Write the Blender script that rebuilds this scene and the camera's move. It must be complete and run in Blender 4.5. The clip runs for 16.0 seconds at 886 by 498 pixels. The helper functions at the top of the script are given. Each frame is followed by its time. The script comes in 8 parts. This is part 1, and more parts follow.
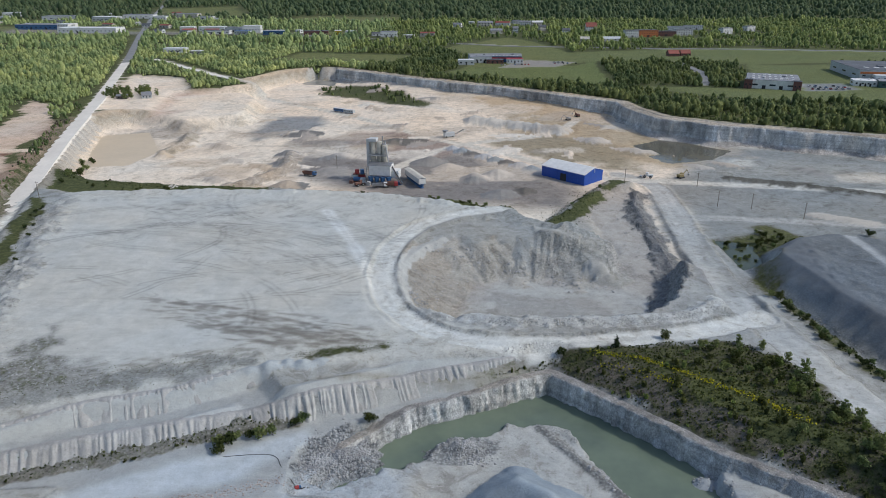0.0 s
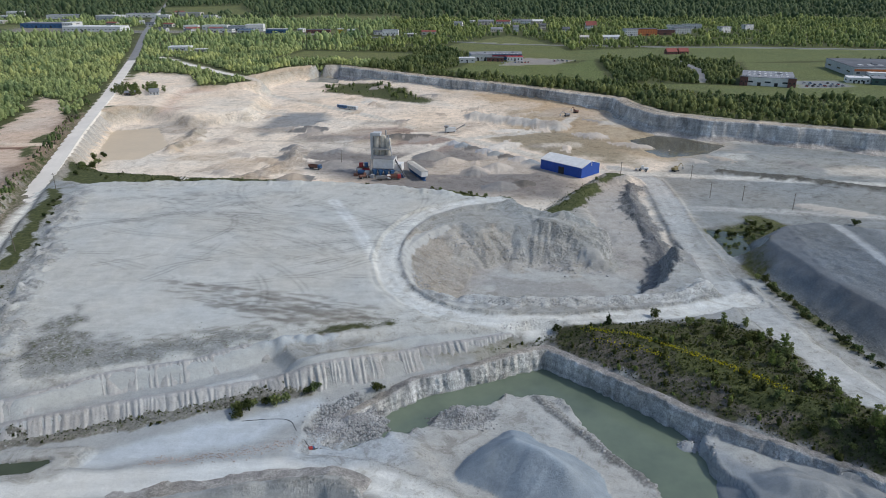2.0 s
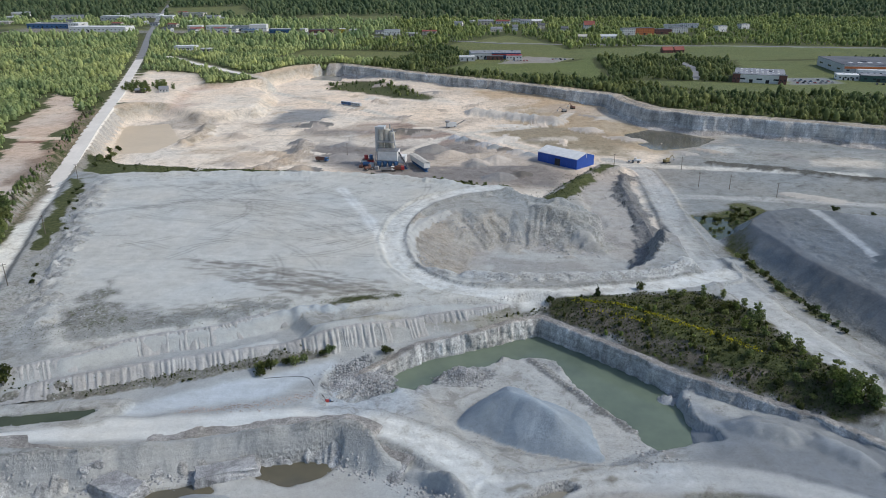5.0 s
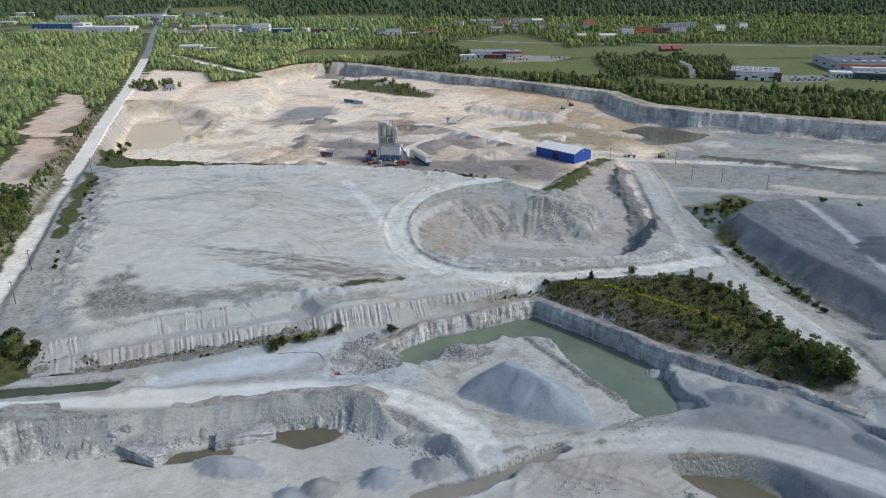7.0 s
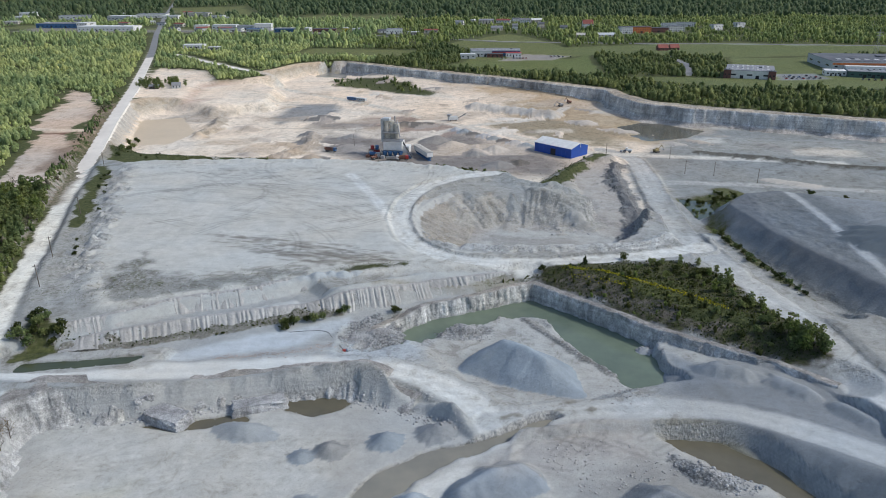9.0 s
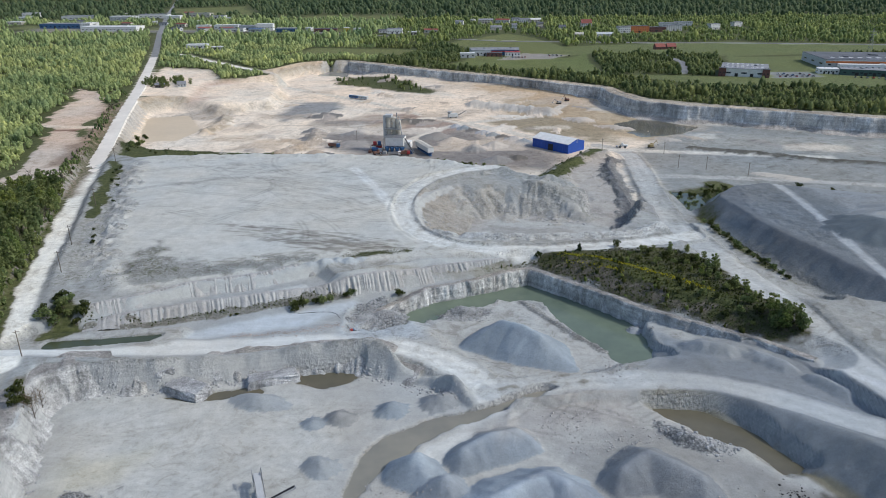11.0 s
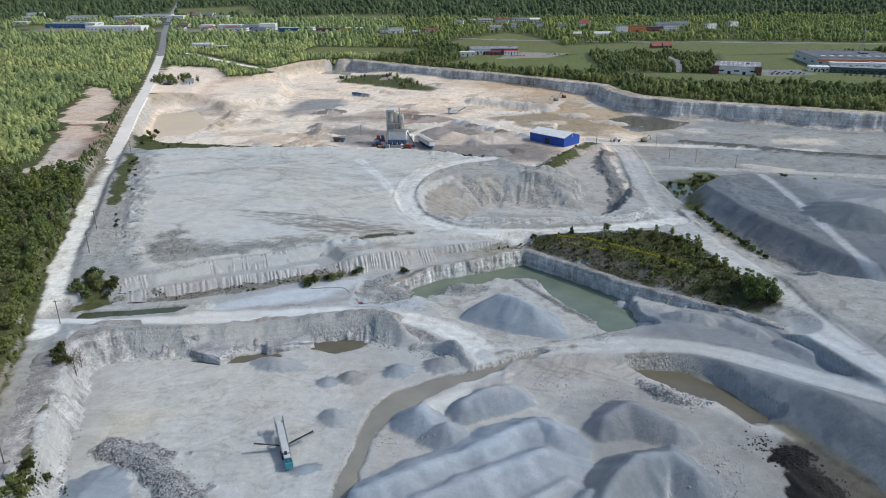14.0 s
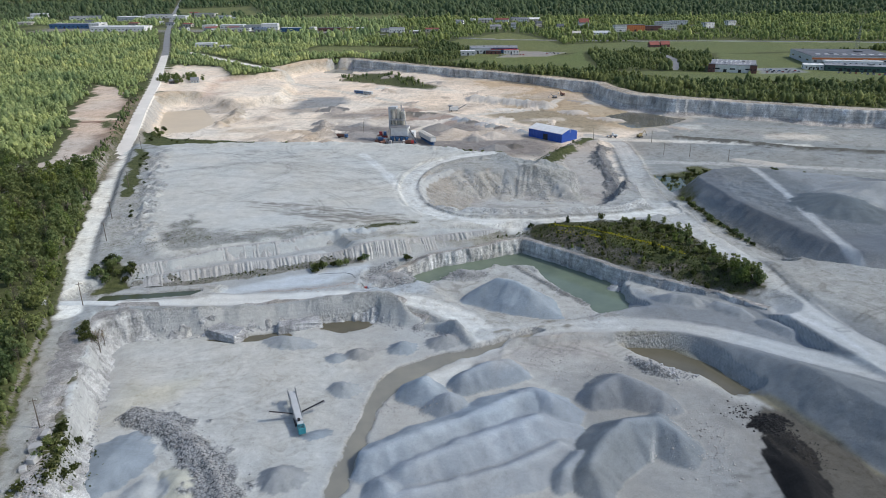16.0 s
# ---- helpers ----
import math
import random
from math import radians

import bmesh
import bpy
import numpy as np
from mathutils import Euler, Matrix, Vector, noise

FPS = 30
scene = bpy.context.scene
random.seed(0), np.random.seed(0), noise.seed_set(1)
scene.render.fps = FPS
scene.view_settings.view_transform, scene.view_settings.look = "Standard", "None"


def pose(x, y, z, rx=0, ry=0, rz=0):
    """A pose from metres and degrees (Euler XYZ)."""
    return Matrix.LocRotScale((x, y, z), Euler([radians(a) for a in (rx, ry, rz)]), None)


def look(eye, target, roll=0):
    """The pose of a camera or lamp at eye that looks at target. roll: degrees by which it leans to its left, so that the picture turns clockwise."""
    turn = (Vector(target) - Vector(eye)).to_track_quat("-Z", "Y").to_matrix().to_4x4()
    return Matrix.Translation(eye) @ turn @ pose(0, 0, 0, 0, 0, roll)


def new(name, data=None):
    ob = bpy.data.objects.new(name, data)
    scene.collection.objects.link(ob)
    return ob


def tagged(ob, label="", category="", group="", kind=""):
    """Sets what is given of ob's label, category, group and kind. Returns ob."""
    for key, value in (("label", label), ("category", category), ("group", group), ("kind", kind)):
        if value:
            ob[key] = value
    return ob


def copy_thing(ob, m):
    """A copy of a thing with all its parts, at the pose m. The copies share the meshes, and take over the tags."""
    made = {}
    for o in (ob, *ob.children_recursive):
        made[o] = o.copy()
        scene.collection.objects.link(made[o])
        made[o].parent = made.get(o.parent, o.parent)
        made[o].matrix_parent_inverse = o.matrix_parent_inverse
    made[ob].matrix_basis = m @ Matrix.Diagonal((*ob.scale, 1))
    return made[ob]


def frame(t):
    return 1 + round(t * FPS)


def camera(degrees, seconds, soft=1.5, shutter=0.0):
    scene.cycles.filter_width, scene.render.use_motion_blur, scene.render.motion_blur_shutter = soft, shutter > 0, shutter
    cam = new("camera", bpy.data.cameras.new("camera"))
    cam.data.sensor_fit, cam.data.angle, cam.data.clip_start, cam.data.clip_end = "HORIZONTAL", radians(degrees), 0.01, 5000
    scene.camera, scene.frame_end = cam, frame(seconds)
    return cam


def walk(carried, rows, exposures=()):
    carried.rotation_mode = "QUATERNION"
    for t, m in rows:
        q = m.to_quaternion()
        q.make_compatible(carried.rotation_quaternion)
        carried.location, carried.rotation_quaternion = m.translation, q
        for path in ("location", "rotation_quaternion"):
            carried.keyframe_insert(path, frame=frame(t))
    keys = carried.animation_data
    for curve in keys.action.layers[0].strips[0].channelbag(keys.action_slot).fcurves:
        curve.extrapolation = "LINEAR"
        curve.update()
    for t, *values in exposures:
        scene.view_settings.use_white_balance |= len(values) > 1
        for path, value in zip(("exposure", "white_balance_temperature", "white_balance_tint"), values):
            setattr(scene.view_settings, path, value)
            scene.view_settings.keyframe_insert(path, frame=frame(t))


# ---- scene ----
cam = camera(65.0, 16.0, 0.95)
PATH = [
    (0, (0.14, -0.422, 99.701), (0.09, 1.438, 98.967), -0.1),
    (0.5, (0.092, -3.847, 99.704), (0.041, -1.987, 98.969), -0.2),
    (1, (0.042, -7.292, 99.705), (-0.009, -5.433, 98.97), -0.1),
    (1.5, (0.016, -10.767, 99.697), (-0.035, -8.908, 98.962), -0.2),
    (2, (-0.027, -14.241, 99.695), (-0.079, -12.382, 98.959), -0.1),
    (2.5, (-0.073, -17.716, 99.69), (-0.125, -15.857, 98.954), -0.2),
    (3, (-0.133, -21.147, 99.702), (-0.185, -19.288, 98.966), -0.2),
    (3.5, (-0.151, -24.598, 99.696), (-0.204, -22.739, 98.959), -0.2),
    (4, (-0.177, -28.076, 99.713), (-0.23, -26.216, 98.978), -0.2),
    (6.5, (-0.092, -45.626, 99.91), (-0.146, -43.767, 99.175), -0.2),
    (7, (-0.026, -49.12, 99.919), (-0.082, -47.261, 99.184), -0.3),
    (7.5, (0.023, -52.593, 99.927), (-0.033, -50.734, 99.192), -0.2),
    (8, (0.043, -56.035, 99.969), (-0.014, -54.176, 99.234), -0.3),
    (8.5, (0.059, -59.493, 99.999), (0.002, -57.634, 99.265), -0.3),
    (9, (0.082, -62.993, 100.025), (0.025, -61.134, 99.29), -0.3),
    (11.5, (0.019, -80.497, 100.324), (-0.038, -78.637, 99.589), -0.4),
    (12, (0.073, -83.902, 100.366), (0.015, -82.043, 99.631), -0.3),
    (12.5, (0.09, -87.312, 100.399), (0.032, -85.452, 99.665), -0.4),
    (13, (0.089, -90.732, 100.43), (0.031, -88.873, 99.695), -0.4),
    (13.5, (0.059, -94.193, 100.459), (0.002, -92.334, 99.724), -0.4),
    (14, (0.029, -97.734, 100.466), (-0.028, -95.875, 99.732), -0.4),
    (14.5, (0.024, -101.254, 100.482), (-0.034, -99.395, 99.748), -0.4),
    (15, (0.057, -104.722, 100.505), (-0.002, -102.863, 99.772), -0.5),
    (15.5, (0.106, -108.163, 100.524), (0.047, -106.303, 99.79), -0.4),
    (16, (0.16, -111.592, 100.542), (0.101, -109.732, 99.808), -0.5),
]
walk(cam, [(t, look(eye, target, roll)) for t, eye, target, roll in PATH], [(0, -0.09, 6350, 9), (4, -0.02, 6350, 9), (9, 0.05, 6350, 9), (16, 0.13, 6350, 9)])

# ---- light ----
world = bpy.data.worlds.new("sky")
scene.world = world
world.use_nodes = True
SUN_EL, SUN_AZ = 44.0, 97.0          # degrees; azimuth clockwise from +y
wn = world.node_tree.nodes
sky = wn.new("ShaderNodeTexSky")
sky.sky_type, sky.sun_disc = "NISHITA", False
sky.sun_elevation, sky.sun_rotation = radians(SUN_EL), radians(SUN_AZ)
sky.dust_density, sky.ozone_density = 1.8, 1.1
world.node_tree.links.new(sky.outputs[0], wn["Background"].inputs[0])
wn["Background"].inputs[1].default_value = 0.15
sun = new("sun", bpy.data.lights.new("sun", "SUN"))
sun.data.energy, sun.data.angle, sun.data.color = 2.2, radians(3.0), (1.0, 0.955, 0.89)
sun_dir = Vector((math.sin(radians(SUN_AZ)) * math.cos(radians(SUN_EL)), math.cos(radians(SUN_AZ)) * math.cos(radians(SUN_EL)), math.sin(radians(SUN_EL))))
sun.matrix_world = look(sun_dir * 400, (0, 0, 0))


# ---- materials ----
def nodes_of(name):
    m = bpy.data.materials.new(name)
    m.use_nodes = True
    return m, m.node_tree.nodes, m.node_tree.links, m.node_tree.nodes["Principled BSDF"]


def noise_node(n, l, scale, detail=4, rough=0.6, vec=None):
    t = n.new("ShaderNodeTexNoise")
    t.inputs["Scale"].default_value, t.inputs["Detail"].default_value, t.inputs["Roughness"].default_value = scale, detail, rough
    if vec:
        l.new(vec, t.inputs["Vector"])
    return t.outputs["Fac"]


def ramp(n, l, fac, stops):
    r = n.new("ShaderNodeValToRGB")
    el = r.color_ramp.elements
    while len(el) < len(stops):
        el.new(0.5)
    for e, (p, c) in zip(el, stops):
        e.position, e.color = p, (*c, 1) if len(c) == 3 else c
    l.new(fac, r.inputs[0])
    return r.outputs[0]


def grey(n, l, fac, a, b, lo=0.3, hi=0.7):
    return ramp(n, l, fac, [(lo, (a, a, a)), (hi, (b, b, b))])


def mixc(n, l, a, b, fac, mode="MIX"):
    m = n.new("ShaderNodeMix")
    m.data_type, m.blend_type = "RGBA", mode
    for sock, v in ((m.inputs[0], fac), (m.inputs[6], a), (m.inputs[7], b)):
        if hasattr(v, "is_linked"):
            l.new(v, sock)
        elif isinstance(v, tuple):
            sock.default_value = (*v, 1)
        else:
            sock.default_value = v
    return m.outputs[2]


def coords(n):
    return n.new("ShaderNodeTexCoord").outputs["Object"]


def bump(n, l, bsdf, height, strength, dist):
    b = n.new("ShaderNodeBump")
    b.inputs["Strength"].default_value, b.inputs["Distance"].default_value = strength, dist
    l.new(height, b.inputs["Height"])
    l.new(b.outputs[0], bsdf.inputs["Normal"])


def plain(name, colour, rough=0.7, metal=0.0, vary=0.25, scale=1.5, grit=0.02):
    """Painted, metal or stone surface with grain and grime at two scales."""
    m, n, l, b = nodes_of(name)
    v = coords(n)
    big = grey(n, l, noise_node(n, l, scale * 0.25, 3, 0.6, v), 1 - vary, 1 + vary * 0.3)
    fine = grey(n, l, noise_node(n, l, scale * 3, 4, 0.65, v), 1 - vary * 0.7, 1.0)
    info = n.new("ShaderNodeObjectInfo")
    c = mixc(n, l, colour, big, 1.0, "MULTIPLY")
    c = mixc(n, l, c, fine, 1.0, "MULTIPLY")
    c = mixc(n, l, c, grey(n, l, info.outputs["Random"], 0.9, 1.05, 0, 1), 1.0, "MULTIPLY")
    l.new(c, b.inputs["Base Color"])
    b.inputs["Roughness"].default_value, b.inputs["Metallic"].default_value = rough, metal
    if grit:
        bump(n, l, b, noise_node(n, l, scale * 4, 4, 0.7, v), 0.4, grit)
    return m


def ground_material():
    m, n, l, b = nodes_of("quarry_ground")
    v = coords(n)
    tint = n.new("ShaderNodeAttribute"); tint.attribute_name = "tint"
    mask = n.new("ShaderNodeAttribute"); mask.attribute_name = "cover"
    sep = n.new("ShaderNodeSeparateColor"); l.new(mask.outputs["Color"], sep.inputs[0])
    grass, track, stones = sep.outputs[0], sep.outputs[1], sep.outputs[2]
    c = tint.outputs["Color"]
    c = mixc(n, l, c, grey(n, l, noise_node(n, l, 0.035, 5, 0.6, v), 0.92, 1.05), 1.0, "MULTIPLY")
    c = mixc(n, l, c, grey(n, l, noise_node(n, l, 0.35, 6, 0.7, v), 0.95, 1.03), 1.0, "MULTIPLY")
    c = mixc(n, l, c, grey(n, l, noise_node(n, l, 1.9, 4, 0.7, v), 0.92, 1.05), 1.0, "MULTIPLY")
    # scraped streaks, dark grit and pale crusts
    st = n.new("ShaderNodeMapping"); st.inputs["Rotation"].default_value = (0, 0, 0.5); st.inputs["Scale"].default_value = (0.04, 0.55, 0.1); l.new(v, st.inputs["Vector"])
    c = mixc(n, l, c, grey(n, l, noise_node(n, l, 1.0, 5, 0.65, st.outputs[0]), 0.95, 1.03), 1.0, "MULTIPLY")
    c = mixc(n, l, c, grey(n, l, noise_node(n, l, 3.2, 3, 0.6, v), 1.02, 0.82, 0.58, 0.74), 1.0, "MULTIPLY")
    patch = n.new("ShaderNodeTexNoise"); patch.inputs["Scale"].default_value, patch.inputs["Detail"].default_value, patch.inputs["Distortion"].default_value = 0.09, 6, 1.6
    l.new(v, patch.inputs["Vector"])
    c = mixc(n, l, c, grey(n, l, patch.outputs["Fac"], 0.955, 1.02, 0.40, 0.55), 1.0, "MULTIPLY")
    c = mixc(n, l, c, grey(n, l, noise_node(n, l, 0.22, 9, 0.78, v), 0.94, 1.03, 0.40, 0.58), 1.0, "MULTIPLY")
    # dried crusts with clear edges, dark damp films and loose stones on the rough floors
    smoothness = n.new("ShaderNodeAttribute"); smoothness.attribute_name = "fine"
    crust = n.new("ShaderNodeTexNoise"); crust.inputs["Scale"].default_value, crust.inputs["Detail"].default_value, crust.inputs["Roughness"].default_value, crust.inputs["Distortion"].default_value = 0.13, 10, 0.72, 1.2
    l.new(v, crust.inputs["Vector"])
    worn = mixc(n, l, c, ramp(n, l, crust.outputs["Fac"], [(0.40, (0.76, 0.74, 0.71)), (0.435, (0.95, 0.94, 0.92)), (0.53, (1.0, 1.0, 1.0)), (0.56, (1.07, 1.065, 1.055))]), 1.0, "MULTIPLY")
    peb = n.new("ShaderNodeTexVoronoi"); peb.inputs["Scale"].default_value = 0.75; l.new(v, peb.inputs["Vector"])
    spots = mixc(n, l, grey(n, l, peb.outputs["Distance"], 1.0, 0.0, 0.10, 0.20), grey(n, l, noise_node(n, l, 0.12, 4, 0.6, v), 0.0, 1.0, 0.50, 0.60), 1.0, "MULTIPLY")
    worn = mixc(n, l, worn, mixc(n, l, worn, (0.62, 0.61, 0.60), 1.0, "MULTIPLY"), spots)
    small = n.new("ShaderNodeTexNoise"); small.inputs["Scale"].default_value, small.inputs["Detail"].default_value, small.inputs["Roughness"].default_value, small.inputs["Distortion"].default_value = 0.55, 8, 0.7, 0.6
    l.new(v, small.inputs["Vector"])
    worn = mixc(n, l, worn, ramp(n, l, small.outputs["Fac"], [(0.38, (0.80, 0.79, 0.77)), (0.43, (0.97, 0.97, 0.96)), (0.57, (1.0, 1.0, 1.0)), (0.61, (1.08, 1.08, 1.07))]), 1.0, "MULTIPLY")
    c = mixc(n, l, worn, c, grey(n, l, smoothness.outputs["Fac"], 0.0, 0.94, 0.0, 1.0))
    # crumbs
    c = mixc(n, l, c, ramp(n, l, noise_node(n, l, 5.5, 3, 0.8, v), [(0.34, (0.80, 0.80, 0.80)), (0.46, (1.0, 1.0, 1.0)), (0.60, (1.0, 1.0, 1.0)), (0.70, (1.12, 1.12, 1.11))]), 1.0, "MULTIPLY")
    # warm and cool dust patches
    c = mixc(n, l, c, ramp(n, l, noise_node(n, l, 0.02, 4, 0.55, v), [(0.35, (1.03, 0.995, 0.95)), (0.65, (0.97, 0.995, 1.02))]), 1.0, "MULTIPLY")
    # steep faces show broken stone, streaked downwards
    geo = n.new("ShaderNodeNewGeometry")
    nz = n.new("ShaderNodeSeparateXYZ"); l.new(geo.outputs["True Normal"], nz.inputs[0])
    steep = grey(n, l, nz.outputs["Z"], 1.0, 0.0, 0.35, 0.72)
    sc = n.new("ShaderNodeMapping"); sc.inputs["Scale"].default_value = (1.5, 1.5, 0.22); l.new(v, sc.inputs["Vector"])
    streak = noise_node(n, l, 0.9, 6, 0.75, sc.outputs[0])
    bed = n.new("ShaderNodeMapping"); bed.inputs["Scale"].default_value = (0.05, 0.05, 1.3); l.new(v, bed.inputs["Vector"])
    beds = noise_node(n, l, 1.0, 3, 0.6, bed.outputs[0])
    rock = mixc(n, l, ramp(n, l, streak, [(0.25, (0.30, 0.31, 0.31)), (0.55, (0.47, 0.48, 0.47)), (0.8, (0.60, 0.59, 0.56))]), grey(n, l, beds, 0.8, 1.1), 1.0, "MULTIPLY")
    c = mixc(n, l, c, mixc(n, l, c, rock, 0.75), steep)
    rough_tone = n.new("ShaderNodeAttribute"); rough_tone.attribute_name = "broken"
    c = mixc(n, l, c, mixc(n, l, c, ramp(n, l, noise_node(n, l, 1.6, 7, 0.8, v), [(0.30, (0.55, 0.55, 0.55)), (0.5, (1.0, 1.0, 1.0)), (0.72, (1.22, 1.2, 1.16))]), 1.0, "MULTIPLY"), rough_tone.outputs["Fac"])
    # wheel tracks: pale and grey lines
    c = mixc(n, l, c, mixc(n, l, c, (1.2, 1.19, 1.17), 1.0, "MULTIPLY"), track)
    # coarse stones
    vor = n.new("ShaderNodeTexVoronoi"); vor.inputs["Scale"].default_value = 1.3; l.new(v, vor.inputs["Vector"])
    c = mixc(n, l, c, mixc(n, l, c, ramp(n, l, vor.outputs["Distance"], [(0.05, (1.25, 1.25, 1.25)), (0.7, (0.4, 0.4, 0.42))]), 1.0, "MULTIPLY"), stones)
    # grass and weeds
    g = ramp(n, l, noise_node(n, l, 0.5, 5, 0.7, v), [(0.25, (0.034, 0.040, 0.019)), (0.5, (0.070, 0.082, 0.038)), (0.75, (0.125, 0.135, 0.066))])
    g2 = ramp(n, l, noise_node(n, l, 0.012, 4, 0.6, v), [(0.3, (0.75, 0.8, 0.7)), (0.7, (1.35, 1.25, 1.05))])
    g = mixc(n, l, g, g2, 1.0, "MULTIPLY")
    edge = n.new("ShaderNodeMath"); edge.operation = "ADD"
    l.new(grass, edge.inputs[0])
    l.new(grey(n, l, noise_node(n, l, 0.6, 5, 0.7, v), -0.35, 0.35), edge.inputs[1])
    gm = grey(n, l, edge.outputs[0], 0.0, 1.0, 0.4, 0.62)
    c = mixc(n, l, c, g, gm)
    l.new(c, b.inputs["Base Color"])
    b.inputs["Roughness"].default_value = 0.95
    b.inputs["Specular IOR Level"].default_value = 0.15
    rg = n.new("ShaderNodeAttribute"); rg.attribute_name = "broken"
    crumb = n.new("ShaderNodeTexVoronoi"); crumb.inputs["Scale"].default_value = 0.9; l.new(v, crumb.inputs["Vector"])
    h = mixc(n, l, noise_node(n, l, 1.1, 8, 0.8, v), mixc(n, l, streak, crumb.outputs["Distance"], 0.3), rg.outputs["Fac"])
    hs = n.new("ShaderNodeMath"); hs.operation = "MULTIPLY_ADD"; hs.inputs[1].default_value, hs.inputs[2].default_value = 1.8, 0.34
    l.new(rg.outputs["Fac"], hs.inputs[0])
    bp = n.new("ShaderNodeBump"); bp.inputs["Distance"].default_value = 0.55
    l.new(hs.outputs[0], bp.inputs["Strength"]); l.new(h, bp.inputs["Height"]); l.new(bp.outputs[0], b.inputs["Normal"])
    return m


def face_material():
    """Blasted limestone: tall cracks, beds and rust stains."""
    m, n, l, b = nodes_of("quarry_face_rock")
    v = coords(n)
    tint = n.new("ShaderNodeAttribute"); tint.attribute_name = "tint"
    c = tint.outputs["Color"]
    for k, (sx, sz, lo, hi) in enumerate(((0.10, 0.05, 0.84, 1.14), (0.34, 0.11, 0.78, 1.15), (1.1, 0.3, 0.85, 1.1))):
        mp = n.new("ShaderNodeMapping"); mp.inputs["Scale"].default_value = (sx, sx, sz); l.new(v, mp.inputs["Vector"])
        c = mixc(n, l, c, grey(n, l, noise_node(n, l, 1.0, 4, 0.65, mp.outputs[0]), lo, hi, 0.38, 0.62), 1.0, "MULTIPLY")
    bed = n.new("ShaderNodeMapping"); bed.inputs["Scale"].default_value = (0.02, 0.02, 0.8); l.new(v, bed.inputs["Vector"])
    c = mixc(n, l, c, grey(n, l, noise_node(n, l, 1.0, 3, 0.6, bed.outputs[0]), 0.8, 1.12, 0.35, 0.65), 1.0, "MULTIPLY")
    for sc, sz, lo in ((0.55, 0.16, 0.55), (1.5, 0.5, 0.72)):
        mp = n.new("ShaderNodeMapping"); mp.inputs["Scale"].default_value = (sc, sc, sz); l.new(v, mp.inputs["Vector"])
        vo = n.new("ShaderNodeTexVoronoi"); vo.feature = "DISTANCE_TO_EDGE"; l.new(mp.outputs[0], vo.inputs["Vector"])
        c = mixc(n, l, c, grey(n, l, vo.outputs["Distance"], lo, 1.04, 0.0, 0.09), 1.0, "MULTIPLY")
    c = mixc(n, l, c, grey(n, l, noise_node(n, l, 2.2, 5, 0.75, v), 0.78, 1.18, 0.36, 0.64), 1.0, "MULTIPLY")
    l.new(c, b.inputs["Base Color"])
    b.inputs["Roughness"].default_value = 0.95
    bump(n, l, b, noise_node(n, l, 0.8, 6, 0.75, v), 0.9, 0.8)
    return m


def foliage(name, dark, light, island=True):
    m, n, l, b = nodes_of(name)
    geo = n.new("ShaderNodeNewGeometry")
    info = n.new("ShaderNodeObjectInfo")
    v = coords(n)
    c = ramp(n, l, geo.outputs["Random Per Island"], [(0.0, dark), (1.0, light)])
    c = mixc(n, l, c, ramp(n, l, noise_node(n, l, 0.02, 3, 0.6, geo.outputs["Position"]), [(0.3, (0.62, 0.72, 0.70)), (0.7, (1.45, 1.3, 1.08))]), 1.0, "MULTIPLY")
    c = mixc(n, l, c, grey(n, l, noise_node(n, l, 1.4, 4, 0.7, geo.outputs["Position"]), 0.72, 1.2), 1.0, "MULTIPLY")
    c = mixc(n, l, c, ramp(n, l, info.outputs["Random"], [(0, (0.86, 0.92, 0.88)), (1, (1.16, 1.08, 0.98))]), 1.0, "MULTIPLY")
    l.new(c, b.inputs["Base Color"])
    b.inputs["Roughness"].default_value = 0.65
    b.inputs["Specular IOR Level"].default_value = 0.2
    bump(n, l, b, noise_node(n, l, 2.5, 4, 0.7, geo.outputs["Position"]), 0.5, 0.3)
    tr = n.new("ShaderNodeBsdfTranslucent")
    l.new(c, tr.inputs["Color"])
    mx = n.new("ShaderNodeMixShader")
    mx.inputs[0].default_value = 0.5
    l.new(b.outputs[0], mx.inputs[1]); l.new(tr.outputs[0], mx.inputs[2])
    l.new(mx.outputs[0], n["Material Output"].inputs["Surface"])
    return m


def water_material(name, colour, rough=0.06):
    m, n, l, b = nodes_of(name)
    v = coords(n)
    c = mixc(n, l, colour, ramp(n, l, noise_node(n, l, 0.06, 4, 0.6, v), [(0.3, (0.78, 0.8, 0.8)), (0.7, (1.2, 1.18, 1.1))]), 1.0, "MULTIPLY")
    l.new(c, b.inputs["Base Color"])
    b.inputs["Roughness"].default_value, b.inputs["IOR"].default_value = rough, 1.33
    bump(n, l, b, noise_node(n, l, 1.2, 3, 0.6, v), 0.06, 0.05)
    return m


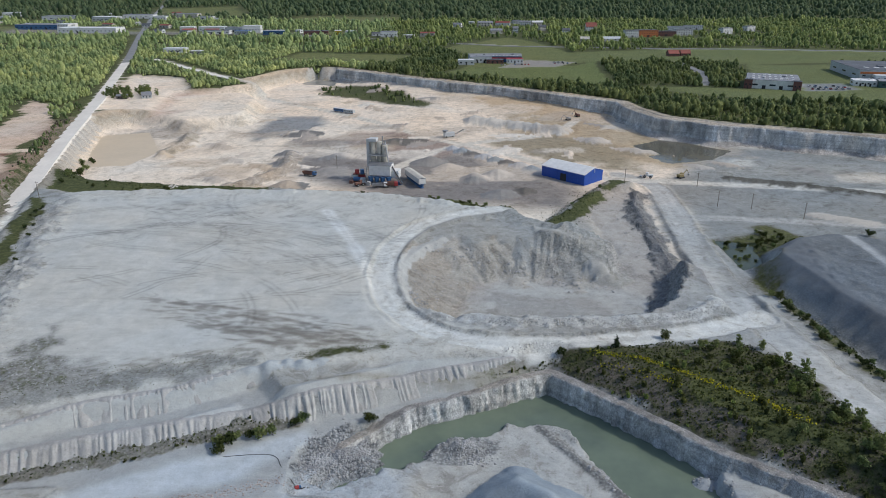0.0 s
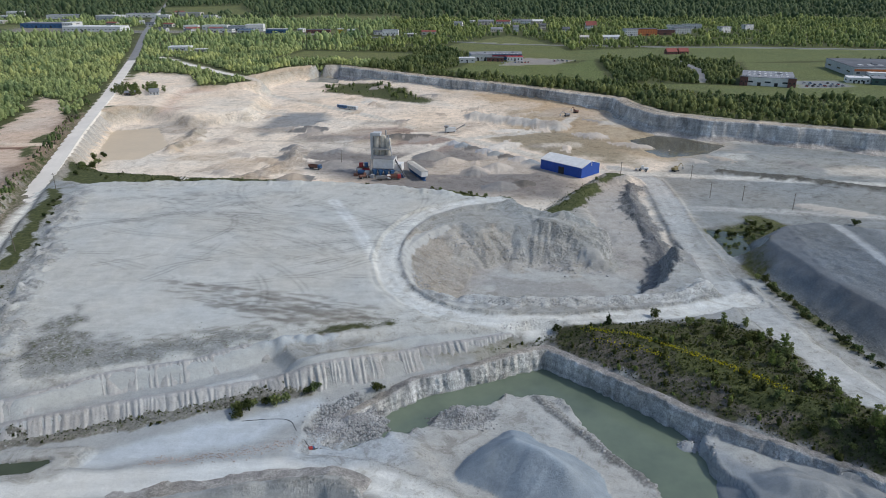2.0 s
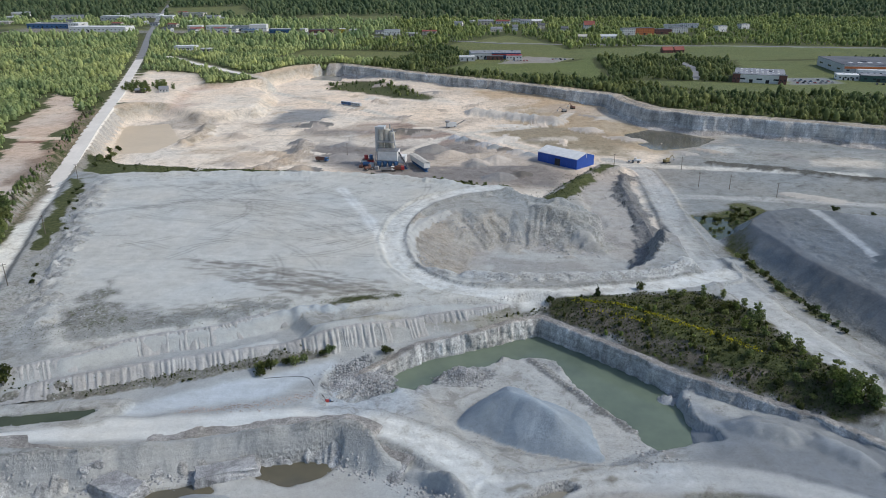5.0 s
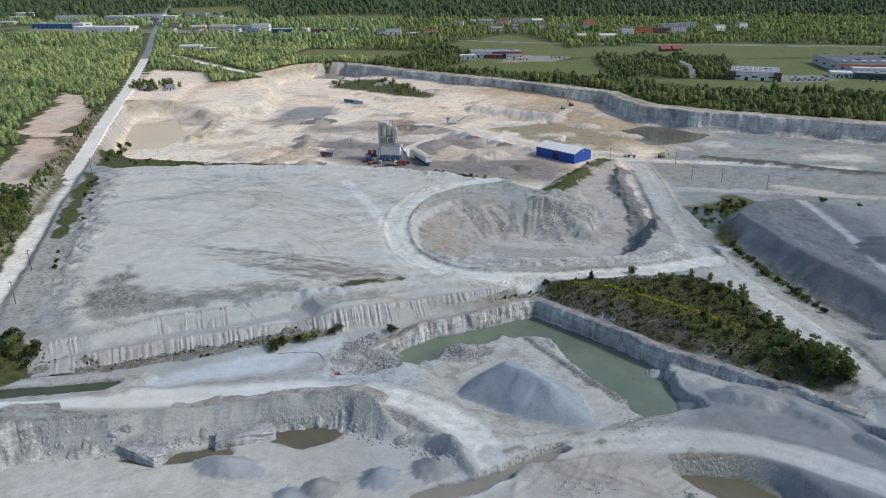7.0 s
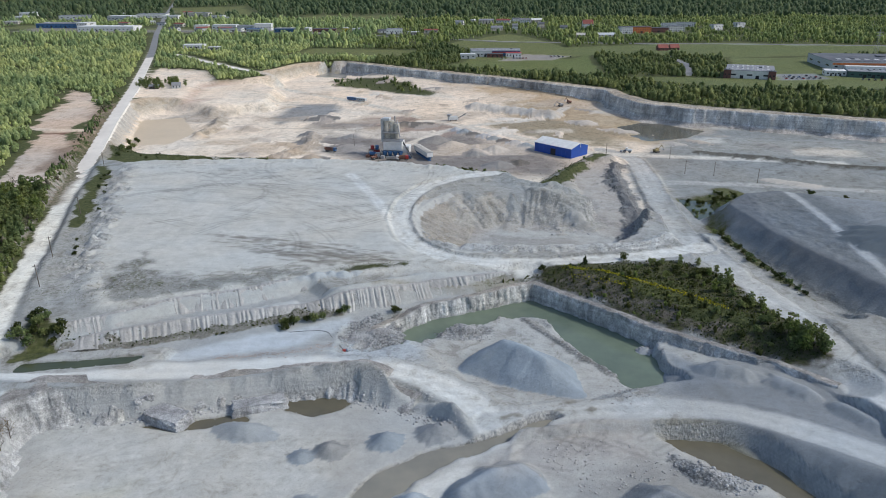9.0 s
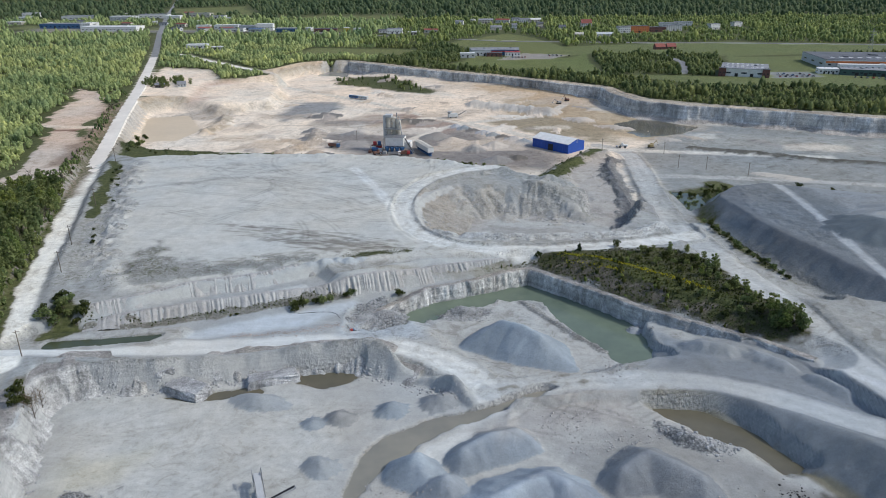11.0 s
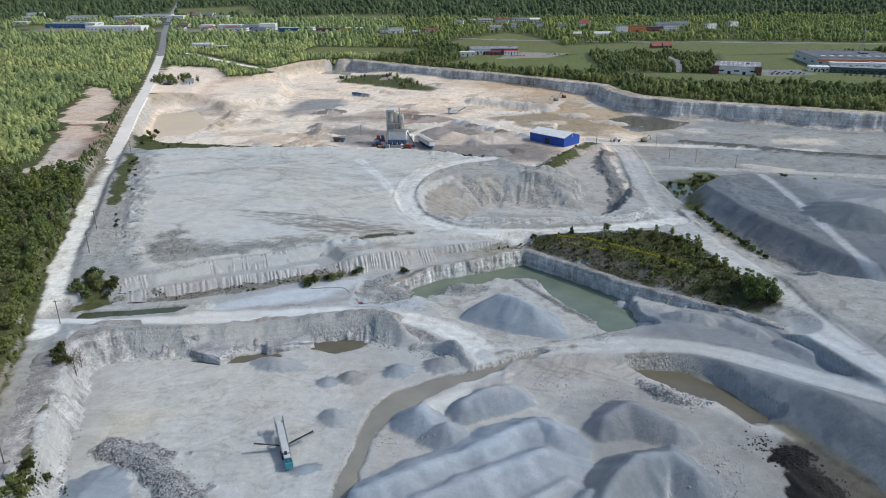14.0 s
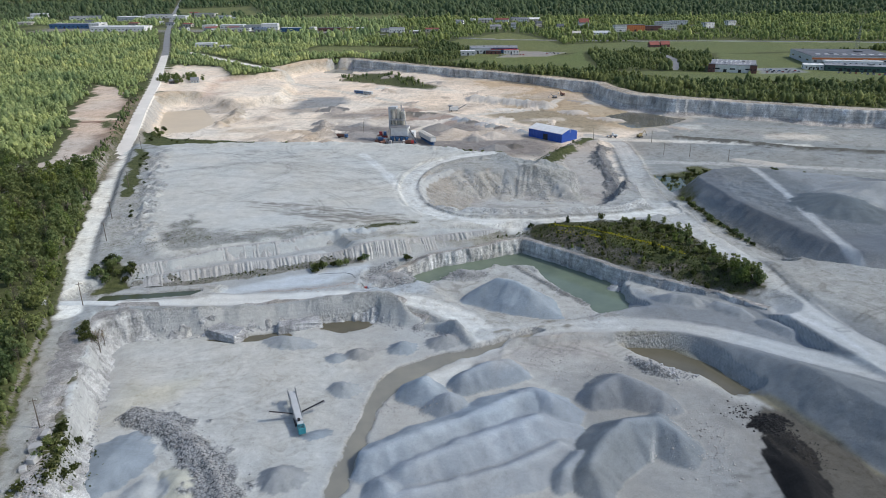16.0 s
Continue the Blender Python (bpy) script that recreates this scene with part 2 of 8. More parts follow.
MAT = {
    "ground": ground_material(),
    "face": face_material(),
    "leaf": foliage("broad_leaves", (0.10, 0.145, 0.065), (0.25, 0.30, 0.14)),
    "leaf_light": foliage("young_leaves", (0.10, 0.15, 0.05), (0.25, 0.31, 0.11)),
    "needle": foliage("needles", (0.016, 0.032, 0.014), (0.05, 0.075, 0.028)),
    # leaf colour of the west woods, lightened to carry direct sun
    "sunlit_leaf": foliage("sunlit_woodland_leaves", (0.23, 0.31, 0.16), (0.46, 0.56, 0.31)),
    "fresh": foliage("fresh_wood_leaves", (0.14, 0.20, 0.085), (0.34, 0.42, 0.19)),
    # darker copy for the east, with cloud shade put into the leaf colour
    "scrub": foliage("shaded_scrub_leaves", (0.095, 0.135, 0.06), (0.24, 0.29, 0.135)),
    # farthest trees: the haze of distance is mixed into a lighter, bluer green
    "hazed_forest": foliage("hazed_forest_leaves", (0.085, 0.13, 0.075), (0.19, 0.24, 0.14)),
    "flower": foliage("yellow_flowers", (0.32, 0.32, 0.02), (0.55, 0.5, 0.04)),
    "dry": foliage("bare_twigs", (0.10, 0.09, 0.075), (0.26, 0.24, 0.21)),
    "bark": plain("bark", (0.11, 0.09, 0.07), 0.9, 0, 0.4),
    "stone": plain("broken_limestone", (0.42, 0.43, 0.43), 0.95, 0, 0.35, 0.8),
    "dark_stone": plain("black_millings", (0.035, 0.034, 0.034), 0.95, 0, 0.4, 0.8),
    "grey_stone": plain("dark_grey_stone", (0.19, 0.19, 0.2), 0.95, 0, 0.35, 0.8),
    # dark olive leaves, darkened further in colour to carry cloud shade
    "shaded_leaf": foliage("shaded_dark_leaves", (0.028, 0.045, 0.016), (0.095, 0.115, 0.04)),
    "pond": water_material("green_pond_water", (0.135, 0.172, 0.135)),
    "mud": water_material("brown_shallow_water", (0.125, 0.115, 0.085), 0.12),
    "silt": water_material("silty_channel_water", (0.235, 0.228, 0.20), 0.45),
    "ditch": water_material("dark_green_ditch_water", (0.06, 0.072, 0.042), 0.1),
    "greywater": water_material("grey_shallow_water", (0.26, 0.255, 0.235), 0.2),
}


# ---- plan helpers ----
RNG = np.random.RandomState(7)
TAB = RNG.rand(256, 256)


def vnoise(x, y, k=0):
    x, y = x + 37.3 * k, y + 91.7 * k
    xi, yi = np.floor(x).astype(int), np.floor(y).astype(int)
    u, v = x - xi, y - yi
    u, v = u * u * (3 - 2 * u), v * v * (3 - 2 * v)
    a, b, c, d = TAB[xi & 255, yi & 255], TAB[(xi + 1) & 255, yi & 255], TAB[xi & 255, (yi + 1) & 255], TAB[(xi + 1) & 255, (yi + 1) & 255]
    return (a + (b - a) * u) * (1 - v) + (c + (d - c) * u) * v


def fbm(x, y, size, octaves=4, k=0):
    """Fractal noise from -1 to 1."""
    s, a, t = 0, 1.0, 0
    for i in range(octaves):
        s, t = s + a * (vnoise(x / size, y / size, k + i) * 2 - 1), t + a
        size, a = size / 2.07, a * 0.5
    return s / t


def smooth(a, b, v):
    t = np.clip((v - a) / (b - a), 0, 1)
    return t * t * (3 - 2 * t)


def to_line(X, Y, pts, closed=False):
    """Distance to a line of points, the length along it, and the values of its points beyond x and y."""
    D = np.full(X.shape, 1e9); S = np.zeros(X.shape); E = np.zeros(X.shape); at = 0.0
    q = list(pts) + ([pts[0]] if closed else [])
    for a, b in zip(q, q[1:]):
        dx, dy = b[0] - a[0], b[1] - a[1]
        ln = math.hypot(dx, dy)
        t = np.clip(((X - a[0]) * dx + (Y - a[1]) * dy) / (ln * ln), 0, 1)
        d = np.hypot(X - a[0] - t * dx, Y - a[1] - t * dy)
        near = d < D
        D = np.where(near, d, D); S = np.where(near, at + t * ln, S)
        if len(a) > 2:
            E = np.where(near, a[2] + t * (b[2] - a[2]), E)
        at += ln
    return D, S, E


def inside(X, Y, pts):
    """Signed distance to a polygon, positive inside."""
    D, S, _ = to_line(X, Y, pts, True)
    c = np.zeros(X.shape, bool)
    for (x0, y0), (x1, y1) in zip(pts, pts[1:] + pts[:1]):
        if y0 != y1:
            c ^= ((y0 > Y) != (y1 > Y)) & (X < (x1 - x0) * (Y - y0) / (y1 - y0) + x0)
    return np.where(c, D, -D), S


# ---- terrain: one sheet with wider cells towards the horizon ----
def spread(fine0, fine1, step, lo, hi, growth):
    mid = list(np.arange(fine0, fine1, step))
    s, v, up = step, mid[-1], []
    while v < hi:
        s *= growth; v += s; up.append(v)
    s, v, down = step, mid[0], []
    while v > lo:
        s *= growth; v -= s; down.append(v)
    return np.array(down[::-1] + mid + up)


XS = spread(-165, 140, 0.62, -4200, 4200, 1.036)
YS = spread(2, 205, 0.60, -900, 860, 1.011)
YS = np.concatenate([YS[YS < -60][::6], YS[(YS >= -60) & (YS < 860)], spread(860, 868, 5.8, 860, 4700, 1.032)[1:]])
GX, GY = np.meshgrid(XS, YS)
H = fbm(GX, GY, 60, 3, 5) * 0.4
TINT = np.zeros((*GX.shape, 3)); TINT[:] = (0.30, 0.27, 0.21)
COVER = np.zeros((*GX.shape, 3)); COVER[..., 0] = 1.0
FINE = np.zeros(GX.shape)            # fine tipped material, which lies smooth


def region(pts, margin):
    x, y = [p[0] for p in pts], [p[1] for p in pts]
    return (slice(max(0, np.searchsorted(YS, min(y) - margin)), np.searchsorted(YS, max(y) + margin)),
            slice(max(0, np.searchsorted(XS, min(x) - margin)), np.searchsorted(XS, max(x) + margin)))


def level(pts, z, width, rough=1.0, tint=None, gully=0.0, blend=None, bare=True, rough_size=9, gsize=1.5, wide=None, rim=0, fine=0.0, wall=None, lobes=0.0):
    """Bring the ground inside a polygon to the height z, with a bank of that width outside its line."""
    r = region(pts, width + 14 if wide is None else 40)
    X, Y = GX[r], GY[r]
    d, s = inside(X, Y, pts)
    width = width if wide is None else wide(X, Y)
    d = d + rough * fbm(X, Y, rough_size, 4, 3)
    if gully:
        d = d + gully * (np.abs((vnoise(s / gsize, d * 0.06, 4) * 0.65 + vnoise(s / gsize / 3.4, d * 0.06, 6) * 0.7) * 2 - 1.35) - 0.3)
    if lobes:
        ph = s / gsize + 1.9 * vnoise(s / (gsize * 2.3), s * 0, 4) + 0.25 * fbm(X, Y, 5, 2, 19)
        d = d - lobes * (np.abs(np.sin(math.pi * ph)) ** 0.8 - 0.6) * (0.25 + 1.1 * vnoise(s / (gsize * 3.1), s * 0, 9)) * smooth(-width * 1.35, -width * 0.75, d)
        d = d - 0.35 * lobes * np.abs(np.sin(math.pi * (ph * 2.3 + 0.4 * vnoise(s / gsize, d * 0.2, 2)))) * smooth(-width * 1.2, -width * 0.4, d)
    w = 0.7 * np.clip(1 + d / width, 0, 1) + 0.3 * smooth(-width, 0, d)
    H[r] = H[r] + (z - H[r]) * w
    FINE[r] = FINE[r] * (1 - smooth(-width, -width * 0.5, d)) + fine * smooth(-width, -width * 0.5, d)
    if tint is not None:
        k = smooth(-(blend or width), 0.5, d)[..., None]
        TINT[r] = TINT[r] * (1 - k) + np.array(tint) * k
    if wall is not None:
        k = (smooth(-width - 0.8, -width + 0.4, d) * (1 - smooth(-1.0, 0.6, d)) * smooth(-175, -150, X))[..., None]
        TINT[r] = TINT[r] * (1 - k) + np.array(wall) * k
    if rim:
        k = (smooth(-width - rim, -width - rim * 0.5, d + 0.5 * rim * fbm(X, Y, 30, 4, 17)) * (d < -width * 0.8) * smooth(400, 450, Y))[..., None]
        TINT[r] = TINT[r] * (1 - k) + np.array((0.50, 0.42, 0.33)) * k
        COVER[r][..., 0] *= 1 - k[..., 0]
    if bare:
        COVER[r][..., 0] *= 1 - smooth(-width - 2, -width * 0.7, d)


def paint(pts, tint=None, soft=3.0, grass=None, stones=None, rough=3.0, size=12, strength=1.0, stretch=1.0, fine=None):
    r = region(pts, soft + rough * 2 + 4)
    X, Y = GX[r], GY[r]
    d, _ = inside(X, Y, pts)
    k = smooth(-soft, soft, d + rough * fbm(X * stretch, Y, size, 5, 8)) * strength
    if tint is not None:
        TINT[r] = TINT[r] * (1 - k[..., None]) + np.array(tint) * k[..., None]
    if fine is not None:
        FINE[r] = FINE[r] * (1 - k) + fine * k
    if grass is not None:
        COVER[r][..., 0] = COVER[r][..., 0] * (1 - k) + grass * k
    if stones is not None:
        COVER[r][..., 2] = np.maximum(COVER[r][..., 2] * (1 - k), stones * k)


def track(pts, half, tint, flat=True, shoulder=4.0, ruts=0.6, berm=0.0):
    """A haul road along points of x, y, z, rounded at its bends."""
    for _ in range(2):
        q = [pts[0]]
        for a, b in zip(pts, pts[1:]):
            q += [tuple(u * 0.75 + v * 0.25 for u, v in zip(a, b)), tuple(u * 0.25 + v * 0.75 for u, v in zip(a, b))]
        pts = q + [pts[-1]]
    r = region(pts, half + shoulder + 8)
    X, Y = GX[r], GY[r]
    d, s, e = to_line(X, Y, pts)
    d = d + 0.7 * fbm(X, Y, 10, 3, 11)
    w = 1 - smooth(half, half + shoulder, d)
    if flat:
        H[r] = H[r] + (e - H[r]) * w
        if berm:
            H[r] += berm * np.exp(-((d - half - 1.3) / 0.9) ** 2) * (0.7 + 0.6 * fbm(X, Y, 4, 3, 2))
    k = (1 - smooth(half - 0.8, half + 1.0, d))[..., None]
    TINT[r] = TINT[r] * (1 - k) + np.array(tint) * k
    COVER[r][..., 0] *= smooth(half - 0.3, half + 2.0, d)
    COVER[r][..., 2] *= smooth(half - 0.3, half + 1.0, d)
    lane = np.exp(-((d - half * 0.45) / (half * 0.2)) ** 2) * (0.6 + 0.4 * vnoise(s / 14, d, 3)) * ruts
    COVER[r][..., 1] = np.maximum(COVER[r][..., 1], lane)


def heap(x, y, rx, ry, top, turn=0.0, tint=None, slope=0.72, lumps=0.12, stones=0.0, base=None):
    """A tipped pile: a cone with a rounded top and runnels, standing top metres over the ground."""
    r = region([(x, y)], max(rx, ry) * 1.6 + 3)
    X, Y = GX[r] - x, GY[r] - y
    c, s = math.cos(radians(turn)), math.sin(radians(turn))
    u, v = (X * c + Y * s) / rx, (Y * c - X * s) / ry
    q = np.hypot(u, v) * (1 + lumps * 1.6 * fbm(X + x, Y + y, max(rx, ry) * 0.6, 4, 6))
    ang = np.arctan2(v, u)
    q = q * (1 + 0.05 * np.sin(ang * 13 + x) * smooth(0.2, 0.6, q)) + 0.05 * fbm(X + x, Y + y, 2.2, 3, 4) * smooth(0.1, 0.4, q)
    h = top * np.clip(1.0 - np.sqrt(q * q + 0.015) + 0.06, 0, None)
    H[r] = H[r] + h if base is None else np.where(h > 0, np.maximum(H[r], base + h), H[r])
    if tint is not None:
        k = smooth(0.0, 0.05 * top, h)[..., None]
        TINT[r] = TINT[r] * (1 - k) + np.array(tint) * k
        COVER[r][..., 0] *= 1 - k[..., 0]
        FINE[r] = FINE[r] * (1 - k[..., 0]) + (stones < 0.3) * k[..., 0]
        COVER[r][..., 2] = COVER[r][..., 2] * (1 - k[..., 0]) + stones * k[..., 0]


def ridge(pts, half, top, tint=None, stones=0.0, lumps=0.5, size=6, grass=None, flat=1.0, gully=0.0):
    """A long bank or windrow along points of x, y."""
    r = region(pts, half + 8)
    X, Y = GX[r], GY[r]
    d, s, _ = to_line(X, Y, pts)
    n = fbm(X, Y, size, 4, 9)
    q = d / half * (1 + lumps * n) + gully * (np.abs(vnoise(s / 1.6, d * 0.05, 4) * 2 - 1) - 0.4) * smooth(0.2, 0.5, d / half)
    h = top * np.minimum(1.0, flat * np.clip(1 - q, 0, None)) * (0.75 + lumps * 0.8 * vnoise(s / size, s * 0, 2))
    H[r] += h
    k = smooth(0.0, 0.15 * top, h)
    FINE[r] = FINE[r] * (1 - k) + (stones < 0.15) * k
    if tint is not None:
        TINT[r] = TINT[r] * (1 - k[..., None]) + np.array(tint) * k[..., None]
    COVER[r][..., 0] = COVER[r][..., 0] * (1 - k) + (grass or 0.0) * k
    COVER[r][..., 2] = COVER[r][..., 2] * (1 - k) + stones * k


def tipped(crest, tint, slope=0.78, top=None, runnels=0.38, sharp=0.08):
    """A tipped pile with straight faces under a crest of x, y, z, or round a flat top when a height is given."""
    high = top if top is not None else max(c[2] for c in crest)
    r = region(crest, (high + 11) / slope + 3)
    X, Y = GX[r], GY[r]
    if top is None:
        q = crest if len(crest) > 1 else [crest[0], (crest[0][0] + 0.3, crest[0][1] + 0.2, crest[0][2])]
        d, s, e = to_line(X, Y, q)
        vx, vy = np.zeros(X.shape), np.zeros(X.shape)
        for a, b in zip(q, q[1:]):
            t = np.clip(((X - a[0]) * (b[0] - a[0]) + (Y - a[1]) * (b[1] - a[1])) / ((b[0] - a[0]) ** 2 + (b[1] - a[1]) ** 2), 0, 1)
            ox, oy = X - a[0] - t * (b[0] - a[0]), Y - a[1] - t * (b[1] - a[1])
            on = np.hypot(ox, oy) <= d + 1e-6
            vx, vy = np.where(on, ox, vx), np.where(on, oy, vy)
        flat = np.zeros(X.shape)
        for k in range(8):
            a = 0.785 * k + 0.6 * math.sin(crest[0][0] * 1.7 + k * 2.1) + crest[0][1]
            flat = np.maximum(flat, (vx * math.cos(a) + vy * math.sin(a)) * (1 + 0.16 * math.sin(k * 3.7 + crest[0][1])))
        s = s + np.arctan2(vy, vx) * 5
        d = 0.25 * d + 0.75 * np.maximum(flat, d * 0.75)
    else:
        d, s = inside(X, Y, crest)
        d, e = np.clip(-d, 0, None), top
    d = d * (1 + 0.10 * fbm(X, Y, 13, 2, 14)) + runnels * ((np.abs(vnoise(s / 2.3, d * 0.05, 4) * 2 - 1) - 0.4) * 1.3 + (np.abs(vnoise(s / 0.9, d * 0.06, 7) * 2 - 1) - 0.4)) * smooth(0.5, 2, d) + 0.95 * fbm(X, Y, 7, 4, 16) * smooth(0.3, 2, d)
    h = e - slope * (np.sqrt(d * d + sharp * sharp) - sharp) + 0.22 * fbm(X, Y, 2.6, 3, 35)
    for _ in range(2):
        h = (2 * h + np.roll(h, 1, 0) + np.roll(h, -1, 0) + np.roll(h, 1, 1) + np.roll(h, -1, 1)) / 6
    k = smooth(-0.05, 0.25, h - H[r])
    H[r] = np.maximum(H[r], h)
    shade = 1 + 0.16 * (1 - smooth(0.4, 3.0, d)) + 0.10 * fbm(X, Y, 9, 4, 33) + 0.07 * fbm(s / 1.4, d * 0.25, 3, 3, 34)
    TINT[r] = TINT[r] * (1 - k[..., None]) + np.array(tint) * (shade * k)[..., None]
    FINE[r] = FINE[r] * (1 - k) + 0.85 * k
    COVER[r] *= (1 - k)[..., None]


def streaks(area, count, turn, length, half, tint, strength, seed):
    """Thin smears of dirt lying one way over an area."""
    rng = np.random.RandomState(seed)
    xs, ys = [p[0] for p in area], [p[1] for p in area]
    made = 0
    while made < count:
        x, y = rng.uniform(min(xs), max(xs)), rng.uniform(min(ys), max(ys))
        if inside(np.array([x]), np.array([y]), area)[0][0] < 0:
            continue
        made += 1
        ln, w, a = rng.uniform(*length) / 2, rng.uniform(*half), radians(turn + rng.normal() * 5)
        r = region([(x, y)], ln + 2)
        X, Y = GX[r] - x, GY[r] - y
        u, v = X * math.cos(a) + Y * math.sin(a), Y * math.cos(a) - X * math.sin(a)
        v = v + 0.8 * fbm(X + x, Y + y, 9, 3, 18)
        m = np.exp(-(v / w) ** 2) * (1 - smooth(0.5, 1.0, np.abs(u) / ln)) * smooth(0.2, 0.6, vnoise((X + x) / 3, (Y + y) / 1.5, made % 9)) * strength
        TINT[r] = TINT[r] * (1 - m[..., None]) + np.array(tint) * m[..., None]


DUST, PALE, FLOOR = (0.345, 0.34, 0.325), (0.52, 0.50, 0.46), (0.43, 0.42, 0.40)
BEIGE, PINK, ASH, BLUE = (0.75, 0.66, 0.56), (0.55, 0.43, 0.36), (0.25, 0.25, 0.25), (0.29, 0.32, 0.35)
ROAD, SOIL, WEED = (0.60, 0.588, 0.56), (0.20, 0.17, 0.14), (0.10, 0.10, 0.07)

# the worked ground round the near pits stands a little under the plain
level([(-90, -20), (-99, 8), (-113, 41), (-131, 90), (-141, 112), (-155, 142), (-168, 178), (-207, 280), (-216, 338), (60, 330), (135, 250), (135, 160), (170, 120), (330, 120), (330, -300), (-60, -300)], -1.8, 3.5, 1.2, DUST)
# main quarry
level([(-206, 733), (-188, 792), (-149, 820), (-78, 764), (-12, 711), (46, 668), (97, 625), (134, 594), (139, 559), (151, 524), (189, 499), (227, 484), (261, 467), (300, 450), (430, 400),
       (430, 135), (165, 128), (134, 140), (121, 158), (115, 190), (112, 222), (96, 234), (78, 262), (56, 280), (38, 298), (15, 311), (-6, 320), (-38, 331), (-70, 336), (-134, 338), (-196, 342),
       (-224, 385), (-236, 410), (-252, 452), (-276, 522), (-262, 548), (-230, 552), (-222, 580), (-232, 640), (-216, 664), (-190, 690)], -13.2, 2.6, 1.2, BEIGE, 0, rough_size=20, gsize=4, rim=9, wall=(0.40, 0.40, 0.39), wide=lambda X, Y: 2.6 + 9.5 * (1 - smooth(-185, -140, X)))
# grassy shelf behind the plateau
level([(-232, 384), (-205, 364), (-156, 355), (-100, 350), (-50, 343), (-5, 331), (18, 319), (14, 312), (-38, 330), (-196, 336), (-215, 344)], -4.5, 7, 2, DUST)
level([(30, 300), (44, 318), (64, 352), (86, 386), (96, 384), (76, 340), (60, 300), (44, 290)], -9.5, 6, 2, DUST)
# higher bench in its north-west
level([(-296, 556), (-318, 640), (-352, 756), (-300, 740), (-256, 650), (-242, 566)], -1.8, 8, 4, BEIGE, 0)
level([(-262, 650), (-246, 556), (-215, 535), (-180, 560), (-190, 640), (-210, 670)], -5, 12, 4, PINK, 0.8)
paint([(-262, 640), (-246, 570), (-170, 600), (-160, 690), (-205, 690)], BEIGE, 8, 0.0)
paint([(-195, 345), (-120, 345), (-60, 420), (-90, 560), (-200, 620), (-262, 520)], (0.74, 0.675, 0.59), 12, rough=14, size=40)
paint([(-110, 420), (-40, 350), (60, 340), (66, 390), (0, 470), (-60, 520), (-120, 500)], (0.235, 0.222, 0.216), 14, rough=10, size=30)
paint([(-70, 470), (-20, 440), (5, 480), (-40, 530), (-90, 530)], (0.33, 0.27, 0.24), 8, rough=8, size=20)
paint([(30, 520), (130, 430), (160, 440), (150, 520), (90, 600), (40, 600)], (0.44, 0.36, 0.26), 14, rough=16, size=35)
paint([(-20, 690), (60, 600), (120, 570), (130, 600), (60, 660)], (0.52, 0.41, 0.29), 10, rough=12, size=30)
# greyer east floor, darkened beyond its own grey for cloud shade
paint([(115, 300), (160, 300), (300, 330), (300, 440), (180, 480), (120, 400)], (0.34, 0.335, 0.315), 12, rough=12, size=40)
paint([(104, 262), (124, 256), (300, 240), (340, 440), (190, 480), (122, 400)], (0.285, 0.287, 0.278), 10, rough=14, size=30)
paint([(150, 420), (210, 400), (320, 370), (330, 420), (200, 450)], (0.37, 0.36, 0.335), 8, rough=16, size=30, strength=0.7)
paint([(60, 440), (40, 470), (20, 500), (70, 520), (120, 460), (110, 420)], (0.31, 0.27, 0.20), 8, 0.15, rough=16, size=14)
paint([(-160, 520), (-160, 590), (-120, 592), (-108, 548), (-150, 500)], (0.28, 0.29, 0.30), 6, rough=7, size=18)
paint([(-150, 700), (-100, 690), (-40, 640), (-30, 660), (-90, 740), (-140, 770)], SOIL, 8, 0.5, rough=16, size=18)
# settling ponds sunk into its floor
level([(-238, 426), (-268, 512), (-243, 522), (-211, 464), (-216, 430)], -14.2, 5, 1.5, (0.60, 0.50, 0.36))
level([(124, 490), (152, 508), (181, 474), (164, 452), (134, 444)], -14.3, 6, 3, (0.36, 0.31, 0.22))
level([(-176, 785), (-170, 826), (-146, 806), (-143, 777)], -14.3, 5, 2, (0.40, 0.36, 0.28))
# plateau of washed fines
level([(-190, 322), (-176, 272), (-152, 211), (-132, 160), (-120, 142), (-95, 149), (-54, 167), (-23, 172), (20, 182), (-14, 192), (-30, 215), (-33, 245), (-24, 280), (0, 300), (-6, 312), (-38, 324), (-70, 328), (-134, 330)], -0.6, 7, 1.5, PALE, 0.8, rough_size=14)
ridge([(-196, 326), (-134, 331), (-70, 329), (-38, 325), (-6, 313), (20, 302)], 2.6, 1.5, PALE, 0, 0.9, 4)
ridge([(20, 302), (35, 293), (52, 278), (62, 262)], 10, 2.6, (0.42, 0.41, 0.38), 0.4, 0.8, 8)
# round pit in the plateau, and the broken ground beside it
level([(-5, 214), (-1, 226), (6, 244), (19, 252), (41, 249), (53, 246), (63, 256), (70, 284), (63, 326), (70, 346), (84, 368), (95, 370), (89, 330), (84, 292), (82, 262), (80, 240), (72, 220), (60, 207), (28, 203), (7, 206)], -11.9, 6, 1.4, (0.42, 0.39, 0.36), 1.6, 10, rough_size=11, gsize=4.2, fine=0.35, lobes=1.5,
      wide=lambda X, Y: 5 + 16 * smooth(205, 240, Y) * (1 - smooth(48, 66, X)) + 9 * (1 - smooth(-2, 6, X)))
paint([(-22, 262), (-26, 243), (-21, 214), (-11, 202), (2, 222), (6, 246), (0, 270)], (0.41, 0.37, 0.325), 3, rough=5, size=7, fine=0.0, stones=0.25)
paint([(2, 207), (60, 205), (86, 224), (60, 244), (20, 248), (4, 228)], (0.43, 0.42, 0.40), 4, rough=5)
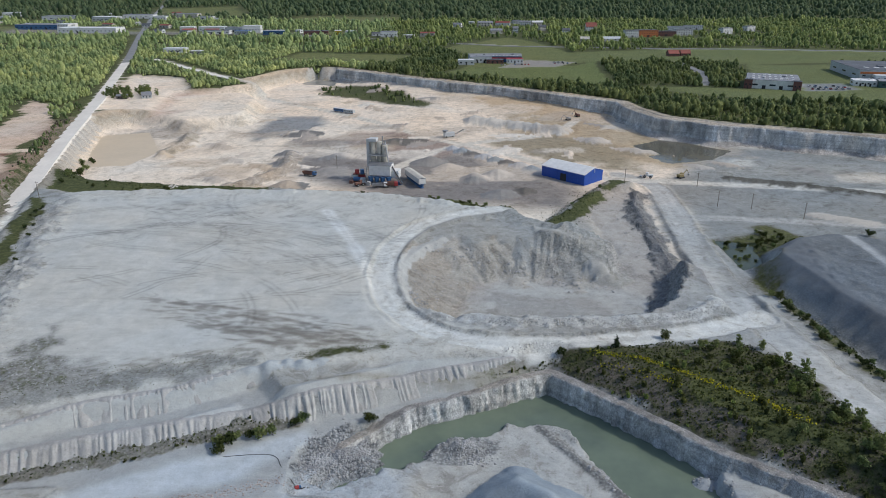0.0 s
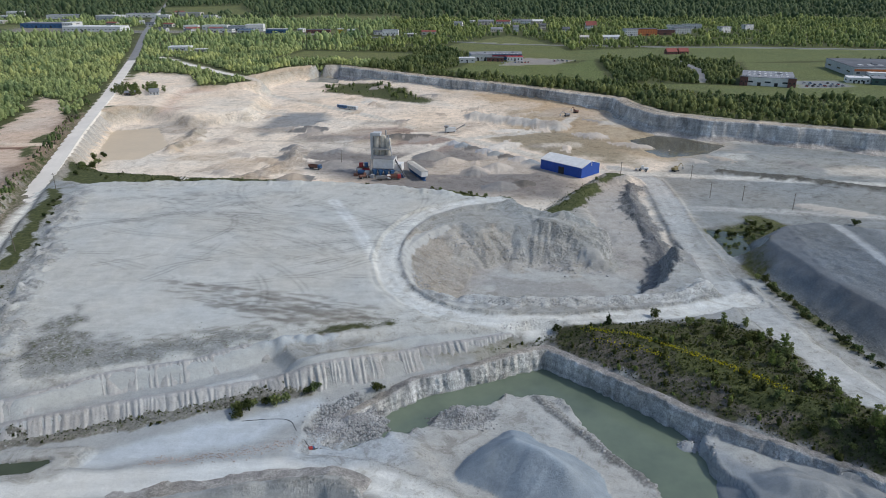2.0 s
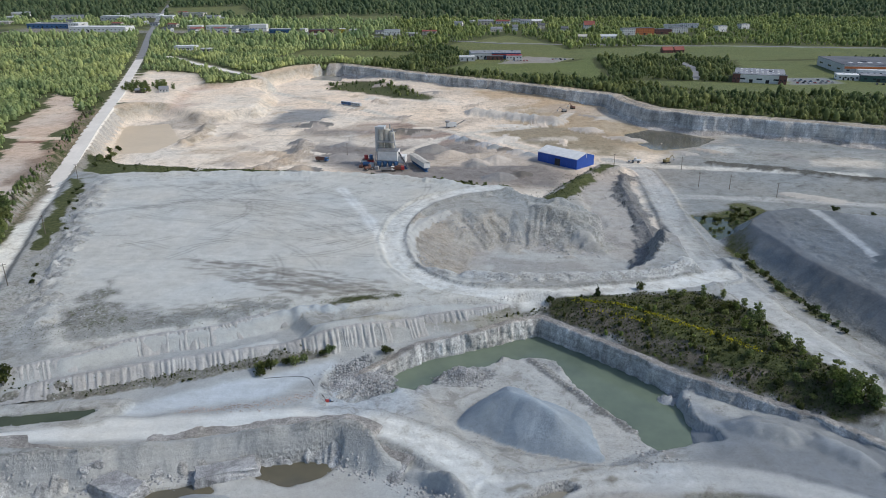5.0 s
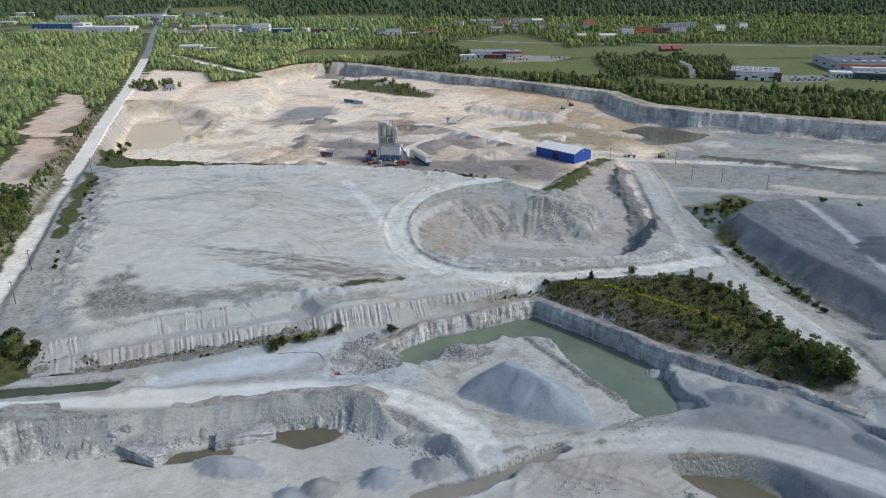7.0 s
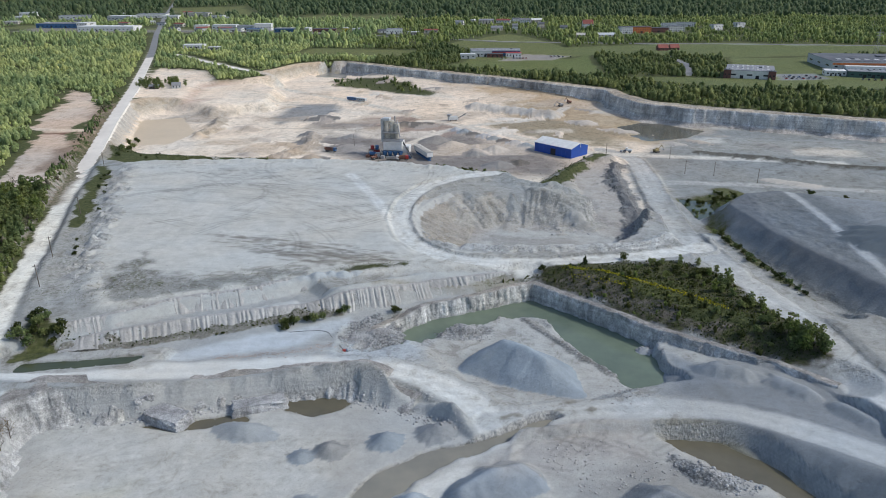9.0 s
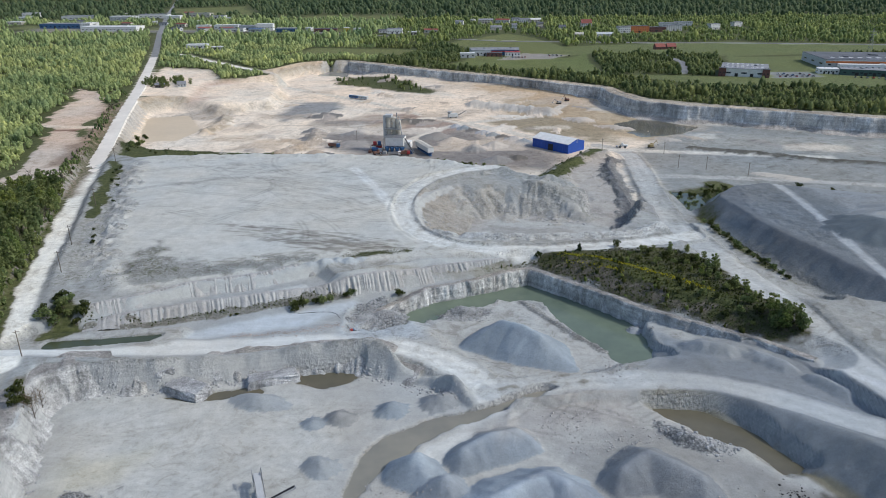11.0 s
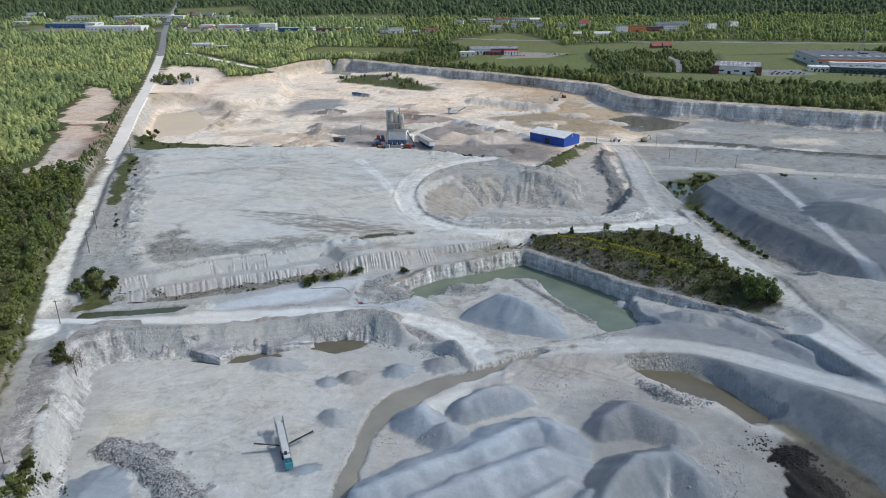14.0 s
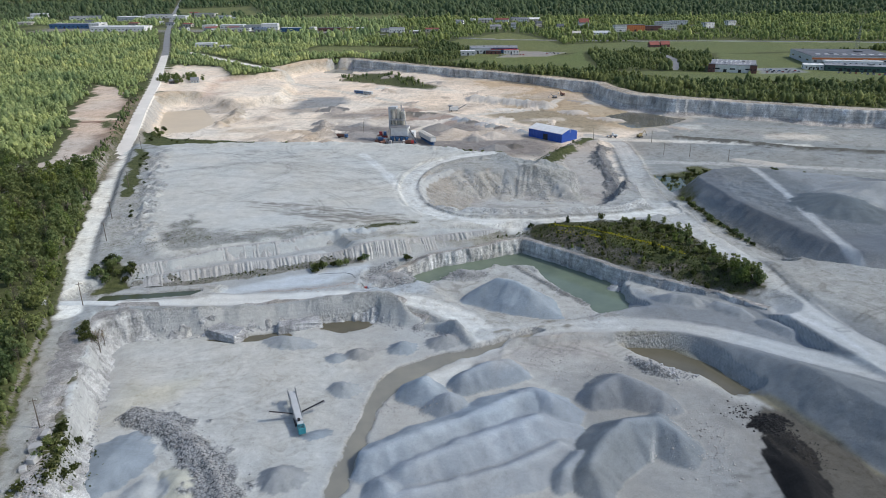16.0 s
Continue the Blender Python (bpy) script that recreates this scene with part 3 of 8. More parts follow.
paint([(8, 206), (60, 206), (54, 232), (14, 236)], (0.25, 0.23, 0.21), 2, rough=9, size=7, strength=0.45)
for x0, y0, x1, y1, w, t in ((-4, 262, 1, 247, 4.5, 1.6), (9, 263, 10, 250, 3.2, 2.2), (16, 264, 23, 247, 5.0, 1.8), (31, 262, 30, 251, 3.5, 1.3), (41, 259, 45, 245, 5.5, 2.4)):
    ridge([(x0, y0), ((x0 + x1) / 2 + 1.5, (y0 + y1) / 2), (x1, y1)], w * 1.1, t * 0.55, (0.43, 0.40, 0.36), 0.15, 0.8, 4, gully=0.3)
ridge([(36, 274), (50, 264), (58, 250)], 9, 2.6, (0.41, 0.39, 0.355), 0.15, 0.7, 6, gully=0.5)
heap(54, 252, 6, 5, 1.6, 0, (0.38, 0.355, 0.32), lumps=0.4)
ridge([(-12, 199), (17, 194.5), (50, 196), (74, 201), (86, 211)], 3.6, 1.5, (0.55, 0.54, 0.52), 0.2, 0.8, 3)
ridge([(-8, 268), (-14, 261), (-19, 251), (-21.5, 241), (-21.5, 229), (-19, 217), (-15, 208), (-10, 201)], 2.6, 0.9, (0.43, 0.42, 0.40), 0, 0.7, 4)
ridge([(97, 368), (89, 342), (88, 312), (87, 284), (86, 258), (80, 236), (68, 217)], 5.2, 2.2, (0.25, 0.25, 0.25), 0.6, 0.9, 5, gully=0.4)
paint([(70, 218), (86, 246), (93, 300), (98, 366), (92, 362), (84, 280), (72, 234)], (0.26, 0.255, 0.255), 2, stones=0.4, rough=4, size=6)
paint([(90, 250), (101, 300), (104, 290), (96, 238), (88, 226)], (0.30, 0.28, 0.28), 3, rough=3)
paint([(90, 240), (96, 300), (101, 372), (114, 372), (109, 300), (102, 240)], (0.345, 0.34, 0.33), 3, rough=4, size=8)
# two-stepped bank south of the plateau and the basin under it
level([(-135, 116), (-111, 130), (-94, 141), (-73, 148.5), (-55, 160), (-48, 152), (-20, 140), (-60, 120), (-130, 105)], -4.6, 4.5, 0.4, (0.375, 0.375, 0.365), 0, 5, rough_size=9, gsize=2.6, fine=0.9)
level([(-135, 112), (-106, 124), (-83, 132.5), (-58, 141.5), (-40, 147.5), (-24, 153), (-8, 161), (10, 168), (24, 173.5), (30, 168), (40, 150), (0, 120), (-38, 112), (-90, 100), (-135, 100)], -7.0, 5.0, 0.5, (0.375, 0.375, 0.365), 0, 6, rough_size=9, gsize=2.7, fine=0.9)
ridge([(-112, 133.5), (-94, 144.5), (-73, 151.5), (-54, 163.5)], 2.6, 1.1, (0.42, 0.42, 0.405), 0, 0.4, 2.5)
ridge([(-48, 151.5), (-38, 157), (-17, 165.5), (6, 171.5), (24, 177)], 3.2, 1.5, (0.42, 0.42, 0.405), 0, 0.3, 3)
ridge([(-112, 126), (-94, 135), (-73, 142.5), (-58, 150)], 2.4, 0.9, (0.44, 0.44, 0.43), 0.0, 0.5, 3)
for hx, hy, hr, ht in ((-52, 165, 2.8, 1.7), (-47.5, 166.5, 2.2, 1.4), (-43, 166.5, 3.2, 1.7), (-39, 168, 2.0, 1.1), (-57, 163, 2.0, 1.0)):
    heap(hx, hy, hr, hr * 0.85, ht, 0, (0.42, 0.435, 0.44), lumps=0.3)
ridge([(-122, 119.5), (-93, 128), (-66, 139.5), (-43, 148)], 2.2, 0.7, (0.27, 0.255, 0.225), 0.4, 0.9, 4, 0.22)
paint([(-93, 119), (-68, 130), (-38, 146), (-34, 140), (-52, 126), (-88, 114)], (0.50, 0.52, 0.535), 2, 0, rough=2)
# bench between the ponds
level([(-36, 138), (-18, 150), (26, 168), (62, 136), (82, 122.5), (95, 113), (104, 98), (106, 84), (92, 84), (76, 94), (44, 95), (10, 92), (-12, 100), (-36, 120)], -9.4, 3.5, 1.4, (0.42, 0.41, 0.39), 0.8)
paint([(60, 132), (84, 112), (102, 92), (130, 64), (112, 62), (92, 82), (70, 97), (62, 110)], (0.28, 0.295, 0.31), 3, 0, rough=3, fine=0.7)
level([(-14, 138), (8, 149), (20, 157), (26, 151), (41, 128), (51, 113), (36, 104), (2, 114)], -11.6, 5, 1.2, (0.44, 0.43, 0.41), 0.6)
# cliff-walled pond
# darker copy of ROAD for the east roads, cloud shade put into the tint
SHADED_ROAD = (0.45, 0.447, 0.437)
POND = [(-33, 129), (-24, 139), (-17, 149), (-10, 153), (7, 162.5), (26, 171.5), (40, 158), (51, 147.5), (61, 137), (59, 130), (60, 122), (64, 111), (51, 110.5), (47, 119), (43, 125), (36, 140), (30, 153), (24, 157), (12, 156), (8, 152), (-4, 149), (-10, 141), (-20, 135), (-30, 128)]
CLIFF = [(-30, 138), (-22, 145), (-12, 154), (8, 163.5), (26, 172), (40, 158.5), (51, 148), (62, 137), (70, 130.5), (82, 123.5), (93, 115), (104, 104)]
level(POND, -15.0, 2.2, 1.5, (0.44, 0.45, 0.45), 0.9, 1.5, rough_size=4, gsize=2.2)
# foreground pit and its banks
level([(-117, 88), (-86, 91), (-60, 99), (-31, 103), (-14, 96), (2, 86), (14, 83), (40, 88), (58, 91), (68, 90), (79, 71), (88, 48), (100, 24), (116, -5), (150, -150), (-60, -150), (-84, 5), (-95, 30), (-100, 44), (-105, 58), (-111, 76)], -10.6, 5.0, 2.2, FLOOR, 0.0, rough_size=11, gsize=2.6, fine=0.8, wide=lambda X, Y: 3.4 + 2.2 * smooth(-92, -80, X) + 8 * smooth(58, 76, X))
level([(53, 96), (61, 97), (70, 89), (76, 76), (83, 63), (79, 63), (72, 71), (66, 75), (59, 82), (54, 88)], -13.0, 4, 2.2, (0.30, 0.285, 0.24), rough_size=7)
paint([(58, 97), (78, 92), (96, 76), (120, 54), (150, 20), (112, 0), (100, 24), (88, 48), (80, 70), (70, 88), (60, 92)], (0.205, 0.217, 0.228), 2, rough=1.5, fine=0.8)
level([(66, 104), (84, 113), (97, 103), (110, 92), (124, 74), (118, 62), (98, 76), (84, 88)], -7.0, 15, 0.8, (0.232, 0.24, 0.25), fine=0.7)
# haul roads
# one gravel road: far tint raised for sun, near tint lowered for cloud shade
track([(-207, 280, -5), (-229, 350, -4), (-264, 449, -2), (-314, 599, -0.4), (-399, 831, 0), (-440, 940, 0)], 4.6, (0.80, 0.765, 0.70), shoulder=4, ruts=0.15)
track([(-80, -40, -2), (-99, 8, -2), (-103, 18, -2), (-113, 41, -2), (-124, 71, -2.2), (-131, 90, -2.2), (-141, 112, -2.2)], 3.3, (0.36, 0.345, 0.315), shoulder=2.5, ruts=0.4)
track([(-131, 90, -2.2), (-141, 112, -2.2), (-155, 142, -2.6), (-168, 178, -3.6), (-207, 280, -5), (-214, 303, -4.7)], 4.6, (0.78, 0.74, 0.67), shoulder=4, ruts=0.3)
track([(-440, 940, 0.2), (-572, 1273, 0.2), (-802, 1880, 0.2), (-1320, 3300, 0.2)], 5.0, (0.16, 0.16, 0.165), shoulder=5, ruts=0)
track([(-141, 100, -2.2), (-130, 102, -2.8), (-102, 105, -4.5), (-73, 109, -6), (-45, 116, -7.5), (-24, 116, -8), (-10, 110, -8.3), (2, 100, -8.8), (9, 88, -9.2), (7, 76, -10.2), (-6, 64, -10.5)], 4.2, ROAD, berm=0.5)
track([(8, 90, -9.2), (34, 95, -8.6), (53, 96, -8), (71, 94, -7.3), (86, 85, -6.5), (98, 74, -5.5), (118, 59, -4), (150, 40, -3), (200, 20, -2)], 4.2, SHADED_ROAD, berm=0.4)
track([(135, 40, -3), (115, 80, -3), (109, 106, -3), (110, 126, -3), (106, 154, -3), (99, 185, -3.5), (96, 215, -5.5), (100, 245, -10), (105, 301, -12.7), (111, 356, -13), (112, 390, -13), (95, 410, -13)], 5.5, SHADED_ROAD, berm=0.5)
track([(20, 306, -0.8), (-5, 296, -1), (-22, 277, -1.5), (-30, 243, -1.8), (-25, 209, -1.8), (-12, 189, -2), (6, 181, -2), (27, 181, -2), (54, 185, -2.3), (76, 192, -2.8), (98, 203, -4)], 4.2, ROAD, berm=1.0)
track([(-61, 300, -0.6), (-43, 260, -0.6), (-27, 213, -1.4)], 2.6, ROAD, False, ruts=0.8)
track([(-379, 896, 0), (-230, 717, -13), (-107, 609, -13), (-52, 549, -13), (-23, 508, -13), (21, 474, -13), (52, 435, -13), (88, 399, -13), (111, 397, -13), (240, 377, -13)], 4.5, (0.58, 0.55, 0.50), False)
track([(-40, 425, -13), (-7, 490, -13), (70, 520, -13), (95, 575, -13)], 4, (0.58, 0.55, 0.50), False)
track([(112, 330, -13), (150, 330, -13), (300, 300, -13)], 4, (0.42, 0.41, 0.395), False)
# ---- stockpiles and tipped ground ----
paint([(100, 240), (112, 222), (115, 190), (121, 158), (134, 140), (165, 128), (176, 140), (150, 165), (140, 194), (132, 224), (122, 264), (106, 262)], (0.33, 0.335, 0.33), 3, stones=0.2, rough=5, size=8)
paint([(96, 226), (100, 250), (107, 304), (118, 304), (124, 262), (113, 222)], (0.35, 0.35, 0.34), 3, rough=4, size=8)
level([(106, 224), (108, 200), (111, 170), (118, 142), (126, 142), (121, 165), (117, 196), (113, 224)], -5.6, 5, 1.2, (0.37, 0.37, 0.36), 0.6, rough_size=7)
level([(128, 262), (143, 278), (160, 282), (240, 250), (260, 180), (240, 150), (160, 150), (150, 165), (141, 194), (134, 222)], -3.4, 12, 1.2, (0.15, 0.16, 0.175), 0.4, 12, rough_size=14, fine=0.97)
paint([(145, 276), (136, 224), (144, 194), (152, 170), (162, 190), (168, 240), (165, 280)], (0.21, 0.225, 0.24), 2, stones=0.35, rough=2, size=6)
paint([(145, 276), (138, 224), (154, 172), (196, 164), (226, 240), (170, 282)], (0.19, 0.205, 0.22), 3, stones=0.3, rough=4, size=8, fine=0.4)
paint([(176, 288), (180, 240), (170, 200), (196, 196), (224, 244), (200, 276)], (0.31, 0.32, 0.33), 5, rough=6, size=12, strength=0.8)
track([(165, 292, 0), (164, 240, 0), (158, 192, 0), (155, 156, 0), (158, 134, 0)], 2.0, (0.38, 0.39, 0.40), False, ruts=0.1)
heap(178, 206, 19, 22, 6.5, 20, (0.135, 0.15, 0.16))
heap(206, 226, 26, 22, 8.0, 20, (0.30, 0.305, 0.305))
rip = smooth(1, 6, inside(GX, GY, [(128, 262), (143, 278), (158, 282), (168, 240), (158, 190), (152, 166), (141, 194), (134, 222)])[0])
H += rip * 0.55 * (np.abs(fbm(GX, GY, 4.2, 3, 51)) * 2 - 0.5)
TINT *= (1 + 0.22 * rip * fbm(GX * 1.3, GY, 5, 3, 52))[..., None]
level([(118, 299), (129, 295), (126, 264), (119, 268)], -14.7, 4, 1, (0.12, 0.12, 0.1))
paint([(120, 270), (110, 225), (112, 190), (122, 158), (128, 160), (119, 192), (118, 224), (130, 270)], (0.18, 0.17, 0.14), 3, 0.42, rough=5, size=6)
paint([(118, 250), (116, 300), (150, 320), (160, 300), (135, 280)], (0.17, 0.16, 0.13), 4, 0.45, rough=7, size=7)
for args in ((-116, 455, 9, 7, 4.5), (-113, 432, 10, 7, 3.5), (-99, 379, 12, 9, 5), (-80, 452, 14, 6, 3.5), (-47, 492, 26, 10, 4), (-20, 436, 13, 9, 5),
             (8, 398, 10, 8, 5), (22, 408, 11, 8, 4.5), (22, 368, 12, 8, 3.6), (-8, 425, 10, 8, 3.4), (36, 374, 8, 6, 3), (-120, 520, 18, 8, 4)):
    heap(*args, turn=20, tint=random.choice(((0.17, 0.17, 0.17), (0.25, 0.25, 0.25), (0.14, 0.135, 0.13))), base=-13.3)
for i in range(8):
    t = i / 7
    heap(-6 + 50 * t, 474 - 52 * t, 6.5, 5, 3.2 + 0.6 * math.sin(i * 2.3), tint=((0.42, 0.43, 0.45), (0.30, 0.33, 0.35), (0.18, 0.17, 0.16))[i % 3], base=-13.3)
ridge([(9, 573), (38, 553), (76, 530)], 10, 6, (0.47, 0.46, 0.44), 0, 0.5, 8)
for args in ((-170, 480, 12, 6, 3), (-150, 440, 10, 5, 2.5), (-145, 395, 9, 6, 2.5), (120, 470, 18, 6, 3), (95, 500, 14, 8, 3), (150, 430, 10, 4, 2), (190, 330, 18, 5, 1.5)):
    heap(*args, turn=-30, tint=(0.50, 0.455, 0.405), base=-13.3, lumps=0.4)
ridge([(-200, 450), (-196, 480), (-204, 512)], 7, 4, (0.46, 0.42, 0.36), 0.2, 0.8)
ridge([(-135, 372), (-118, 395), (-108, 425), (-112, 448)], 7, 2.8, (0.45, 0.41, 0.365), 0.3, 0.9)
ridge([(160, 404), (195, 390), (240, 366), (300, 352)], 5, 1.3, (0.16, 0.15, 0.13), 0.4, 0.9, 6, 0.18)
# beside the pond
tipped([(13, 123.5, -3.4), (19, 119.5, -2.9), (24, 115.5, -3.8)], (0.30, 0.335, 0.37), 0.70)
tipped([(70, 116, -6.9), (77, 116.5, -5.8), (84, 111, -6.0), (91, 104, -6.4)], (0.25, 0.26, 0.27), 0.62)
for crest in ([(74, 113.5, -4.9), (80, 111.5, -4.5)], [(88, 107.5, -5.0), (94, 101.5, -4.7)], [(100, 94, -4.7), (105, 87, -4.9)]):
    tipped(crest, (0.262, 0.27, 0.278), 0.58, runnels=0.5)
paint([(76, 120), (86, 114), (88, 106), (78, 106), (74, 112)], (0.32, 0.318, 0.31), 2, rough=4, size=5, strength=0.8)
paint([(104, 94), (110, 87), (114.5, 78), (116, 68), (118.5, 68), (117, 80), (112, 90), (106, 96)], (0.50, 0.50, 0.50), 1, rough=0.8)
heap(58.5, 134, 5.0, 3.6, 2.8, 0, (0.37, 0.37, 0.37), base=-13.9)
heap(-28, 139, 11, 7, 4.6, 40, (0.36, 0.37, 0.38), stones=1.0, base=-12.8, lumps=0.3)
heap(1, 144, 10, 5, 3.4, 10, (0.40, 0.40, 0.39), stones=0.7, base=-12.8, lumps=0.3)
ridge([(22, 153), (30, 140), (39, 127), (47, 117)], 1.8, 0.7, (0.35, 0.34, 0.32), 0.6, 0.8, 4)
paint([(-40, 120), (-36, 134), (-22, 134), (-10, 138), (-12, 122), (-30, 116)], (0.46, 0.48, 0.50), 3, stones=0.15, rough=3)
# foreground floor
paint([(-112, 86), (-60, 94), (-34, 84), (-30, 50), (-36, 14), (-60, 4), (-90, 34)], (0.50, 0.485, 0.455), 5, rough=6, size=14, fine=0.35)
paint([(-186, 318), (-150, 212), (-120, 152), (-60, 176), (-20, 190), (-36, 240), (-10, 306), (-70, 326)], None, 6, fine=1.0)
for x, y, rx, ry, top in ((-43, 21, 6.2, 5, 3.4), (-34, 59, 5.2, 4.2, 2.8), (-33, 79, 4.6, 3.6, 2.5), (-39.5, 76.5, 3.4, 3, 1.6), (-19, 83, 4.8, 4, 3), (-6, 87, 6.5, 4.5, 3.2), (-57, 86.5, 9, 4.5, 2.6), (-38, 38, 4.2, 2, 0.9), (-86, 26, 9, 12, 2.4)):
    heap(x, y, rx, ry, top, random.uniform(-20, 20), random.choice(((0.33, 0.34, 0.345), (0.29, 0.29, 0.29), (0.27, 0.295, 0.32))), base=-10.7, lumps=0.15)
heap(-66, 17, 6, 8, 3.0, 30, (0.47, 0.445, 0.37), base=-10.7, lumps=0.3)
heap(-74, 15, 5, 6, 2.0, 10, (0.43, 0.43, 0.42), base=-10.7, lumps=0.3)
paint([(56, 66), (72, 62), (84, 50), (78, 30), (76, 6), (52, 2), (56, 40)], (0.27, 0.263, 0.252), 3, rough=4, size=9)
paint([(28, 66), (44, 76), (60, 70), (72, 56), (66, 4), (26, 4), (30, 30)], (0.31, 0.305, 0.295), 5, rough=7, size=9)
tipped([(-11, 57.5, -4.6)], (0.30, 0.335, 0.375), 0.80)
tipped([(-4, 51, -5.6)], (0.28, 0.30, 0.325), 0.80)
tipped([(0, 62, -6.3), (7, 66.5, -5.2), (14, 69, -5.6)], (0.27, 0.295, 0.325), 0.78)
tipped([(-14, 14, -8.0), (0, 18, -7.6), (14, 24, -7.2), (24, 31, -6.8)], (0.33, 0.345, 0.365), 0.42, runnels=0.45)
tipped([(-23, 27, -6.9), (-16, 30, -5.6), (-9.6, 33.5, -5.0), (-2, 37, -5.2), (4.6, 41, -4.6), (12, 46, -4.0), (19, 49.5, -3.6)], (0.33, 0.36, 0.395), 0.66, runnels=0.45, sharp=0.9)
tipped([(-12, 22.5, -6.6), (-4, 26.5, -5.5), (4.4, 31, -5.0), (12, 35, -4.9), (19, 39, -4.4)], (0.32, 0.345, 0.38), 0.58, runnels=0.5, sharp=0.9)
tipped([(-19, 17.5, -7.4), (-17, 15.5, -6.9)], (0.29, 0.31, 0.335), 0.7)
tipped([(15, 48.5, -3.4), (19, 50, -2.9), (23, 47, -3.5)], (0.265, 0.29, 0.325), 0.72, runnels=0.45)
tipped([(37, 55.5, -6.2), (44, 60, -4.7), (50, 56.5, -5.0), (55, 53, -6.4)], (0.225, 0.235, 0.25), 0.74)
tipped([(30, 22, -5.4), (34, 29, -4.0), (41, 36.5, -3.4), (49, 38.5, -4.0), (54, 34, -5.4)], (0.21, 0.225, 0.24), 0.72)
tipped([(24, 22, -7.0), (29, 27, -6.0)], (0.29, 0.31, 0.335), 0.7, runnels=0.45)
streaks([(46, 64), (74, 62), (82, 50), (76, 10), (54, 6), (60, 40)], 46, -52, (8, 26), (0.3, 0.9), (0.33, 0.33, 0.325), 0.45, 71)
streaks([(60, 34), (80, 30), (78, 10), (60, 10)], 24, 10, (3, 8), (0.4, 0.9), (0.16, 0.155, 0.15), 0.6, 72)
heap(57, 72, 7, 3, 2.2, -40, (0.33, 0.34, 0.35), stones=0.9, base=-10.9, lumps=0.35)
track([(66, 86, 0), (76, 74, 0), (80, 64, 0), (85, 56, 0), (89, 47, 0), (93, 39, 0), (96, 30, 0), (106, 10, 0)], 1.7, (0.21, 0.19, 0.14), False, ruts=0)
paint([(77, 46), (82, 54), (89, 49), (96, 33), (106, 10), (104, 0), (72, 0), (76, 25), (77, 38)], (0.115, 0.105, 0.09), 1.5, rough=3, size=5, fine=0.0)
heap(79, 20, 6.0, 19, 3.6, -4, (0.022, 0.021, 0.021), stones=0.25, base=-10.9, lumps=0.14)
heap(83, 34, 4.5, 9, 2.2, 12, (0.04, 0.037, 0.034), stones=0.4, base=-10.9, lumps=0.2)
heap(81, 45, 5, 4, 1.6, 12, (0.025, 0.025, 0.026), stones=0.8, base=-10.9, lumps=0.3)
tipped([(88, 59, -8.2)], (0.20, 0.21, 0.22), 0.7)
ridge([(-88, 45), (-78, 40), (-68, 32), (-58, 20), (-52, 8)], 5, 2.0, (0.38, 0.38, 0.38), 1.0, 0.8, 5)
paint([(-98, 40), (-80, 52), (-78, 66), (-98, 62)], (0.50, 0.46, 0.36), 5, rough=6, strength=0.6)
paint([(10, 66), (44, 80), (46, 90), (20, 88), (0, 74)], (0.40, 0.375, 0.35), 4, rough=4)
level([(-33, 8), (-32, 15), (-29.6, 32), (-26.4, 49), (-25.2, 62), (-20, 70.5), (-13.5, 75.5), (-3.4, 81), (9, 86.5), (24, 94), (26, 93), (9.5, 83), (-5, 73.5), (-16, 64), (-22, 57), (-24.5, 44), (-25.5, 32), (-28, 15), (-29, 8)], -11.3, 1.0, 1.5, (0.24, 0.215, 0.175), rough_size=5)
level([(-52, 101), (-47, 97), (-40, 95), (-33, 99), (-30, 104), (-40, 102)], -11.6, 2.0, 0.8, (0.2, 0.17, 0.13))
level([(-84, 88.5), (-74, 87), (-58, 92), (-60, 94), (-74, 90)], -11.4, 1.4, 0.6, (0.27, 0.25, 0.2))
level([(-138, 103), (-112, 106), (-92, 110), (-90, 120), (-110, 118), (-136, 114)], -5.2, 3, 0.5, (0.40, 0.39, 0.37))
level([(-128, 107), (-112, 109.5), (-98, 112.5), (-96, 115), (-113, 112), (-128, 109.5)], -6.4, 1.6, 0.4, (0.2, 0.19, 0.15))
for dx, dy in ((20, 92), (26, 95), (30, 98.5), (14, 93), (34, 95)):
    paint([(dx - 3, dy - 1), (dx + 2, dy - 0.4), (dx + 3.5, dy + 1.4), (dx - 1, dy + 0.8)], (0.21, 0.195, 0.165), 0.6, rough=1.6, size=3, strength=0.85)
# pale ledge along the west wall, and blocks of ledge left in the north wall
paint([(-121, 90), (-113, 64), (-108, 47), (-101, 31), (-94, 31), (-102, 50), (-110, 70), (-116, 88)], (0.57, 0.57, 0.56), 1.0, 0, rough=2.0, size=4)
paint([(-117, 66), (-115, 54), (-105, 33), (-101, 31), (-107, 46), (-112, 62)], (0.25, 0.225, 0.205), 0.8, 0.05, stones=0.6, rough=2.5, size=4)
# stains and weeds on the plateau and the banks
streaks([(-104, 208), (-60, 198), (-26, 190), (-24, 180), (-54, 174), (-78, 184)], 120, -14, (6, 30), (0.3, 1.1), (0.20, 0.18, 0.155), 0.62, 41)
streaks([(-120, 160), (-80, 172), (-60, 178), (-62, 170), (-92, 156), (-116, 148)], 60, 20, (4, 12), (0.4, 1.2), (0.27, 0.25, 0.215), 0.6, 42)
streaks([(-150, 300), (-110, 290), (-50, 250), (-40, 215), (-90, 240)], 46, -42, (8, 30), (0.3, 0.6), (0.34, 0.325, 0.30), 0.55, 43)
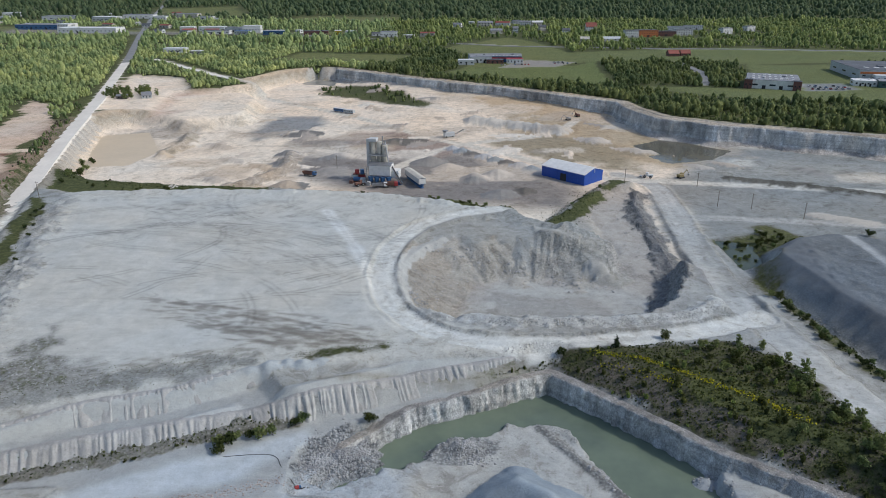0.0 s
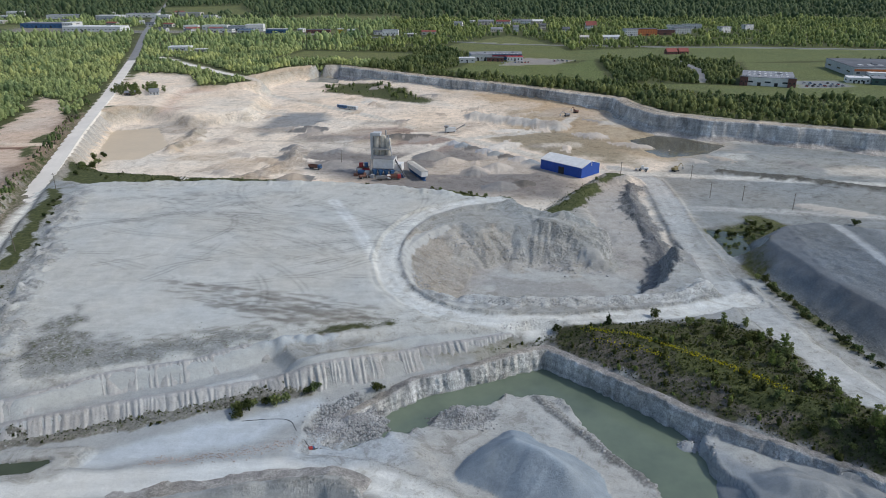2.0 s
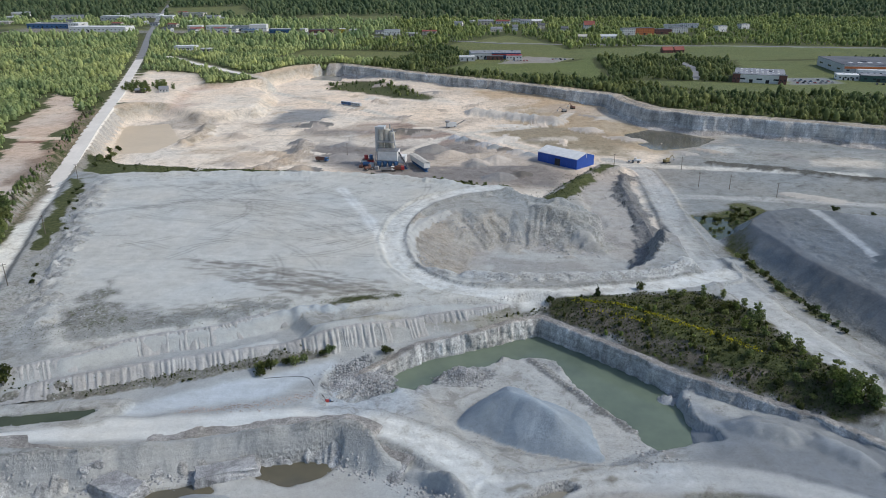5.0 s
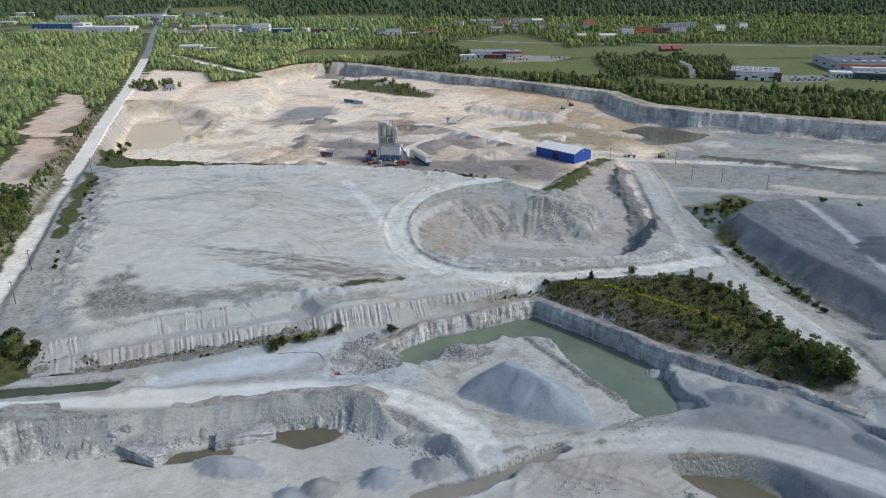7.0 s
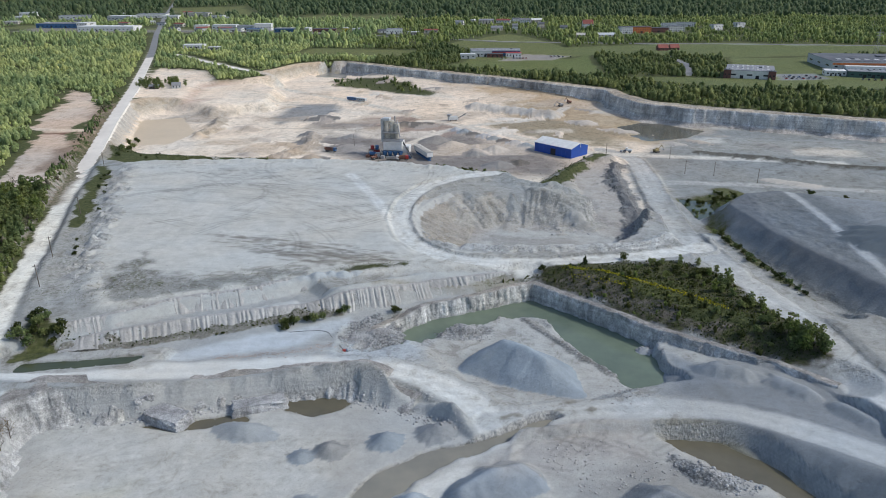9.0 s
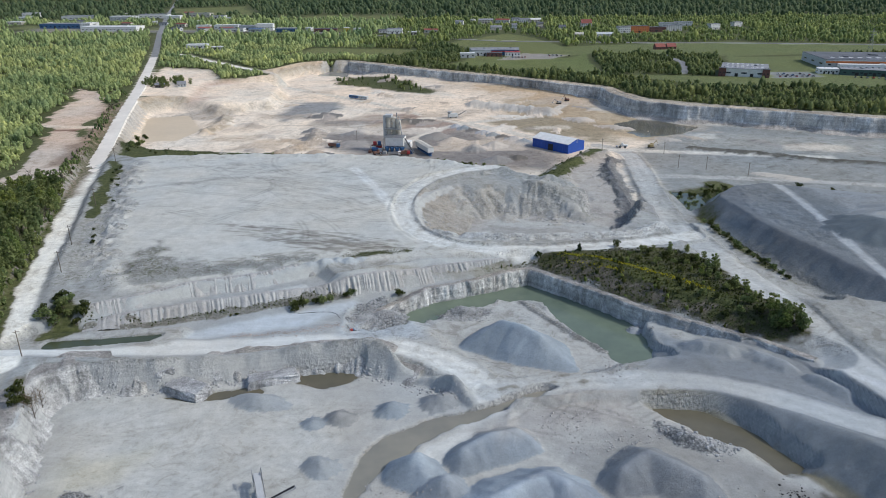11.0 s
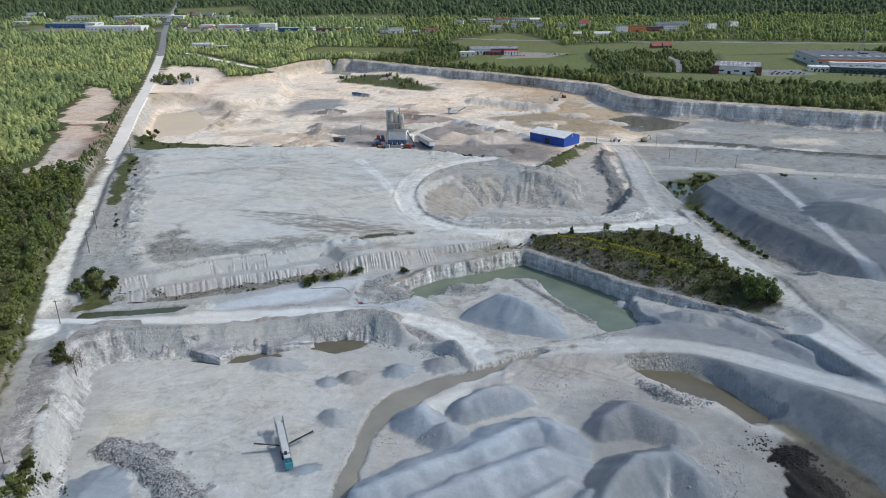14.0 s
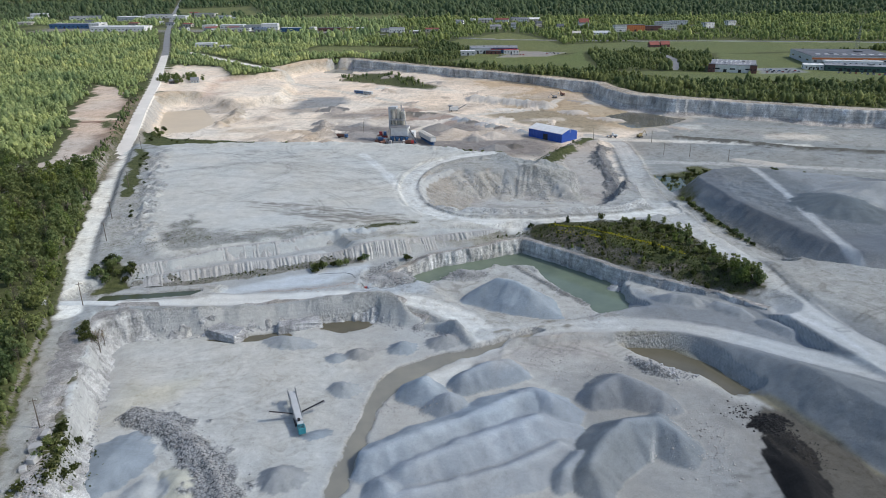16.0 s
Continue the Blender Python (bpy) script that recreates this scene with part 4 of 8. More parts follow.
streaks([(-150, 200), (-50, 195), (-30, 300), (-180, 318)], 60, -20, (10, 50), (0.3, 0.8), (0.47, 0.46, 0.44), 0.28, 44)
streaks([(-100, 84), (-40, 95), (-36, 40), (-60, 20), (-96, 40)], 50, 8, (8, 30), (0.4, 1.2), (0.42, 0.415, 0.40), 0.16, 45)
paint([(-76, 166), (-66, 170), (-56, 172), (-60, 167)], (0.22, 0.20, 0.17), 1.5, 0.35, rough=4, size=4)
paint([(-46, 170), (-38, 173.5), (-22, 178), (-18, 177), (-30, 172.5), (-42, 169)], (0.21, 0.20, 0.17), 1.5, 0.42, rough=4, size=5)
paint([(-130, 150), (-124, 186), (-112, 166), (-92, 156), (-110, 146)], (0.36, 0.35, 0.33), 4, 0.28, stones=0.45, rough=8, size=5, fine=0.0)
paint([(-120, 150), (-96, 160), (-72, 168), (-58, 172), (-56, 167), (-74, 158), (-96, 150), (-116, 142)], (0.34, 0.335, 0.315), 2, 0.15, stones=0.35, rough=5, size=4, fine=0.0)
heap(-127, 157, 6, 5, -1.6, 0)
paint([(-160, 205), (-150, 205), (-134, 160), (-140, 150)], (0.46, 0.45, 0.42), 3, 0.12, stones=0.4, rough=5, size=9)
paint([(-206, 318), (-188, 310), (-156, 218), (-144, 172), (-140, 150), (-147, 142), (-160, 178), (-193, 268)], (0.44, 0.425, 0.395), 3, 0.22, stones=0.35, rough=5, size=9)
paint([(-232, 385), (-204, 366), (-156, 356), (-100, 352), (-100, 340), (-196, 338), (-214, 344)], WEED, 3, 0.9, rough=4, size=9)
paint([(-40, 348), (0, 336), (40, 312), (78, 372), (96, 392), (70, 350), (45, 296), (0, 322)], WEED, 3, 0.75, rough=7, size=10)
paint([(-132, 112), (-138, 134), (-126, 128), (-120, 116)], (0.16, 0.145, 0.11), 2, 0.48, rough=5, size=5)
paint([(-122, 84), (-116, 84), (-104, 40), (-93, 12), (-98, 10), (-110, 44)], (0.24, 0.21, 0.18), 1.5, 0.35, rough=3, size=6)
paint([(-101, 34), (-96, 34), (-86, 4), (-96, 0)], WEED, 1.5, 0.9, rough=2)
paint([(-107, 10), (-120, 41), (-138, 90), (-150, 116), (-164, 146), (-178, 182), (-216, 284), (-212, 284), (-171, 178), (-158, 142), (-144, 112), (-134, 90), (-116, 41), (-102, 8)], (0.20, 0.175, 0.14), 1.2, 0.5, rough=2, size=6)
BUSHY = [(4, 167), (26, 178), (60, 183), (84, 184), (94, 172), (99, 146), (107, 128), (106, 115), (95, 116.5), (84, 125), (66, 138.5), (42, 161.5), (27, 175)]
# brown soil of the bushy slope, tint lowered to include cloud shade
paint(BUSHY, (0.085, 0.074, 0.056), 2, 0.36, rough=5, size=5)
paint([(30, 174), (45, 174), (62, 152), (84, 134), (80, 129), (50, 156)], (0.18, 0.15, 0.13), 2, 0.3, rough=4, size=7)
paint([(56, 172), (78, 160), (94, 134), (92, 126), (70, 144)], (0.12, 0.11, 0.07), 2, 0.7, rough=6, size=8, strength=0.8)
paint([(-45, 158), (-10, 166), (20, 174), (22, 170), (-8, 162)], (0.3, 0.28, 0.24), 2, 0.25, rough=3, size=5)
# tipped lumps along the west edge of the plateau, weeds at their foot
rw = np.random.RandomState(77)
for i in range(150):
    t = rw.rand()
    x, y = -193 + 56 * t + rw.normal() * 3.2, 316 - 160 * t
    r = rw.uniform(1.3, 3.6)
    heap(x + 2, y, r, r * rw.uniform(0.6, 1.0), rw.uniform(0.4, 1.3), rw.uniform(0, 180), ((0.45, 0.44, 0.415), (0.39, 0.38, 0.36), (0.48, 0.47, 0.445))[i % 3], lumps=0.5, stones=0.2 * (i % 3))
paint([(-211, 322), (-204, 324), (-186, 276), (-172, 236), (-168, 218), (-172, 220), (-182, 244), (-198, 288)], WEED, 1.2, 0.62, rough=5, size=7)
# land beyond
paint([(-242, 258), (-212, 262), (-244, 353), (-316, 538), (-369, 594), (-312, 440), (-263, 320)], (0.56, 0.46, 0.385), 4, 0.0, rough=15, size=26)
paint([(-236, 300), (-262, 396), (-300, 505), (-286, 512), (-250, 400), (-228, 318)], (0.33, 0.25, 0.195), 4, 0.1, rough=7, size=12, stones=0.3)
paint([(-316, 452), (-336, 520), (-322, 548), (-306, 500), (-300, 450)], (0.62, 0.53, 0.45), 4, 0.0, rough=9, size=14)
track([(-318, 420, 0), (-296, 412, 0), (-252, 410, 0)], 3.2, (0.64, 0.57, 0.49), False, ruts=0)
paint([(-270, 396), (-290, 398), (-288, 404), (-268, 402)], (0.17, 0.10, 0.075), 1.5, 0.1, rough=3, size=5)
paint([(-200, 258), (-206, 252), (-238, 352), (-300, 520), (-292, 524), (-228, 352)], (0.27, 0.22, 0.18), 3, 0.35, rough=3)
FIELDS = [[(0, 818), (130, 850), (165, 890), (318, 885), (340, 850), (560, 900), (660, 1010), (400, 1065), (150, 1000), (118, 1148), (80, 1256), (-31, 1055), (20, 930)],
          [(150, 684), (235, 606), (360, 592), (520, 610), (520, 660), (300, 668), (210, 684)], [(280, 668), (520, 640), (600, 880), (330, 850)],
          [(-20, 770), (110, 690), (150, 690), (165, 890), (130, 850), (0, 818)], [(-240, 880), (-90, 860), (-60, 960), (-220, 990)],
          [(-420, 1690), (-150, 1690), (-150, 1880), (-420, 1880)], [(-400, 1290), (-190, 1290), (-190, 1360), (-620, 1420), (-980, 1520), (-980, 1400), (-600, 1290)], [(-760, 1900), (-540, 1880), (-760, 2500), (-1000, 2300)]]
for f in FIELDS:
    paint(f, ((0.19, 0.235, 0.085), (0.21, 0.235, 0.095), (0.165, 0.215, 0.08))[len(f) % 3], 6, 0.34, rough=6, size=30)
track([(300, 1040, 0.3), (420, 1035, 0.3), (700, 985, 0.3), (1200, 900, 0.3)], 4, (0.3, 0.3, 0.29), shoulder=4, ruts=0)
track([(-620, 1330, 0.3), (-300, 1290, 0.3), (60, 1080, 0.3), (300, 1040, 0.3)], 4, (0.3, 0.3, 0.29), shoulder=4, ruts=0)
track([(262, 880, 0.2), (262, 780, 0.2), (236, 690, 0.2)], 4, (0.27, 0.27, 0.27), shoulder=3, ruts=0)
paint([(316, 652), (372, 660), (372, 700), (326, 700)], (0.24, 0.24, 0.24), 1, 0, rough=1)
paint([(395, 670), (520, 660), (540, 730), (400, 720)], (0.24, 0.24, 0.24), 1, 0, rough=1)
paint([(40, 820), (110, 832), (140, 880), (80, 900)], (0.28, 0.27, 0.26), 1, 0, rough=2)
paint([(-900, 1300), (-250, 1270), (-250, 1330), (-640, 1370), (-900, 1480)], (0.30, 0.29, 0.27), 8, 0.3, rough=14, size=40)
track([(-262, 280, -0.5), (-214, 190, -1), (-196, 160, -1), (-186, 132, -1)], 1.6, (0.4, 0.37, 0.32), False, ruts=0)
# random spoil, scrapes and dirt patches over the quarry floor
rq = np.random.RandomState(31)
QFLOOR = [(-190, 350), (-60, 350), (60, 420), (130, 420), (280, 380), (280, 440), (150, 500), (120, 570), (20, 660), (-90, 740), (-170, 660), (-190, 560), (-230, 520)]
made = 0
while made < 90:
    x, y = rq.uniform(-240, 290), rq.uniform(345, 740)
    if not inside(np.array([x]), np.array([y]), QFLOOR)[0][0] > 0 or (-70 < x < -15 and 370 < y < 420) or (35 < x < 95 and 380 < y < 430):
        continue
    made += 1
    c = ((0.62, 0.55, 0.47), (0.46, 0.40, 0.34), (0.34, 0.32, 0.30), (0.66, 0.62, 0.56), (0.52, 0.44, 0.35))[rq.randint(5)]
    r = rq.uniform(4, 16)
    if made % 2:
        heap(x, y, r, r * rq.uniform(0.3, 0.6), rq.uniform(0.5, 1.8), rq.uniform(0, 180), c, lumps=0.5)
    else:
        r *= 2
        paint([(x - r, y - r * 0.4), (x + r, y - r * 0.5), (x + r * 0.9, y + r * 0.5), (x - r * 0.7, y + r * 0.4)], c, 3, rough=r * 0.5, size=r * 0.5, strength=0.65, stretch=0.6)
RIM = [(-138, 812), (-118, 796), (-78, 764), (-12, 711), (46, 668), (97, 625), (134, 594), (139, 559), (151, 524), (189, 499), (227, 484), (261, 467), (300, 450), (400, 412)]
off = to_line(GX, GY, RIM)[0] + 6 * fbm(GX, GY, 30, 3, 41)
floor_part = (H < -8) & (GX > -140) & (GY > 400)
H += floor_part * (4.6 * (1 - smooth(4, 75, off)) * smooth(-130, -95, GX) * (1 - smooth(70, 150, GX)) + 2.2 * (1 - smooth(2, 16, off)) * smooth(-125, -105, GX))
H = np.where(GX > -34, np.minimum(H, -6.9 + 0.5 * np.clip(to_line(GX, GY, CLIFF)[0] - 2.5, 0, None)), H)
# slow swells of the worked floors, lumps on the plateau
soft = 1 - COVER[..., 0]
H += soft * (0.22 * fbm(GX, GY, 9, 4, 21) + 0.10 * fbm(GX, GY, 2.4, 2, 22))
# banks and faces are broken and lumpy
gy_, gx_ = np.gradient(H, YS, XS)
bank = smooth(0.22, 0.7, np.hypot(gx_, gy_)) * soft * (1 - 0.93 * FINE)
H += bank * (0.55 * fbm(GX, GY, 3.4, 3, 25) + 0.35 * (np.abs(fbm(GX, GY, 6.0, 3, 27)) - 0.2))
BROKEN = np.clip(bank + 0.5 * COVER[..., 2], 0, 1)
# nothing grows on the steep faces
gy_, gx_ = np.gradient(H, YS, XS)
COVER[..., 0] *= 1 - smooth(0.75, 1.3, np.hypot(gx_, gy_)) * (H < -0.8)
# wheel tracks of trucks and loaders over the worked floors
def tyre_marks(area, count, seed, depth, length=(30, 90), bend=0.012, pale=False):
    rng = np.random.RandomState(seed)
    xs, ys = [p[0] for p in area], [p[1] for p in area]
    made = 0
    while made < count:
        x, y, a = rng.uniform(min(xs), max(xs)), rng.uniform(min(ys), max(ys)), rng.uniform(-0.5, 0.9)
        if inside(np.array([x]), np.array([y]), area)[0][0] < 0:
            continue
        made += 1
        k, step, line = rng.normal() * bend, rng.uniform(*length) / 9, [(x, y)]
        for _ in range(9):
            a += k * step
            x, y = x + step * math.cos(a), y + step * math.sin(a)
            line.append((x, y))
        r = region(line, 3)
        X, Y = GX[r], GY[r]
        d, s, _ = to_line(X, Y, line)
        m = np.exp(-((d - 1.05) / 0.42) ** 2) * smooth(0.3, 0.6, vnoise(X / 9, Y / 9, made % 7)) * (inside(X, Y, area)[0] > 0) * (COVER[r][..., 0] < 0.3)
        if pale:
            COVER[r][..., 1] = np.maximum(COVER[r][..., 1], m * depth)
        else:
            TINT[r] *= (1 - depth * m)[..., None]


tyre_marks([(-150, 200), (-40, 185), (-10, 310), (-180, 322)], 60, 1, 0.26)
tyre_marks([(-105, 30), (-40, 14), (-32, 60), (-20, 84), (-104, 84)], 34, 2, 0.10, (15, 50))
tyre_marks([(105, 40), (240, 30), (240, 140), (120, 135)], 40, 3, 0.25, (30, 90))
tyre_marks([(105, 40), (240, 30), (240, 140), (120, 135)], 20, 4, 0.8, (30, 90), pale=True)
tyre_marks([(0, 66), (44, 70), (60, 90), (10, 92)], 20, 5, 0.2, (10, 30))
tyre_marks([(-200, 350), (-100, 350), (0, 440), (90, 420), (40, 600), (-140, 680), (-240, 560)], 60, 6, 0.22, (60, 160))
tyre_marks([(110, 290), (300, 280), (300, 440), (120, 420)], 40, 7, 0.22, (50, 150))
# curved wheel tracks over the plateau
for cx, cy, rad, k in ((-110, 180, 96, 1.0), (-112, 176, 104, 0.8), (-120, 190, 116, 0.8), (-60, 330, 52, 0.7), (-58, 336, 70, 0.6), (-100, 380, 120, 0.7), (-90, 390, 142, 0.6), (-20, 330, 60, 0.6), (-150, 120, 150, 0.6), (-148, 118, 158, 0.7)):
    rr = np.hypot(GX - cx, GY - cy) + 3 * fbm(GX, GY, 40, 2, 13)
    on = (GX > -185) & (GX < 0) & (GY > 186) & (GY < 326) & (H > -1.6)
    line = np.exp(-((rr - rad) / 0.7) ** 2) + np.exp(-((rr - rad - 2.6) / 0.7) ** 2)
    line = line * on * smooth(0.35, 0.6, vnoise(GX / 22, GY / 22, int(rad))) * k
    TINT *= (1 - 0.28 * line)[..., None]

# the near limestone is greenish grey, the beds of the main quarry are warmer
warm = (smooth(325, 370, GY) * (1 - smooth(90, 190, GX)))[..., None]
TINT *= np.array((0.94, 1.0, 1.03)) * (1 - warm) + np.array((1.04, 1.01, 0.965)) * warm


def ground_at(x, y):
    """Height of the ground at a place (bilinear)."""
    x, y = np.asarray(x, float), np.asarray(y, float)
    i, j = np.clip(np.searchsorted(XS, x) - 1, 0, len(XS) - 2), np.clip(np.searchsorted(YS, y) - 1, 0, len(YS) - 2)
    u, v = (x - XS[i]) / (XS[i + 1] - XS[i]), (y - YS[j]) / (YS[j + 1] - YS[j])
    return (H[j, i] * (1 - u) + H[j, i + 1] * u) * (1 - v) + (H[j + 1, i] * (1 - u) + H[j + 1, i + 1] * u) * v


def cover_at(x, y):
    return COVER[np.clip(np.searchsorted(YS, y), 0, len(YS) - 1), np.clip(np.searchsorted(XS, x), 0, len(XS) - 1), 0]


def mesh_from(name, verts, faces, size):
    """A mesh from arrays of corners and of faces with that many corners each."""
    me = bpy.data.meshes.new(name)
    me.vertices.add(len(verts)); me.vertices.foreach_set("co", np.asarray(verts, np.float32).ravel())
    n = len(faces)
    me.loops.add(n * size); me.loops.foreach_set("vertex_index", np.asarray(faces, np.int32).ravel())
    me.polygons.add(n)
    me.polygons.foreach_set("loop_start", np.arange(0, n * size, size, dtype=np.int32))
    me.update(calc_edges=True)
    return me


ny, nx = GX.shape
ids = np.arange(ny * nx).reshape(ny, nx)
quads = np.stack([ids[:-1, :-1], ids[:-1, 1:], ids[1:, 1:], ids[1:, :-1]], -1).reshape(-1, 4)
me = mesh_from("ground", np.stack([GX, GY, H], -1).reshape(-1, 3), quads, 4)
for key, data in (("tint", TINT), ("cover", COVER)):
    at = me.attributes.new(key, "FLOAT_COLOR", "POINT")
    at.data.foreach_set("color", np.concatenate([np.clip(data, 0, 1), np.ones((ny, nx, 1))], -1).astype(np.float32).ravel())
at = me.attributes.new("fine", "FLOAT", "POINT")
at.data.foreach_set("value", np.clip(FINE, 0, 1).astype(np.float32).ravel())
at = me.attributes.new("broken", "FLOAT", "POINT")
at.data.foreach_set("value", BROKEN.astype(np.float32).ravel())
me.polygons.foreach_set("use_smooth", np.ones(len(quads), bool))
me.materials.append(MAT["ground"])
ground = tagged(new("ground", me), "pale limestone quarry ground with pits, haul roads and grassy plain", "ground", kind="structure")


def quarry_face(rim, seed):
    """The sheer blasted face under a rim: buttresses, cracks, a little scree, and a low spoil berm along the edge."""
    at, x, y, nx_, ny_ = 0.0, [], [], [], []
    for (x0, y0), (x1, y1) in zip(rim, rim[1:]):
        n = max(2, int(math.hypot(x1 - x0, y1 - y0) / 1.1))
        for i in range(n):
            x.append(x0 + (x1 - x0) * i / n); y.append(y0 + (y1 - y0) * i / n)
    x, y = np.array(x), np.array(y)
    k = np.ones(9) / 9
    x[4:-4], y[4:-4] = np.convolve(x, k, "valid"), np.convolve(y, k, "valid")
    tx, ty = np.gradient(x), np.gradient(y)
    ln = np.hypot(tx, ty); tx, ty = tx / ln, ty / ln
    nx_, ny_ = ty, -tx                      # into the quarry
    s = np.arange(len(x)) * 1.1
    rows, tints = [], []
    big = 2.2 * fbm(s, s * 0, 26, 3, seed) + 2.6 * np.floor(vnoise(s / 17, s * 0, seed + 3) * 4) / 2
    for out, z, tone in ((-9, -0.9, 0), (-5, 0.5, 0), (-2.6, 0.9, 0), (0.6, 0.25, 0), (1.6, 0.0, 1), (1.8, -1.6, 1), (2.1, -3.2, 1), (2.4, -5.0, 1), (2.6, -6.8, 1), (2.8, -8.6, 1), (3.2, -9.6, 1), (4.2, -10.7, 2), (6.2, -12.0, 2), (10.5, -13.8, 2)):
        f = 1.0 if tone else 0.5
        o = out + 3.0 + f * big + (tone == 1) * (1.5 * fbm(s, s * 0 + z * 0.5, 4.5, 3, seed + 1) + 0.5 * np.abs(fbm(s, s * 0 + z * 0.15, 2.4, 2, seed + 2))) + (tone == 2) * 1.2 * fbm(s, s * 0 + z, 7, 3, 5)
        zz = z + (tone == 0) * 0.5 * fbm(s, s * 0 + out, 6, 3, 7) * (out > -8) + (tone == 2) * 0.5 * fbm(s, s * 0 + z, 5, 3, 8) * (z > -13)
        rows.append(np.stack([x + nx_ * o, y + ny_ * o, zz + 0 * s], -1))
        c = np.array(((0.52, 0.45, 0.36), (0.56, 0.555, 0.535), (0.52, 0.48, 0.43))[tone])
        tints.append(c[None] * (1 + 0.22 * fbm(s, s * 0 + z * 0.7, 15, 4, 6) + (tone == 1) * (0.55 * fbm(s, s * 0 + z * 0.5, 5, 4, 26) + 0.30 * fbm(s, s * 0 + z * 3, 30, 2, 28)))[:, None] + (tone == 1) * np.array((0.10, 0.06, 0.01))[None] * smooth(0.3, 0.7, fbm(s, s * 0, 40, 2, 12))[:, None])
    P, C = np.stack(rows, 0), np.stack(tints, 0)
    m, n = P.shape[:2]
    q = np.arange(m * n).reshape(m, n)
    me = mesh_from("quarry_face", P.reshape(-1, 3), np.stack([q[:-1, :-1], q[1:, :-1], q[1:, 1:], q[:-1, 1:]], -1).reshape(-1, 4), 4)
    for key, data in (("tint", C), ("cover", np.zeros((m, n, 3)))):
        a = me.attributes.new(key, "FLOAT_COLOR", "POINT")
        a.data.foreach_set("color", np.concatenate([np.clip(data, 0, 1), np.ones((m, n, 1))], -1).astype(np.float32).ravel())
    a = me.attributes.new("broken", "FLOAT", "POINT")
    a.data.foreach_set("value", np.full(m * n, 0.55, np.float32))
    me.materials.append(MAT["face"])
    return tagged(new("quarry_face", me), "sheer grey limestone quarry face with a pale rim", "quarry face", kind="structure")


quarry_face(RIM, 31)


def rock_face(name, line, seed, label, start=0.1, lean=1.2, back=3.6, block=1.0, pale=1.0):
    """A blasted face under a rim: joints, broken blocks and a ledge that meets the ground above."""
    x, y = [], []
    for (x0, y0), (x1, y1) in zip(line, line[1:]):
        n = int(math.hypot(x1 - x0, y1 - y0) / 0.4)
        x += [x0 + (x1 - x0) * i / n for i in range(n)]; y += [y0 + (y1 - y0) * i / n for i in range(n)]
    x, y = np.array(x), np.array(y)
    x[3:-3], y[3:-3] = np.convolve(x, np.ones(7) / 7, "valid"), np.convolve(y, np.ones(7) / 7, "valid")
    tx, ty = np.gradient(x), np.gradient(y)
    ln = np.hypot(tx, ty); nx_, ny_ = ty / ln, -tx / ln
    s = np.arange(len(x)) * 0.4
    top = ground_at(x - nx_ * back, y - ny_ * back)
    top = np.convolve(np.pad(top, 6, "edge"), np.ones(13) / 13, "valid") + 0.10
    foot = np.minimum(-9.0, ground_at(x + nx_ * (start + lean + 2.0), y + ny_ * (start + lean + 2.0))) - 0.6
    big = block * (0.9 * fbm(s, s * 0, 9, 3, seed) + 0.8 * (np.floor(vnoise(s / 3.1, s * 0, seed + 2) * 4) / 4 - 0.4))
    rows, tints = [], []
    m = 18
    for k in range(-3, m):
        if k < 0:
            o, z, c = (start - back - 1.4, start - back * 0.5, start - 0.6)[k + 3] + 0.5 * big, top + (-0.6, 0.04, 0.10)[k + 3] + 0.12 * fbm(s, s * 0 + k, 2.5, 3, 5), np.array((0.36, 0.35, 0.33))
        else:
            t = k / (m - 1)
            z = top + (foot - top) * t
            joint = np.floor(vnoise(s / (1.2 * block), z * 0.25, seed + 5) * 5) / 5 - 0.4
            crack = np.abs(fbm(s, z * 0.2, 1.7, 3, seed + 7))
            o = start + big + 0.8 * block * joint - 0.6 * crack + 0.5 * block * fbm(s, z * 0.9, 1.7, 3, seed + 9) + lean * t + 1.2 * max(0, t - 0.85) / 0.15
            c = pale * np.array((0.45, 0.46, 0.455)) * (0.9 + 0.1 * min(1, k))
        tone = 1 + 0.30 * fbm(s, (z * 0.12 if k >= 0 else s * 0 + k), 1.8, 4, seed + 11) + 0.24 * fbm(s, s * 0 + k * 0.8, 9, 3, seed + 12)
        warm = (smooth(0.25, 0.6, fbm(s, s * 0 + k * 0.05, 22, 2, seed + 15)) * 0.5)[:, None] * np.array((0.02, -0.01, -0.06))
        rows.append(np.stack([x + nx_ * o, y + ny_ * o, z + 0 * s], -1)); tints.append(c[None] * tone[:, None] + warm)
    P, C = np.stack(rows, 0), np.stack(tints, 0)
    q = np.arange(P.shape[0] * P.shape[1]).reshape(P.shape[:2])
    me = mesh_from(name, P.reshape(-1, 3), np.stack([q[:-1, :-1], q[1:, :-1], q[1:, 1:], q[:-1, 1:]], -1).reshape(-1, 4), 4)
    at = me.attributes.new("tint", "FLOAT_COLOR", "POINT")
    at.data.foreach_set("color", np.concatenate([np.clip(C, 0, 1), np.ones((*q.shape, 1))], -1).astype(np.float32).ravel())
    me.materials.append(MAT["face"])
    return tagged(new(name, me), label, "rock face", kind="structure")


